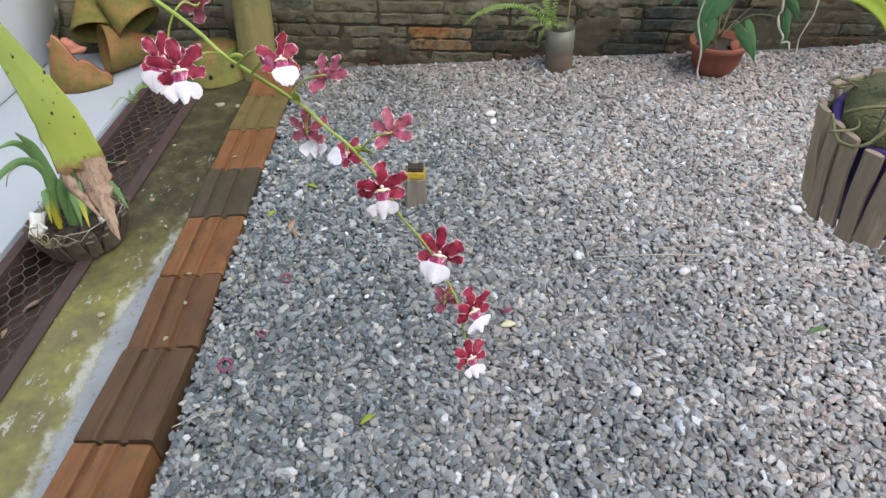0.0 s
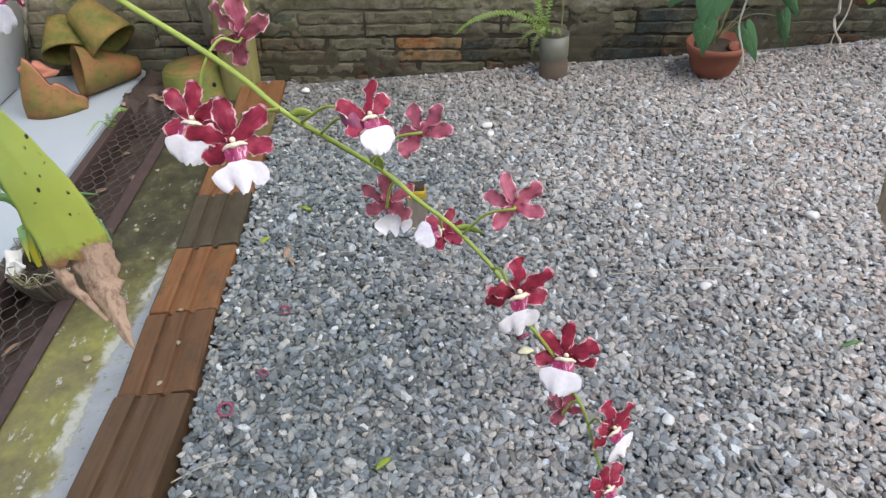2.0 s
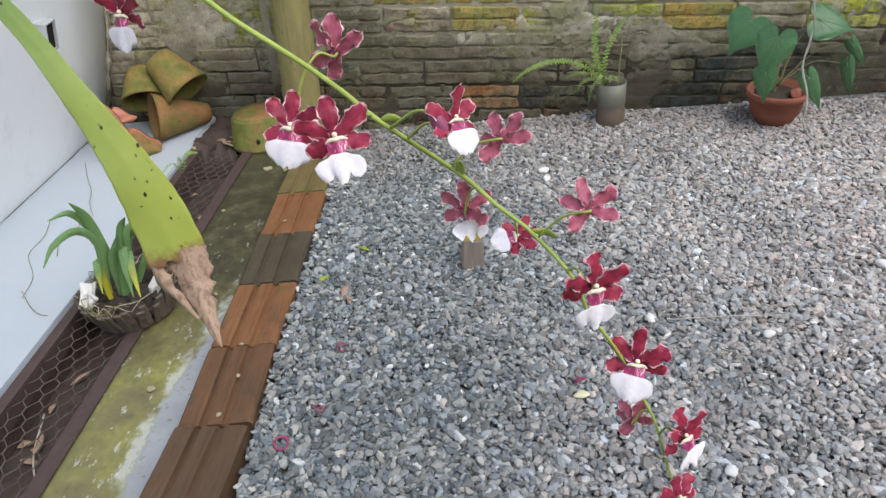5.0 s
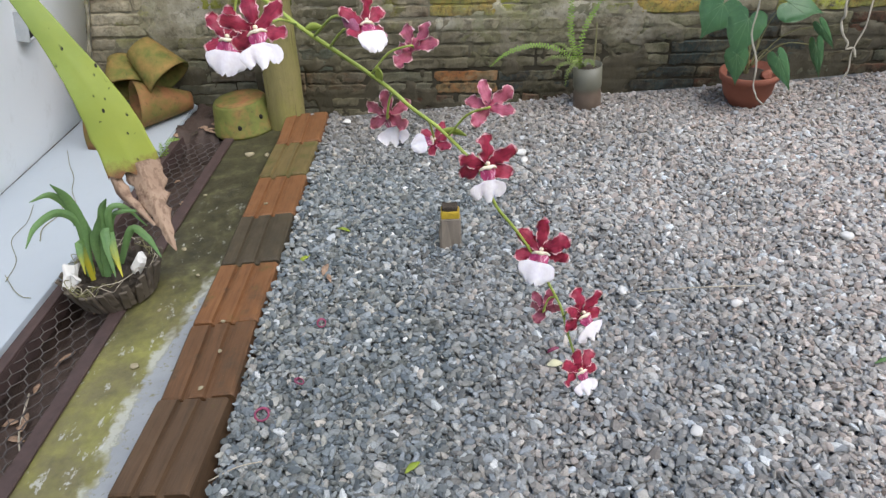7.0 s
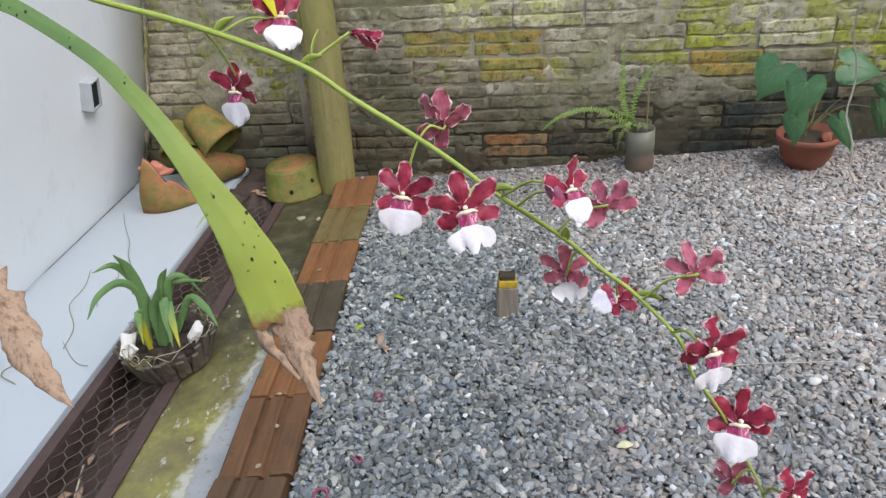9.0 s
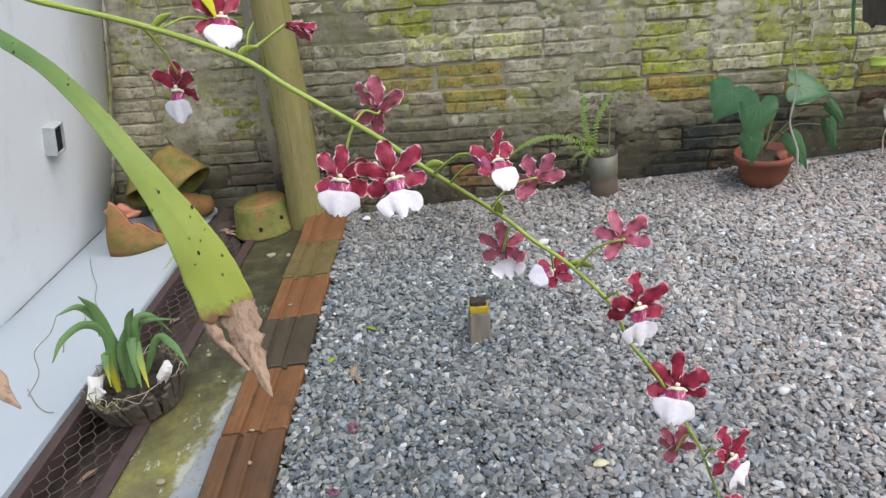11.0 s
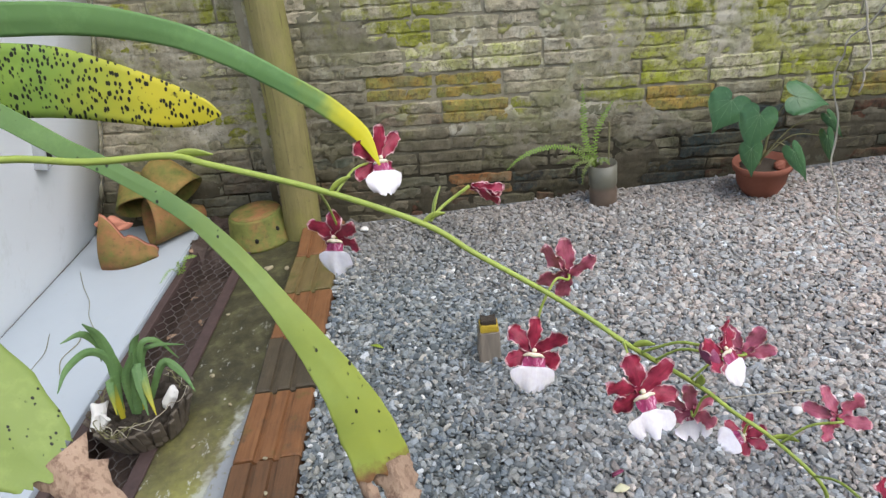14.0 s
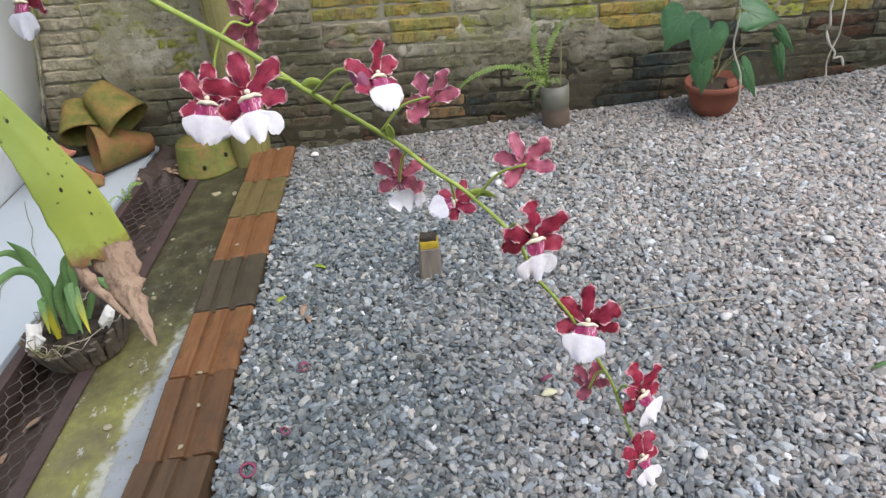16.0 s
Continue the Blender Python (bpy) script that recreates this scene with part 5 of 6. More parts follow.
# ---- slatted planter with an orchid, on the grate ----
def planter():
    c = Vector((-0.437, 0.455, 0.014))
    ob = tagged(thing("orchid_planter", Matrix.Translation(c)), "shallow basket of dark wood slats with a leafy orchid", "planter")
    n = 34
    slats = []
    for j in range(5):
        slat = box_bm(-0.0100, 0.0100, -0.004, 0.004, 0.0, 0.088, 0.002)
        bmesh.ops.subdivide_edges(slat, edges=[e for e in slat.edges if abs(e.verts[0].co.z - e.verts[1].co.z) > 0.05], cuts=4)
        rough_up(slat, 0.0035, 55, j * 2.7)
        slats.append(bm_mesh("slat", slat, M_SLAT))
    rng = random.Random(2)
    for i in range(n):
        a = 2 * math.pi * i / n
        part("slat", slats[i % 5], ob, pose(0, 0, 0, 0, 0, math.degrees(a)) @ pose(0, -0.096, 0, rng.uniform(14, 26), rng.uniform(-6, 6), rng.uniform(-8, 8)) @ Matrix.Diagonal((rng.uniform(0.8, 1.05), 1, rng.uniform(0.78, 1.04), 1)))
    part("liner", bm_mesh("liner", lathe([(0.085, 0.004), (0.093, 0.012), (0.108, 0.050), (0.100, 0.054), (0.05, 0.064), (0.002, 0.068)], 28, 0.06, 3), M_BARK, True), ob, None, "dark bark and fibre filling")
    for k in range(44):
        a, r = rng.uniform(0, 6.28), 0.098 * rng.random() ** 0.5
        bm = bmesh.new()
        bmesh.ops.create_icosphere(bm, subdivisions=1, radius=1.0)
        rough_up(bm, 0.5, 1.3, k * 1.0)
        s = rng.uniform(0.008, 0.017)
        part("bark_chip", bm_mesh("bark_chip", bm, M_BARK if k % 5 else M_SLAT), ob, pose(r * math.cos(a), r * math.sin(a), 0.060 + rng.uniform(0, 0.014), rng.uniform(0, 360), 0, rng.uniform(0, 360)) @ Matrix.Diagonal((s, s * 0.7, s * 0.6, 1)))
    for x, y, rz, t, w, h in ((-0.080, -0.048, 25, -28, 0.017, 0.034), (-0.058, -0.066, -20, -14, 0.010, 0.022), (0.085, -0.010, -30, -24, 0.013, 0.032)):
        bm = box_bm(-w, w, -0.006, 0.006, -h, h, 0.003)
        bmesh.ops.subdivide_edges(bm, edges=bm.edges[:], cuts=2, use_grid_fill=True)
        rough_up(bm, 0.013, 38, x * 50)
        part("tile_chip", bm_mesh("tile_chip", bm, M_WHITE), ob, pose(x, y, 0.086, t, 22, rz), "white broken tile piece")
    for k in range(22):
        a = rng.uniform(0, 6.28)
        p = [Vector((0.10 * math.cos(a), 0.10 * math.sin(a), 0.085))]
        for j in range(4):
            a += rng.uniform(0.08, 0.34) * (1 if k % 2 else -1)
            r = 0.112 + rng.uniform(-0.012, 0.016)
            p.append(Vector((r * math.cos(a), r * math.sin(a), 0.084 + rng.uniform(-0.022, 0.016))))
        part("root", bm_mesh("root", tube_bm(smooth_path(p, 4), rng.uniform(0.0007, 0.0013), 5), M_ROOT if k % 3 == 0 else M_STALK, True), ob, None, "thin dry root")
    blades = [
        ([(-0.462, 0.403, 0.10), (-0.449, 0.432, 0.232), (-0.471, 0.41, 0.29), (-0.497, 0.35, 0.292), (-0.501, 0.291, 0.27)], 0.016, M_LEAF_DARK),
        ([(-0.464, 0.406, 0.10), (-0.447, 0.434, 0.232), (-0.452, 0.435, 0.312), (-0.462, 0.416, 0.364)], 0.020, M_LEAF_DARK),
        ([(-0.460, 0.410, 0.10), (-0.453, 0.438, 0.246), (-0.476, 0.427, 0.328), (-0.510, 0.385, 0.338)], 0.015, M_LEAF_DROOP),
        ([(-0.425, 0.41, 0.09), (-0.409, 0.436, 0.192), (-0.389, 0.451, 0.264), (-0.364, 0.446, 0.297)], 0.018, M_LEAF_DARK),
        ([(-0.419, 0.425, 0.09), (-0.392, 0.444, 0.200), (-0.369, 0.393, 0.170), (-0.347, 0.349, 0.128)], 0.015, M_LEAF_DROOP),
        ([(-0.425, 0.420, 0.09), (-0.400, 0.440, 0.215), (-0.385, 0.400, 0.180), (-0.372, 0.360, 0.122)], 0.019, M_LEAF_DARK),
        ([(-0.416, 0.438, 0.10), (-0.388, 0.466, 0.221), (-0.349, 0.466, 0.247), (-0.278, 0.464, 0.239)], 0.010, M_LEAF_DARK),
        ([(-0.403, 0.451, 0.10), (-0.35, 0.47, 0.189), (-0.304, 0.448, 0.173), (-0.266, 0.408, 0.137)], 0.016, M_LEAF_DARK),
        ([(-0.435, 0.414, 0.09), (-0.426, 0.421, 0.187), (-0.402, 0.424, 0.233), (-0.382, 0.418, 0.268)], 0.015, M_LEAF_DARK),
        ([(-0.458, 0.400, 0.09), (-0.452, 0.405, 0.200), (-0.445, 0.380, 0.190), (-0.440, 0.355, 0.140)], 0.014, M_LEAF_DROOP),
    ]
    for a, lean, reach, mat in ((0.6, 0.15, 0.05, M_LEAF_DARK), (2.4, 0.14, 0.07, M_LEAF_DARK)):
        d = Vector((math.cos(a), math.sin(a), 0))
        root = c + Vector((0.02, -0.03, 0.085)) + d * 0.02
        blades.append(([root, root + d * reach * 0.5 + Vector((0, 0, lean)), root + d * reach * 1.3 + Vector((0, 0, lean * 1.05)), root + d * reach * 2.0 + Vector((0, 0, lean * 0.55))], 0.012, mat))
    for pts, half, mat in blades:
        part("leaf", blade("leaf", pts, [half * q for q in (0.42, 0.62, 0.60, 0.45, 0.06)] if len(pts) == 5 else [half * q for q in (0.42, 0.66, 0.56, 0.06)], mat, 0.3, 6), ob, Matrix.Translation(-c))


planter()

# ---- inverted pot beside the post ----
def cut_pot():
    ob = tagged(thing("upturned_pot", pose(-0.338, 1.482, 0.003, 0, 0, 20) @ Matrix.Diagonal((0.91, 0.91, 1.12, 1))), "upturned mossy clay pot with drain holes", "pot")
    prof = [(0.134, 0.0), (0.136, 0.010), (0.130, 0.014), (0.112, 0.096), (0.106, 0.104), (0.012, 0.100), (0.001, 0.099)]
    part("body", bm_mesh("body", lathe(prof, 40, 0.02), M_POT_MOSS, True), ob)
    part("foot_face", bm_mesh("foot_face", lathe([(0.100, 0.1025), (0.098, 0.1065), (0.05, 0.105), (0.001, 0.1045)], 36, 0.03), M_POT_CLAY, True), ob, None, "bare orange clay base")
    # near-black plugs paint the shade inside the drain holes
    for a, h in ((-84, 0.040), (-38, 0.058)):
        r = 0.134 - 0.022 * h / 0.104
        part("drain_hole", bm_mesh("drain_hole", lathe([(0.008, -0.012), (0.008, 0.002)], 14), M_DARK, True), ob, pose(0, 0, h, 0, 0, a - 20) @ pose(r - 0.0010, 0, 0, 0, 76, 0))


cut_pot()


# ---- clay pots and shards heaped in the corner ----
def cone_shell(length, r0, r1, arc=360.0, thick=0.008, material=None, jag=0.0, seed=0.0, segs=30):
    """A pot's wall, whole or broken: a tapered shell along +y with its wide end at the origin."""
    bm = bmesh.new()
    rows = 8
    full = arc >= 359
    grid = {}
    cols = segs if full else segs + 1
    for s in (0, 1):
        for i in range(rows + 1):
            t = i / rows
            for k in range(cols):
                a = math.radians(-arc / 2 + arc * k / segs)
                edge = jag * noise.noise(Vector((k * 0.45 + seed, s * 0.02, i * 0.1))) if i == 0 else 0.0
                r = r0 + (r1 - r0) * t - thick * s
                grid[s, i, k] = bm.verts.new((r * math.sin(a), length * t + edge, r * math.cos(a)))
    for s in (0, 1):
        for i in range(rows):
            for k in range(segs):
                q = [grid[s, i, k], grid[s, i, (k + 1) % cols], grid[s, i + 1, (k + 1) % cols], grid[s, i + 1, k]]
                bm.faces.new(q if s == 0 else q[::-1])
    for i in (0, rows):
        for k in range(segs):
            bm.faces.new((grid[0, i, k], grid[0, i, (k + 1) % cols], grid[1, i, (k + 1) % cols], grid[1, i, k]))
    if not full:
        for k in (0, segs):
            for i in range(rows):
                bm.faces.new((grid[0, i, k], grid[0, i + 1, k], grid[1, i + 1, k], grid[1, i, k]))
    return bm_mesh("clay_shell", bm, material, True)


def broken_shard(width, tall, thick):
    """A three-cornered piece of a pot's wall that stands on its edge, the break pink and knobbly."""
    bm = bmesh.new()
    nu, nv = 22, 8
    grid = {}
    for s in (0, 1):
        for i in range(nu + 1):
            u = i / nu
            top = tall * (1 - u) ** 0.85 * (1 - 0.25 * math.exp(-((u - 0.42) / 0.10) ** 2)) + 0.014 + 0.008 * noise.noise(Vector((u * 9, 0.5, 2.0)))
            for j in range(nv + 1):
                v = j / nv
                bulge = -0.055 * math.sin(math.pi * (0.15 + 0.8 * u)) - 0.02 * math.sin(math.pi * v)
                x = (u - 0.5) * width + 0.075 * v * (1 - u) + 0.02 * (1 - v) ** 3 * (1 - u)
                grid[s, i, j] = bm.verts.new((x, bulge + thick * s + 0.03 * v, v * top))
    breaks = []
    for s in (0, 1):
        for i in range(nu):
            for j in range(nv):
                q = [grid[s, i, j], grid[s, i + 1, j], grid[s, i + 1, j + 1], grid[s, i, j + 1]]
                bm.faces.new(q if s == 0 else q[::-1])
    for i in range(nu):
        breaks.append(bm.faces.new((grid[0, i, nv], grid[0, i + 1, nv], grid[1, i + 1, nv], grid[1, i, nv])))
        bm.faces.new((grid[0, i + 1, 0], grid[0, i, 0], grid[1, i, 0], grid[1, i + 1, 0]))
    for i in (0, nu):
        for j in range(nv):
            breaks.append(bm.faces.new((grid[0, i, j], grid[0, i, j + 1], grid[1, i, j + 1], grid[1, i, j])))
    for f in breaks:
        f.material_index = 1
    me = bm_mesh("shard", bm, M_POT_CLAY, True)
    me.materials.append(M_BREAK)
    return me


def lump(radius, seed):
    bm = bmesh.new()
    bmesh.ops.create_icosphere(bm, subdivisions=3, radius=radius)
    rough_up(bm, radius * 0.55, 1.1 / radius, seed)
    return bm


HEAP = "heaped clay pots"


def heaped_pot(mouth, way, length, r0, r1, material, label):
    """A pot whose mouth lies at one place and whose foot points along a way."""
    m = Matrix.Translation(mouth) @ Vector(way).to_track_quat("Y", "Z").to_matrix().to_4x4()
    ob = tagged(thing("clay_pot", m), label, "pot", HEAP)
    part("wall_shell", cone_shell(length, r0, r1, 360, 0.009, material), ob)
    part("foot", bm_mesh("foot", lathe([(r1 - 0.004, 0.0), (r1 - 0.004, 0.010), (0.012, 0.012), (0.012, 0.0)], 28), material, True), ob, pose(0, length, 0, 90, 0, 0))


heaped_pot((-0.768, 1.535, 0.114), (0.80, 0.56, -0.22), 0.215, 0.096, 0.036, M_POT_CLAY, "orange clay pot lying on its side, mouth open")
heaped_pot((-0.622, 1.588, 0.186), (-0.61, 0.31, 0.70), 0.165, 0.095, 0.058, M_POT_OCHRE, "green mossy clay pot tipped over against the wall")
heaped_pot((-0.800, 1.575, 0.165), (-0.20, 0.68, 0.70), 0.135, 0.088, 0.046, M_POT_OCHRE, "ochre clay pot tipped on its mouth against the wall")
tagged(thing("clay_pot_shard", pose(-0.835, 1.405, 0.022, 0, 0, 8), broken_shard(0.225, 0.195, 0.018)), "mossy orange clay pot shard with a pink broken edge", "shard", HEAP)
tagged(thing("clay_pot_shard", pose(-0.850, 1.430, 0.172, 30, 20, 30) @ Matrix.Diagonal((1.3, 0.6, 0.75, 1)), bm_mesh("shard", lump(0.042, 3.0), M_BREAK, True)), "pink freshly broken piece of clay pot", "shard", HEAP)


def silt_mound():
    """Leaf mould and grit heaped at the end of the grate."""
    bm = bmesh.new()
    nx, ny = 16, 22
    grid = []
    for j in range(ny + 1):
        row = []
        for i in range(nx + 1):
            u, v = i / nx, j / ny
            h = 0.020 * min(1.0, 6 * v) + 0.030 * noise.noise(Vector((u * 4, v * 5, 0))) + 0.012 * noise.noise(Vector((u * 13, v * 16, 3)))
            row.append(bm.verts.new((-0.63 + 0.19 * u + 0.02 * v, 1.41 + 0.31 * v, -0.10 * (v < 0.02) + h * (0 < i < nx) - 0.01)))
        grid.append(row)
    for a, b in zip(grid, grid[1:]):
        for i in range(nx):
            bm.faces.new((a[i], a[i + 1], b[i + 1], b[i]))
    return bm_mesh("silt_mound", bm, M_DRAIN, True)


tagged(thing("silt_mound", None, silt_mound()), "dark leaf mould heaped at the end of the drain grate", "soil", kind="stuff")


def mould_leaves():
    rng = random.Random(5)
    for i in range(10):
        p = Vector((rng.uniform(-0.62, -0.45), rng.uniform(1.42, 1.66), 0.022))
        a = rng.uniform(0, 6.28)
        d = Vector((math.cos(a), math.sin(a), rng.uniform(-0.2, 0.3))) * rng.uniform(0.012, 0.026)
        path = smooth_path([p - d, p + Vector((0, 0, 0.006)), p + d], 4)
        n = len(path) - 1
        me = bm_mesh("dead_leaf", blade_bm(path, [max(0.0004, 0.009 * math.sin(math.pi * (0.05 + 0.9 * k / n))) for k in range(n + 1)], (-math.sin(a), math.cos(a), 0.2), 0.4, 0, 0.0004, 4), M_DEADLEAF if i % 3 else M_BARK, True)
        tagged(thing("dead_leaf", None, me), "curled brown dead leaf on the leaf mould", "leaf", "leaf litter")


mould_leaves()


# square pipe stub on the house wall
def pipe_stub():
    ob = tagged(thing("pipe_stub", pose(-0.924, 1.280, 0.530, 0, 14, 6) @ Matrix.Scale(0.80, 4)), "square white pipe outlet set in the house wall", "pipe outlet")
    t = 0.008
    for nm, args in (("wall_piece", (-0.02, 0.062, -0.048, -0.048 + t, -0.062, 0.062)), ("wall_piece", (-0.02, 0.062, 0.048 - t, 0.048, -0.062, 0.062)), ("wall_piece", (-0.02, 0.062, -0.048 + t, 0.048 - t, 0.062 - t, 0.062)), ("wall_piece", (-0.02, 0.062, -0.048 + t, 0.048 - t, -0.062, -0.062 + t))):
        part(nm, bm_mesh(nm, box_bm(*args, 0.002), M_PIPE), ob)
    # solid block near the mouth, black in place of the hollow's shade
    part("hollow_shade", bm_mesh("hollow_shade", box_bm(-0.06, 0.052, -0.04, 0.04, -0.054, 0.054), M_DARK), ob, None, "near-black block standing in for the shade inside the pipe")


pipe_stub()


# ---- fern in a cut bottle ----
def frond_mesh(pts, leaflet, mat, broad=0.0026):
    """A fine frond: a thin rachis with many small leaflets, shrinking to the tip."""
    n0 = max(4, round(sum((Vector(b) - Vector(a)).length for a, b in zip(pts, pts[1:])) / (len(pts) - 1) / 0.0098))
    path = smooth_path(pts, n0)
    n = len(path)
    bm = tube_bm(path, [0.0011 * (1 - 0.8 * i / n) for i in range(n)], 5)
    for i in range(n0 // 3, n - 1):
        d = (path[i + 1] - path[i - 1]).normalized()
        side = d.cross(Vector((-0.15, -0.85, 0.50))).normalized()
        up = side.cross(d)
        ln = leaflet * min(1.0, 2.6 * (1.04 - i / n)) * (0.88 + 0.2 * math.sin(i * 2.3))
        for s in (-1, 1):
            base = path[i] + d * 0.0022 * s
            out = (side * s + d * (0.22 + 0.10 * math.sin(i * 1.7 + s)) - up * (0.10 + 0.15 * math.sin(i * 3.1 + s))).normalized()
            q = out.cross(up).normalized() * broad
            v = [bm.verts.new(p) for p in (base - q * 0.3, base + out * ln * 0.35 - q, base + out * ln * 0.75 - q * 0.85, base + out * ln, base + out * ln * 0.75 + q * 0.85, base + out * ln * 0.35 + q, base + q * 0.3)]
            bm.faces.new(v)
    return bm_mesh("frond", bm, mat)


def fern():
    c = Vector((0.962, 1.375, -0.01))
    ob = tagged(thing("fern_planter", Matrix.Translation(c)), "cut cloudy plastic bottle with soil and a green fern", "planter")
    prof = [(0.046, 0.0), (0.0505, 0.008), (0.0500, 0.070), (0.0465, 0.080), (0.0505, 0.092), (0.0515, 0.170), (0.0495, 0.170), (0.0485, 0.15), (0.001, 0.150)]
    part("bottle", bm_mesh("bottle", lathe(prof, 28, 0.02), M_BOTTLE, True), ob, None, "cloudy cut plastic bottle")
    part("soil", bm_mesh("soil", lathe([(0.048, 0.148), (0.03, 0.160), (0.001, 0.165)], 20, 0.2), M_BARK, True), ob, None, "dark soil")
    top = Vector((0.940, 1.372, 0.15))
    tall = [[(0.915, 1.375, 0.215), (0.905, 1.395, 0.285), (0.910, 1.415, 0.360), (0.912, 1.430, 0.445)], [(0.935, 1.375, 0.220), (0.955, 1.395, 0.285), (0.985, 1.410, 0.330), (1.018, 1.420, 0.372)], [(0.880, 1.365, 0.215), (0.805, 1.360, 0.250), (0.730, 1.350, 0.254), (0.665, 1.340, 0.236), (0.615, 1.335, 0.200)]]
    for pts, leaflet in zip(tall, (0.0145, 0.0125, 0.0110)):
        part("frond", frond_mesh([top, *[Vector(p) for p in pts]], leaflet, M_FERN), ob, Matrix.Translation(-c), "long bright green frond")
    low = [((0.89, 1.36, 0.195), (0.84, 1.36, 0.205), (0.795, 1.36, 0.185)), ((0.90, 1.35, 0.185), (0.86, 1.34, 0.180), (0.835, 1.335, 0.150)), ((0.91, 1.345, 0.175), (0.885, 1.330, 0.155), (0.875, 1.325, 0.105)), ((0.91, 1.38, 0.205), (0.875, 1.39, 0.235), (0.840, 1.395, 0.240)), ((0.93, 1.35, 0.190), (0.915, 1.335, 0.195), (0.90, 1.325, 0.180)), ((0.955, 1.36, 0.180), (0.97, 1.345, 0.180), (0.98, 1.335, 0.165)), ((0.93, 1.37, 0.200), (0.90, 1.36, 0.225), (0.87, 1.355, 0.222)), ((0.95, 1.355, 0.185), (0.95, 1.335, 0.190), (0.945, 1.320, 0.175))]
    for pts in low:
        part("frond", frond_mesh([top, *[Vector(p) for p in pts]], 0.0085, M_FERN_OLD, 0.0026), ob, Matrix.Translation(-c), "short olive frond")
    part("dead_stalk", bm_mesh("dead_stalk", tube_bm(smooth_path([(0.985, 1.385, 0.14), (0.992, 1.39, 0.24), (0.996, 1.40, 0.30)], 4), 0.003, 6), M_STALK), ob, Matrix.Translation(-c), "dry grey stalk")


fern()


# ---- anthurium in a terracotta bowl ----
def heart_mesh(length, width, cup=0.10, notch=0.26):
    """A heart leaf: stalk joint at the origin, lobes behind it, tip along -y."""
    bm = bmesh.new()
    rows, cols = 10, 16
    grid = {}
    for s in (0, 1):
        for k in range(cols + 1):
            u = 2 * k / cols - 1
            a = abs(u)
            ang = math.asin(min(1.0, a) ** (1 / 3))
            curve = [13 * math.cos(q) - 5 * math.cos(2 * q) - 2 * math.cos(3 * q) - math.cos(4 * q) for q in (ang, math.pi - ang)]
            hi, lo = [(c - 5) / 22 * length for c in curve]
            hi *= 0.75 if hi > 0 else 1.0
            for i in range(rows + 1):
                t = i / rows
                y = hi + (lo - hi) * t
                down = max(0.0, -y / length)
                z = -cup * length * a * a + 0.014 * length * math.sin(t * 8 + a * 5) * a - 0.20 * length * down * down + 0.05 * length * min(a, 0.25)
                grid[s, i, k] = bm.verts.new((u * width, y, z - 0.0006 * s))
    for s in (0, 1):
        for i in range(rows):
            for k in range(cols):
                q = [grid[s, i, k], grid[s, i + 1, k], grid[s, i + 1, k + 1], grid[s, i, k + 1]]
                bm.faces.new(q if s == 0 else q[::-1])
    bmesh.ops.remove_doubles(bm, verts=bm.verts, dist=1e-5)
    return bm_mesh("leaf", bm, M_HEART, True)


def heart_veins(length, width, cup=0.10):
    """Raised veins that fan out from the stalk's joint."""
    bm = bmesh.new()
    for deg, reach in ((0, 0.92), (28, 0.62), (-28, 0.62), (62, 0.46), (-62, 0.46), (115, 0.30), (-115, 0.30)):
        pts = []
        for i in range(7):
            r = reach * length * i / 6
            x, y = r * math.sin(math.radians(deg)) * width / (0.62 * length), -r * math.cos(math.radians(deg))
            a, down = abs(x) / width, max(0.0, -y / length)
            pts.append(Vector((x, y, -cup * length * a * a - 0.20 * length * down * down + 0.05 * length * min(a, 0.25) + 0.0006)))
        one = tube_bm(pts, [0.0007 * (1 - 0.11 * i) for i in range(7)], 5)
        me = bpy.data.meshes.new("vein")
        one.to_mesh(me)
        one.free()
        bm.from_mesh(me)
        bpy.data.meshes.remove(me)
    return bm_mesh("vein", bm, M_VEIN, True)


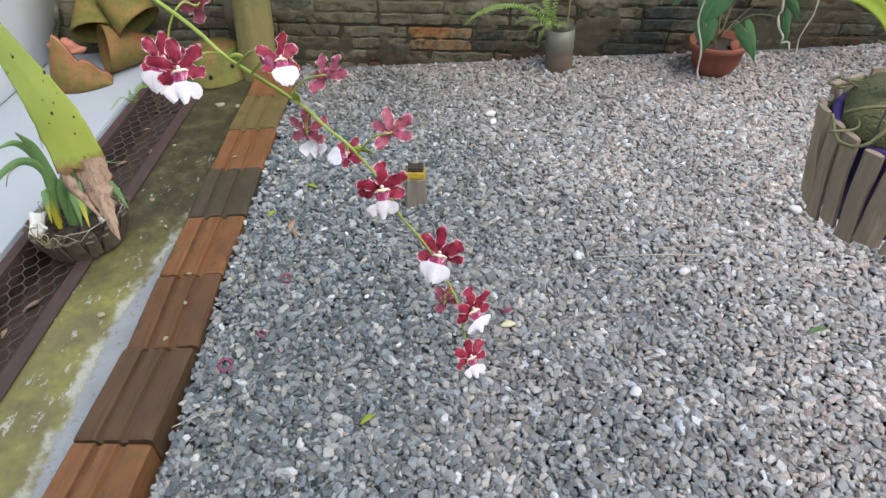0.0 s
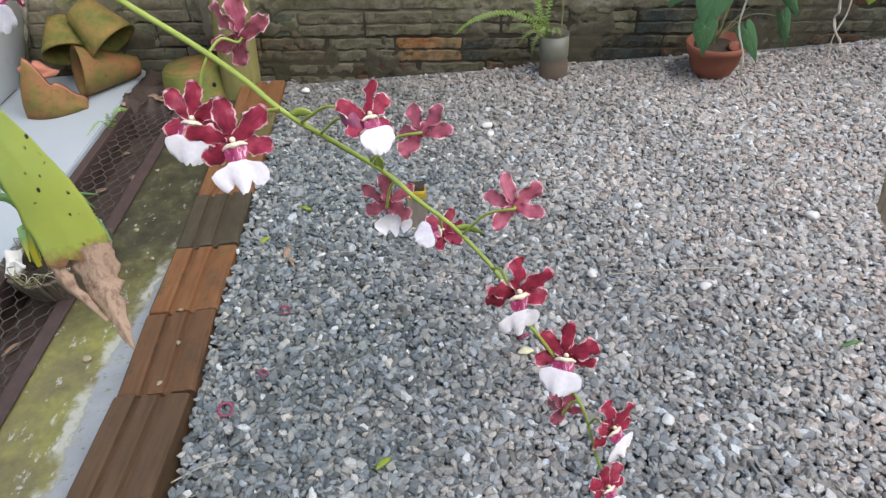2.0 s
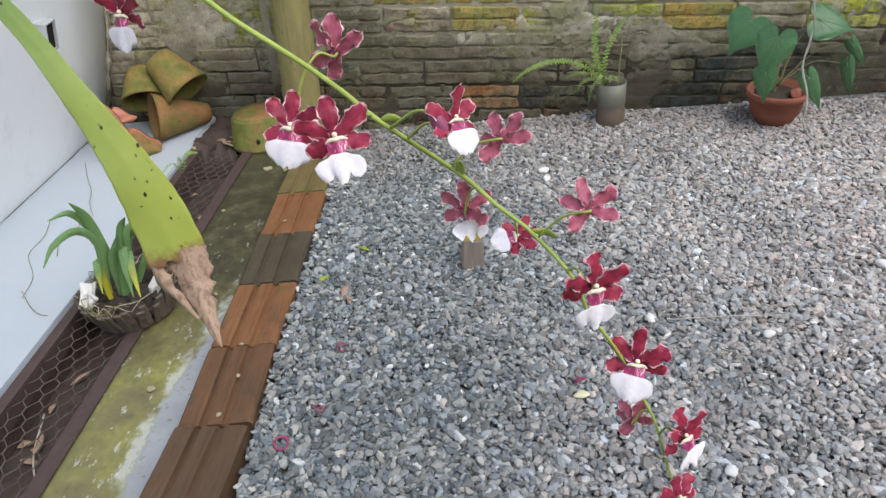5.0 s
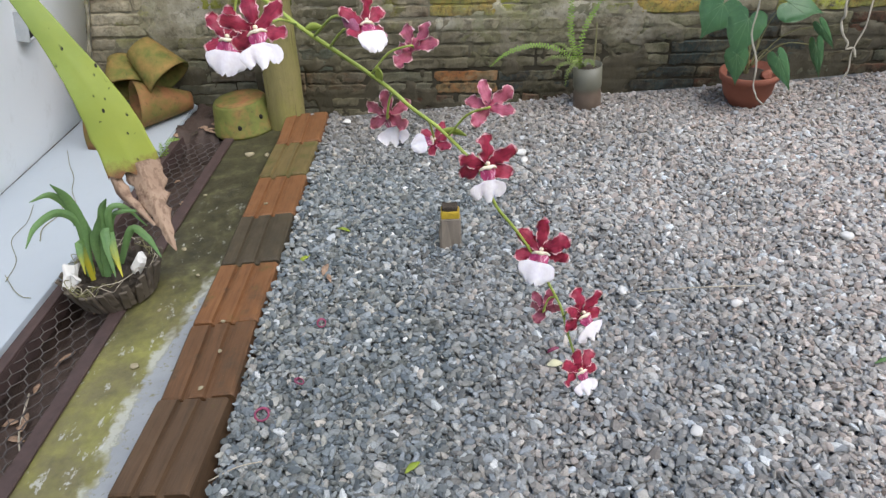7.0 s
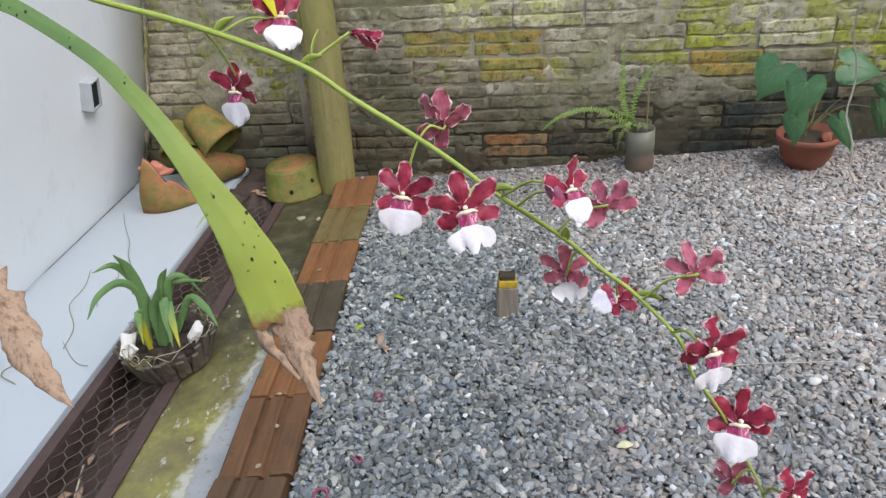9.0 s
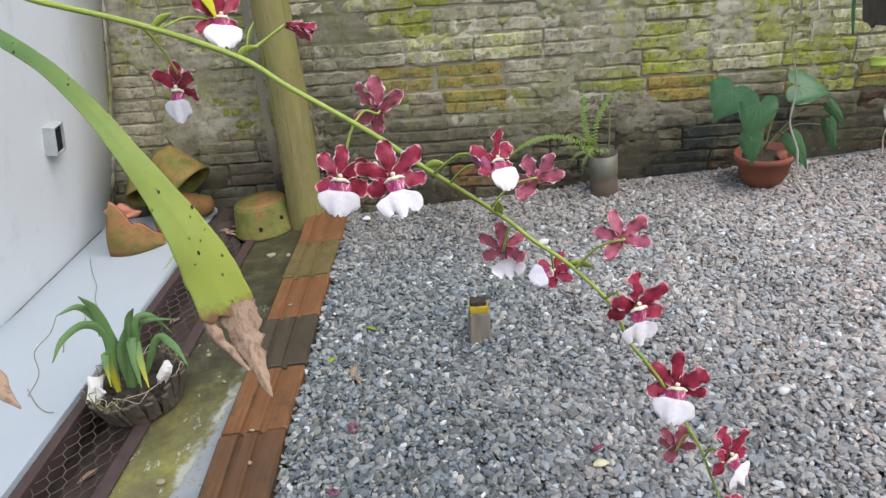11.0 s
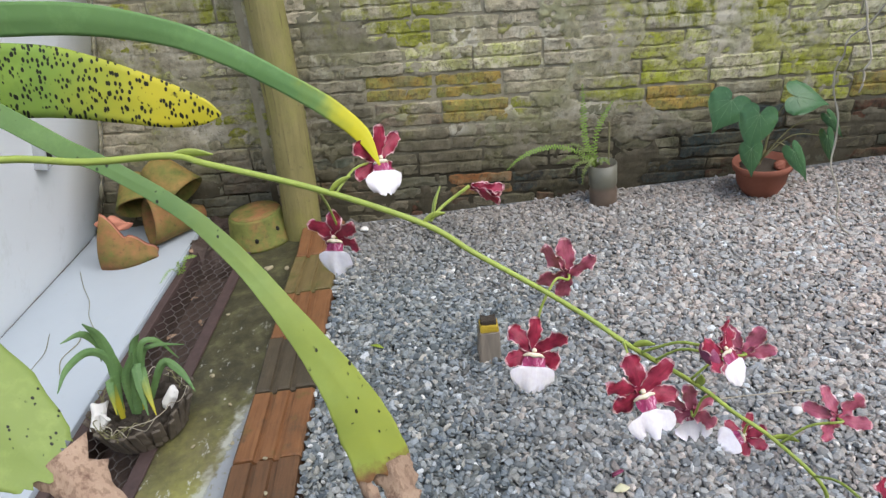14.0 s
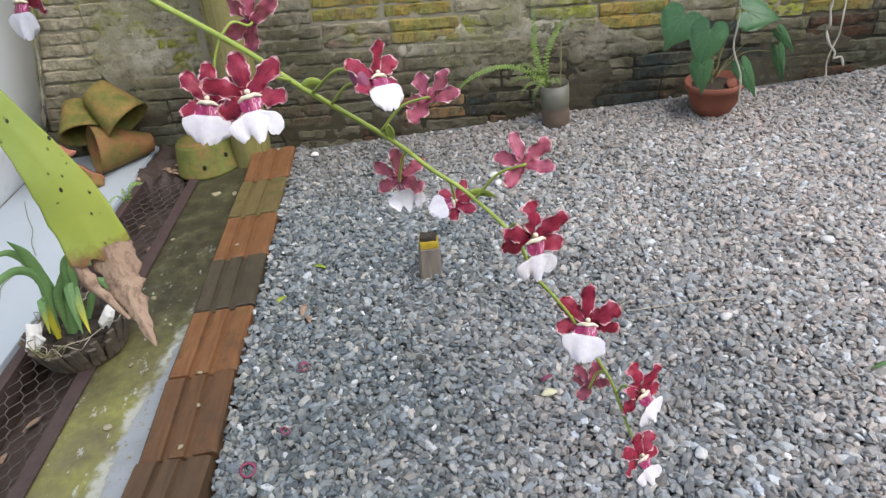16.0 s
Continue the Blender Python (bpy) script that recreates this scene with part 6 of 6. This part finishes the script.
def anthurium():
    c = Vector((1.506, 1.30, -0.010))
    ob = tagged(thing("potted_anthurium", Matrix.Translation(c)), "round terracotta bowl with a green heart-leaved anthurium", "potted plant")
    prof = [(0.050, 0.0), (0.057, 0.004), (0.080, 0.045), (0.090, 0.096), (0.098, 0.099), (0.101, 0.121), (0.094, 0.123), (0.088, 0.102), (0.001, 0.096)]
    part("bowl", bm_mesh("bowl", lathe(prof, 40, 0.012), M_TERRA, True), ob, None, "terracotta bowl with a thick rim")
    part("soil", bm_mesh("soil", lathe([(0.087, 0.098), (0.06, 0.106), (0.001, 0.112)], 24, 0.3), M_BARK, True), ob, None, "dark soil")
    bm = bmesh.new()
    bmesh.ops.create_icosphere(bm, subdivisions=2, radius=0.02)
    rough_up(bm, 0.008, 40)
    part("stone", bm_mesh("stone", bm, M_TERRA), ob, pose(0.038, -0.045, 0.117), "small reddish stone")
    crown = Vector((1.50, 1.30, 0.12))
    leaves = [
        # joint, length, half width, way of the tip, way the face looks
        ((1.376, 1.345, 0.335), 0.128, 0.074, (-0.58, -0.25, -0.75), (-0.30, -0.85, 0.42)),
        ((1.408, 1.201, 0.325), 0.138, 0.060, (-0.38, -0.3, -0.88), (-0.3, -0.88, 0.36)),
        ((1.572, 1.308, 0.330), 0.125, 0.066, (0.9, -0.20, -0.22), (-0.1, -0.70, 0.70)),
        ((1.378, 1.177, 0.221), 0.105, 0.038, (0.02, -0.2, -0.97), (-0.25, -0.92, 0.3)),
        ((1.640, 1.206, 0.215), 0.125, 0.022, (0.22, -0.1, -0.95), (-0.4, -0.85, 0.2)),
        ((1.668, 1.257, 0.26), 0.105, 0.02, (0.55, -0.15, -0.8), (-0.3, -0.8, 0.4)),
        ((1.478, 1.102, 0.226), 0.120, 0.03, (0.38, -0.3, -0.85), (-0.1, -0.9, 0.4)),
    ]
    for place, ln, wd, tip, face in leaves:
        p = Vector(place) + Vector((0.026, 0, 0))
        y_ax = -Vector(tip).normalized()
        x_ax = y_ax.cross(Vector(face)).normalized()
        turn = Matrix((x_ax, y_ax, x_ax.cross(y_ax))).transposed().to_4x4()
        leaf = part("leaf", heart_mesh(ln, wd), ob, Matrix.Translation(p - c) @ turn)
        part("vein", heart_veins(ln, wd), leaf, None, "pale green veins")
        mid = (crown + p) / 2 + Vector((0.01, 0.035, 0.03))
        part("stalk", bm_mesh("stalk", tube_bm(smooth_path([crown, mid, p], 6), 0.0021, 6), M_STALK, True), ob, Matrix.Translation(-c))
    for dx, dy, h in ((0, 0, 0.10), (0.018, 0.01, 0.13), (-0.012, 0.012, 0.09)):
        part("stub", bm_mesh("stub", tube_bm([Vector((0, 0, 0.10)), Vector((dx, dy, 0.14)), Vector((dx * 2, dy * 2, 0.12 + h))], 0.004, 6), M_STALK), ob, pose(-0.012, 0, 0), "dry brown leaf stub")


anthurium()


# ---- hanging baskets, their roots and the beam that carries them ----
beam = tagged(thing("hanging_beam", None, bm_mesh("beam", box_bm(-0.25, 1.6, -0.06, 0.0, 2.05, 2.12, 0.004), M_WOOD)), "weathered wooden beam that carries the hanging baskets", "beam")
part("cross_bar", bm_mesh("cross_bar", box_bm(-1.2, 4.15, -0.58, -0.52, 1.98, 2.05, 0.004), M_WOOD), beam)
part("cross_bar", bm_mesh("cross_bar", box_bm(0.10, 0.16, -2.6, 1.52, 2.12, 2.19, 0.004), M_WOOD), beam)


def split_slat(width, length, seed):
    """A piece of split wood: uneven edges, a rough face and a ragged top."""
    bm = bmesh.new()
    rows, cols, thick = 8, 4, 0.0062
    grid = {}
    for f in (0, 1):
        for i in range(rows + 1):
            for j in range(cols + 1):
                u, v = j / cols - 0.5, i / rows
                k = noise.noise_vector(Vector((u * 2.2 + seed * 5.1, v * 3.0, f * 0.3 + seed)))
                x = u * width * (1 - 0.10 * v) + k.x * 0.0028
                top = noise.noise(Vector((u * 4 + seed, 7.0, seed))) * 0.012 if i == rows else 0.0
                y = (-1 if f == 0 else 1) * thick / 2 * (1 - 1.3 * u * u) + k.y * 0.0030
                grid[f, i, j] = bm.verts.new((x, y, v * length + top))
    for i in range(rows):
        for j in range(cols):
            a = [(i, j), (i, j + 1), (i + 1, j + 1), (i + 1, j)]
            bm.faces.new([grid[(0, *q)] for q in a])
            bm.faces.new([grid[(1, *q)] for q in a[::-1]])
    ring = [(0, j) for j in range(cols)] + [(i, cols) for i in range(rows)] + [(rows, j) for j in range(cols, 0, -1)] + [(i, 0) for i in range(rows, 0, -1)]
    for a, b in zip(ring, ring[1:] + ring[:1]):
        bm.faces.new((grid[(0, *b)], grid[(0, *a)], grid[(1, *a)], grid[(1, *b)]))
    return bm


def slat_basket(place, top_r, low_r, height, n, material, feet, wire_to, label, seed, rim=None, roots=9):
    ob = tagged(thing("hanging_basket", Matrix.Translation(place)), label, "hanging basket", "hanging baskets")
    rng = random.Random(seed)
    ang = math.degrees(math.atan2(top_r - low_r, height))
    w = 1.0 * math.pi * (top_r + low_r) / n
    cuts = [bm_mesh("slat", split_slat(w, height / math.cos(math.radians(ang)), seed + q), material) for q in range(6)]
    for i in range(n):
        part("slat", cuts[rng.randrange(6)], ob, pose(0, 0, 0, 0, 0, 360 * i / n) @ pose(0, -low_r + rng.uniform(-0.003, 0.002), -height + rng.uniform(-0.006, 0.006), ang + rng.uniform(-2, 2), rng.uniform(-5, 5), rng.uniform(-8, 8)) @ Matrix.Diagonal((rng.uniform(0.72, 1.12), 1, rng.uniform(0.88, 1.0), 1)))
    part("inner_pot", bm_mesh("inner_pot", lathe([(low_r - 0.012, -height + 0.005), (top_r - 0.012, -0.022), (top_r - 0.007, -0.012), (top_r - 0.016, -0.012), (top_r - 0.02, -0.03), (0.002, -0.012)], 28), rim or M_BARK, True), ob, None, "plastic inner pot" if rim else "dark inner filling")
    moss = lathe([(top_r - 0.02, -0.016), (top_r - 0.015, -0.006), (top_r * 0.75, 0.012), (top_r * 0.4, 0.018), (0.002, 0.020)], 26, 0.25, seed)
    part("moss", bm_mesh("moss", moss, M_MOSS, True), ob, None, "dry moss and fibre")
    for a in feet:
        foot = Vector((0.9 * top_r * math.cos(a), 0.9 * top_r * math.sin(a), -0.01))
        part("wire", bm_mesh("wire", tube_bm([foot, Vector(wire_to) - Vector(place)], 0.0012, 5), M_WIRE), ob, None, "thin galvanised wire")
    for k in range(roots):
        a = rng.uniform(0, 6.28)
        p = [Vector((top_r * 0.7 * math.cos(a), top_r * 0.7 * math.sin(a), 0.010))]
        for j in range(3):
            p.append(p[-1] + Vector((rng.uniform(-0.028, 0.028), rng.uniform(-0.028, 0.028), rng.uniform(-0.006, 0.008))))
        part("root", bm_mesh("root", tube_bm(smooth_path(p, 4), 0.0013, 5), M_STALK, True), ob, None, "creeping root")
    return ob


near_basket = slat_basket(Vector((1.057, -0.412, 0.766)), 0.095, 0.087, 0.118, 25, M_SLAT_PALE, (1.2, 3.6, 5.6), (1.05, -0.53, 2.05), "hanging basket of split wood slats round a purple pot", 5, M_PURPLE, 12)
for pts, half in (([(-0.040, 0.000, 0.01), (-0.062, -0.005, 0.07), (-0.115, -0.022, 0.125), (-0.185, -0.042, 0.150), (-0.262, -0.055, 0.162)], 0.0078), ([(-0.038, 0.000, 0.01), (-0.055, -0.005, 0.10), (-0.105, -0.026, 0.165), (-0.175, -0.046, 0.172), (-0.228, -0.058, 0.146)], 0.0058), ([(-0.036, 0.006, 0.01), (-0.030, 0.015, 0.10), (-0.040, 0.025, 0.20), (-0.060, 0.030, 0.28)], 0.0090), ([(0.01, 0.01, 0.01), (0.05, 0.0, 0.14), (0.10, 0.0, 0.25)], 0.011)):
    path = smooth_path([Vector(p) for p in pts], 6)
    k = len(path) - 1
    part("leaf", bm_mesh("leaf", blade_bm(path, [half * (0.35 + 0.65 * math.sin(math.pi * min(0.95, 0.1 + 0.9 * i / k))) for i in range(k + 1)], (0.10, 0.35, 0.90), 0.22, 0, 0.0006, 6), M_LEAF_FRESH, True), near_basket, None, "bright green strap leaf")
for p, r in (([(-0.098, -0.015, 0.012), (-0.088, -0.024, 0.020), (-0.070, -0.030, 0.024), (-0.040, -0.035, 0.022)], 0.0020), ([(-0.030, -0.028, 0.024), (-0.062, -0.040, 0.014), (-0.088, -0.048, -0.006), (-0.104, -0.030, -0.010), (-0.100, 0.0, 0.002)], 0.0018), ([(-0.040, 0.0, 0.01), (-0.052, -0.005, 0.05), (-0.058, 0.010, 0.08)], 0.0016)):
    part("root", bm_mesh("root", tube_bm(smooth_path(p, 5), r, 6), M_STALK, True), near_basket, None, "greenish creeping root")

far_basket = slat_basket(Vector((1.088, -0.085, 0.973)), 0.095, 0.072, 0.115, 14, M_SLAT, (0.4, 2.5, 4.6), (1.05, -0.03, 2.05), "hanging basket of dark wood slats with trailing roots", 8)
trail = [
    ([(-0.075, 0.020, -0.010), (-0.125, 0.040, -0.065), (-0.135, 0.044, -0.112), (-0.142, 0.020, -0.197), (-0.147, -0.017, -0.288), (-0.137, -0.035, -0.312)], 0.0012),
    ([(-0.090, -0.015, -0.005), (-0.155, -0.030, 0.000), (-0.156, -0.049, -0.053), (-0.161, -0.054, -0.077), (-0.170, -0.058, -0.107)], 0.0012),
    ([(-0.045, -0.065, -0.035), (-0.059, -0.064, -0.092), (-0.070, -0.069, -0.135), (-0.074, -0.076, -0.163), (-0.078, -0.085, -0.192), (-0.076, -0.094, -0.214), (-0.066, -0.106, -0.226)], 0.0014),
    ([(0.060, 0.060, -0.020), (0.135, 0.240, -0.180), (0.125, 0.225, -0.285), (0.105, 0.205, -0.355), (0.085, 0.195, -0.420)], 0.0012),
]
wander = random.Random(17)
for p, r in trail:
    bent = [q + Vector((wander.uniform(-1, 1), wander.uniform(-1, 1), wander.uniform(-1, 1))) * 0.0035 for q in smooth_path(p, 3)]
    part("root", bm_mesh("root", tube_bm(smooth_path(bent, 3), [r * wander.uniform(0.8, 1.25) for _ in range(3 * len(bent) - 2)], 6), M_ROOT, True), far_basket, Matrix.Translation((-0.013, 0, -0.008)), "long pale aerial root")
for pts, half in (([(-0.035, -0.025, 0.000), (-0.100, -0.020, 0.020), (-0.114, -0.028, -0.061), (-0.116, -0.036, -0.115)], 0.011),):
    path = smooth_path([Vector(p) for p in pts], 6)
    k = len(path) - 1
    part("leaf", bm_mesh("leaf", blade_bm(path, [half * (0.3 + 0.7 * math.sin(math.pi * (0.15 + 0.82 * i / k))) for i in range(k + 1)], (0.3, 0.5, 0.8), 0.25, 0, 0.0006, 6), M_HEART, True), far_basket, None, "drooping green leaf")

orchid_basket = slat_basket(Vector((0.02, -0.66, 0.915)), 0.08, 0.066, 0.11, 14, M_SLAT, (0.4, 2.5, 4.6), (0.10, -0.55, 1.98), "hanging basket of wood slats under the flowering orchid", 12, None, 0)


# ---- fallen flowers, petals and strays on the gravel ----
def curl(place, r, rot, label="curled pink fallen flower on the gravel"):
    pts = [Vector((r * (1 - 0.10 * i / 6) * math.cos(i * 0.62), r * (1 - 0.1 * i / 6) * math.sin(i * 0.62), 0.0016 * i / 4)) for i in range(15)]
    ob = thing("fallen_flower", Matrix.Translation(place) @ pose(0, 0, 0.016, *rot), bm_mesh("fallen_flower", tube_bm(pts, [r * 0.20 * (1 - 0.5 * i / 15) for i in range(15)], 7), M_PINK, True))
    tagged(ob, label, "flower", "fallen flowers")


curl((0.059, -0.032, 0.002), 0.016, (20, 0, 30))
curl((0.121, 0.056, 0.002), 0.011, (35, 10, 100))
curl((0.142, 0.247, 0.002), 0.011, (60, 0, 20))
curl((0.674, 0.095, 0.002), 0.013, (50, 0, 200))


def fallen(name, place, ln, half, turn, mat, label, lift=0.006):
    d = Vector((math.cos(turn), math.sin(turn), 0.0))
    c = Vector(place) + Vector((0, 0, 0.014))
    path = smooth_path([c - d * ln, c + Vector((0, 0, lift)), c + d * ln], 5)
    k = len(path) - 1
    me = bm_mesh(name, blade_bm(path, [max(0.0005, half * math.sin(math.pi * (0.06 + 0.88 * i / k))) for i in range(k + 1)], (-d.y, d.x, 0.15), 0.25, 0, 0.0004, 4), mat, True)
    tagged(thing(name, None, me), label, name.replace("_", " "))


fallen("fallen_petal", (0.672, 0.058, 0.0), 0.017, 0.010, 0.1, M_STRAW, "pale yellow fallen petal on the gravel")
fallen("fallen_leaf", (0.146, 0.659, 0.0), 0.022, 0.008, 2.6, M_LEAF_TIP, "small yellowing leaf on the gravel")
fallen("fallen_leaf", (0.052, 0.526, 0.0), 0.022, 0.008, 0.9, M_LEAF_TIP, "small yellow-green leaf on the gravel")
fallen("fallen_leaf", (0.119, 0.470, 0.0), 0.026, 0.009, 1.45, M_DEADLEAF, "small brown leaf on the gravel")
fallen("fallen_leaf", (0.135, 0.430, 0.0), 0.020, 0.006, 1.9, M_DEADLEAF, "small brown leaf on the gravel")
fallen("fallen_leaf", (0.377, -0.184, 0.0), 0.018, 0.007, 0.7, M_LEAF_TIP, "small yellowing leaf on the gravel")
fallen("fallen_leaf", (1.325, 0.0, 0.0), 0.026, 0.005, 0.2, M_LEAF_DARK, "thin green blade on the gravel")


def pebble(place, size, label, group, seed, mat=None):
    bm = bmesh.new()
    bmesh.ops.create_icosphere(bm, subdivisions=2, radius=1.0)
    rough_up(bm, 0.45, 0.9, seed * 3.1)
    tagged(thing("pebble", Matrix.Translation(place) @ pose(0, 0, 0, 0, 0, seed * 70) @ Matrix.Diagonal((size, size * 0.75, size * 0.5, 1)), bm_mesh("pebble", bm, mat or M_WHITE, True)), label, "pebble", group)


for i, (x, y, s) in enumerate(((0.690, 1.037, 0.019), (0.694, 0.982, 0.015), (1.447, 0.427, 0.017), (1.101, 0.208, 0.014), (0.861, 0.282, 0.016), (0.068, 1.412, 0.017), (0.909, -0.144, 0.015))):
    pebble((x, y, 0.014), s, "white stone among the grey gravel", "white stones", i)
for i, (x, y) in enumerate(((-0.086, 0.237), (-0.077, 0.022), (-0.065, 0.134), (-0.099, 0.778), (-0.174, 0.300))):
    pebble((x, y, 0.055), 0.0062, "small pale pebble on the brick edging", "pebbles on the bricks", i + 10, M_GRIT)
for i, (x, y, s) in enumerate(((-0.322, 0.637, 0.008), (-0.267, 1.222, 0.016), (-0.197, 1.205, 0.012), (-0.290, 0.157, 0.012), (-0.30, 0.36, 0.007), (-0.24, 0.50, 0.007), (-0.35, 0.95, 0.007))):
    pebble((x, y, 0.008), s, "pale pebble on the mossy concrete", "pebbles on the concrete", i + 20, M_GRIT)

# fine dry roots on the ledge and in the corner of the wall
rng = random.Random(31)
tangle = tagged(thing("root_tangle", pose(-0.98, 0.42, 0.026)), "tangle of thin dry roots against the house wall", "roots")
for k in range(9):
    p = [Vector((rng.uniform(-0.03, 0.03), rng.uniform(-0.05, 0.05), 0.0))]
    for j in range(5):
        p.append(p[-1] + Vector((rng.uniform(-0.02, 0.02), rng.uniform(-0.05, 0.05), rng.uniform(0.0, 0.035))))
    part("root", bm_mesh("root", tube_bm(smooth_path(p, 4), 0.0012, 5), M_STALK, True), tangle)
stick("dry_root", [(-0.95, 0.62, 0.026), (-0.90, 0.58, 0.027), (-0.88, 0.50, 0.026), (-0.92, 0.43, 0.027), (-0.85, 0.38, 0.026)], 0.0013, M_STALK, "thin dry root on the painted ledge", "root")
stick("dry_root", [(-0.83, 0.95, 0.026), (-0.80, 0.88, 0.027), (-0.82, 0.80, 0.026), (-0.79, 0.72, 0.027)], 0.0013, M_STALK, "thin dry root on the painted ledge", "root")
for pts in ([(-1.004, 1.367, 0.026), (-0.937, 1.24, 0.026), (-0.871, 1.131, 0.026), (-0.835, 1.038, 0.026), (-0.781, 0.948, 0.026)], [(-0.929, 0.953, 0.026), (-0.895, 0.845, 0.026), (-0.892, 0.743, 0.026), (-0.813, 0.621, 0.026), (-0.791, 0.52, 0.026)], [(-0.81, 0.553, 0.026), (-0.743, 0.477, 0.026), (-0.702, 0.443, 0.026), (-0.673, 0.434, 0.026)]):
    stick("dry_root", pts, 0.0010, M_STALK, "thin wiry root trailing over the painted ledge", "root")
stick("dry_twig", [(0.90, 0.27, 0.018), (1.02, 0.265, 0.022), (1.16, 0.26, 0.018)], 0.0016, M_ROOT, "thin pale twig on the gravel", "twig")
stick("dry_twig", [(-0.01, -0.19, 0.020), (0.04, -0.165, 0.024), (0.085, -0.15, 0.018)], 0.0014, M_ROOT, "thin pale twig on the gravel", "twig")
# small fern that grows through the grate
weed = tagged(thing("fern_seedling", pose(0, 0, 0)), "small green fern growing beside the grate", "fern")
for a, b in (((-0.585, 1.25, 0.07), (-0.555, 1.17, 0.06)), ((-0.60, 1.22, 0.06), (-0.62, 1.14, 0.05)), ((-0.57, 1.28, 0.06), (-0.53, 1.30, 0.06))):
    part("frond", frond_mesh([Vector((-0.595, 1.27, -0.02)), Vector(a), Vector(b)], 0.010, M_FERN), weed)


# ---- the bricks of the wall, one by one ----
def wall_brick_mesh(seed, length=0.238, height=0.0885, depth=0.06):
    """A worn hollow block with a groove along its middle, its rough face towards -y; origin at its centre."""
    bm = bmesh.new()
    nx = 22
    rows = [(-0.5, 0.0050), (-0.45, 0.0), (-0.25, -0.0005), (-0.07, 0.0), (-0.03, 0.0050), (0.03, 0.0050), (0.07, 0.0), (0.25, -0.0005), (0.45, 0.0), (0.5, 0.0050)]
    face = []
    for zf, inset in rows:
        row = []
        for i in range(nx + 1):
            u = i / nx - 0.5
            edge = max(0.0, abs(u) * 2 - 0.94) / 0.06
            v = Vector((u * length, inset + 0.003 * edge, zf * height))
            k = noise.noise_vector(Vector((u * 6 + seed * 7.3, zf * 3.2, seed)))
            chip = max(0.0, noise.noise(Vector((u * 13 + seed * 3.1, zf * 7, 4.0 + seed))) - 0.35) * 0.012
            ragged = noise.noise(Vector((u * 26 + seed * 2.7, zf * 9, 9.0 + seed)))
            v += Vector((k.x * 0.005 * (abs(u) > 0.45), k.y * 0.0050 + chip + 0.0015 * ragged, k.z * 0.005 + 0.0030 * ragged))
            row.append(bm.verts.new(v))
        face.append(row)
    for j in range(len(rows) - 1):
        for i in range(nx):
            bm.faces.new((face[j][i], face[j][i + 1], face[j + 1][i + 1], face[j + 1][i]))
    rim = face[0] + [r[-1] for r in face[1:]] + face[-1][-2::-1] + [r[0] for r in face[-2:0:-1]]
    back = [bm.verts.new((v.co.x, depth, v.co.z)) for v in rim]
    for k in range(len(rim)):
        bm.faces.new((rim[(k + 1) % len(rim)], rim[k], back[k], back[(k + 1) % len(rim)]))
    return bm_mesh("brick", bm, M_WALL)


WALL_BRICKS = [wall_brick_mesh(i) for i in range(9)]
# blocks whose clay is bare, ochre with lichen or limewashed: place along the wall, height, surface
# blue-black blocks stand low, by the fern and behind the anthurium
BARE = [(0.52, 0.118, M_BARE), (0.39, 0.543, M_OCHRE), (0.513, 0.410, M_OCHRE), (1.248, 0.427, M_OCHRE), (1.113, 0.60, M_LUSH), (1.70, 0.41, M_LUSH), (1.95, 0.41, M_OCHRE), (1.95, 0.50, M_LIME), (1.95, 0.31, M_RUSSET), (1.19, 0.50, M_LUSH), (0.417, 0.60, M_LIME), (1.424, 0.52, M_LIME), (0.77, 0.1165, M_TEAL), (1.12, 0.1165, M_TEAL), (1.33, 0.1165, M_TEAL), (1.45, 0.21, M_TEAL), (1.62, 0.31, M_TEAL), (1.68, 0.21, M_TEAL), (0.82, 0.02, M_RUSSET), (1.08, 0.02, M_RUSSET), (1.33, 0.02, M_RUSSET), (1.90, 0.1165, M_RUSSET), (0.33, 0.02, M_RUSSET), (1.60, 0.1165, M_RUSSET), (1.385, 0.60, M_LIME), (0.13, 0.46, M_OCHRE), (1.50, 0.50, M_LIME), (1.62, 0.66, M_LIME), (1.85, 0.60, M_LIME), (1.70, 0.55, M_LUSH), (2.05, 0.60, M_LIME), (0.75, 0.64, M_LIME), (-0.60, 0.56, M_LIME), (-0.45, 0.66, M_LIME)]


def lay_bricks():
    rng = random.Random(21)
    for x0, x1, y in ((-0.262, 2.30, 0.0), (-1.10, -0.30, 0.16)):
        for row in range(-1, 12):
            z = 0.1165 + 0.0968 * row
            x = 0.52 + {0: 0.0, 3: -0.005, 5: -0.13}.get(row, 0.123 * (row % 2) + rng.uniform(-0.05, 0.05)) + (0.0 if y == 0 else 0.06)
            k0 = math.ceil((x0 - x) / 0.246) - 1
            for k in range(k0, k0 + 16):
                cx = x + 0.246 * k
                lo, hi = max(cx - 0.119, x0), min(cx + 0.119, x1)
                if hi - lo < 0.05:
                    continue
                m = pose((lo + hi) / 2, y + rng.uniform(-0.0035, 0.0035), z + rng.uniform(-0.002, 0.002), rng.uniform(-1, 1), rng.uniform(-0.7, 0.7), rng.uniform(-0.8, 0.8)) @ Matrix.Diagonal(((hi - lo) / 0.238, 1, rng.uniform(0.95, 1.04), 1))
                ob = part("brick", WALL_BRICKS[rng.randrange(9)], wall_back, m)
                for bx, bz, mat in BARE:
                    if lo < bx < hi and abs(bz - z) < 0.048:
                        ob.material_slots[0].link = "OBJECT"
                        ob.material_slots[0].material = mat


lay_bricks()
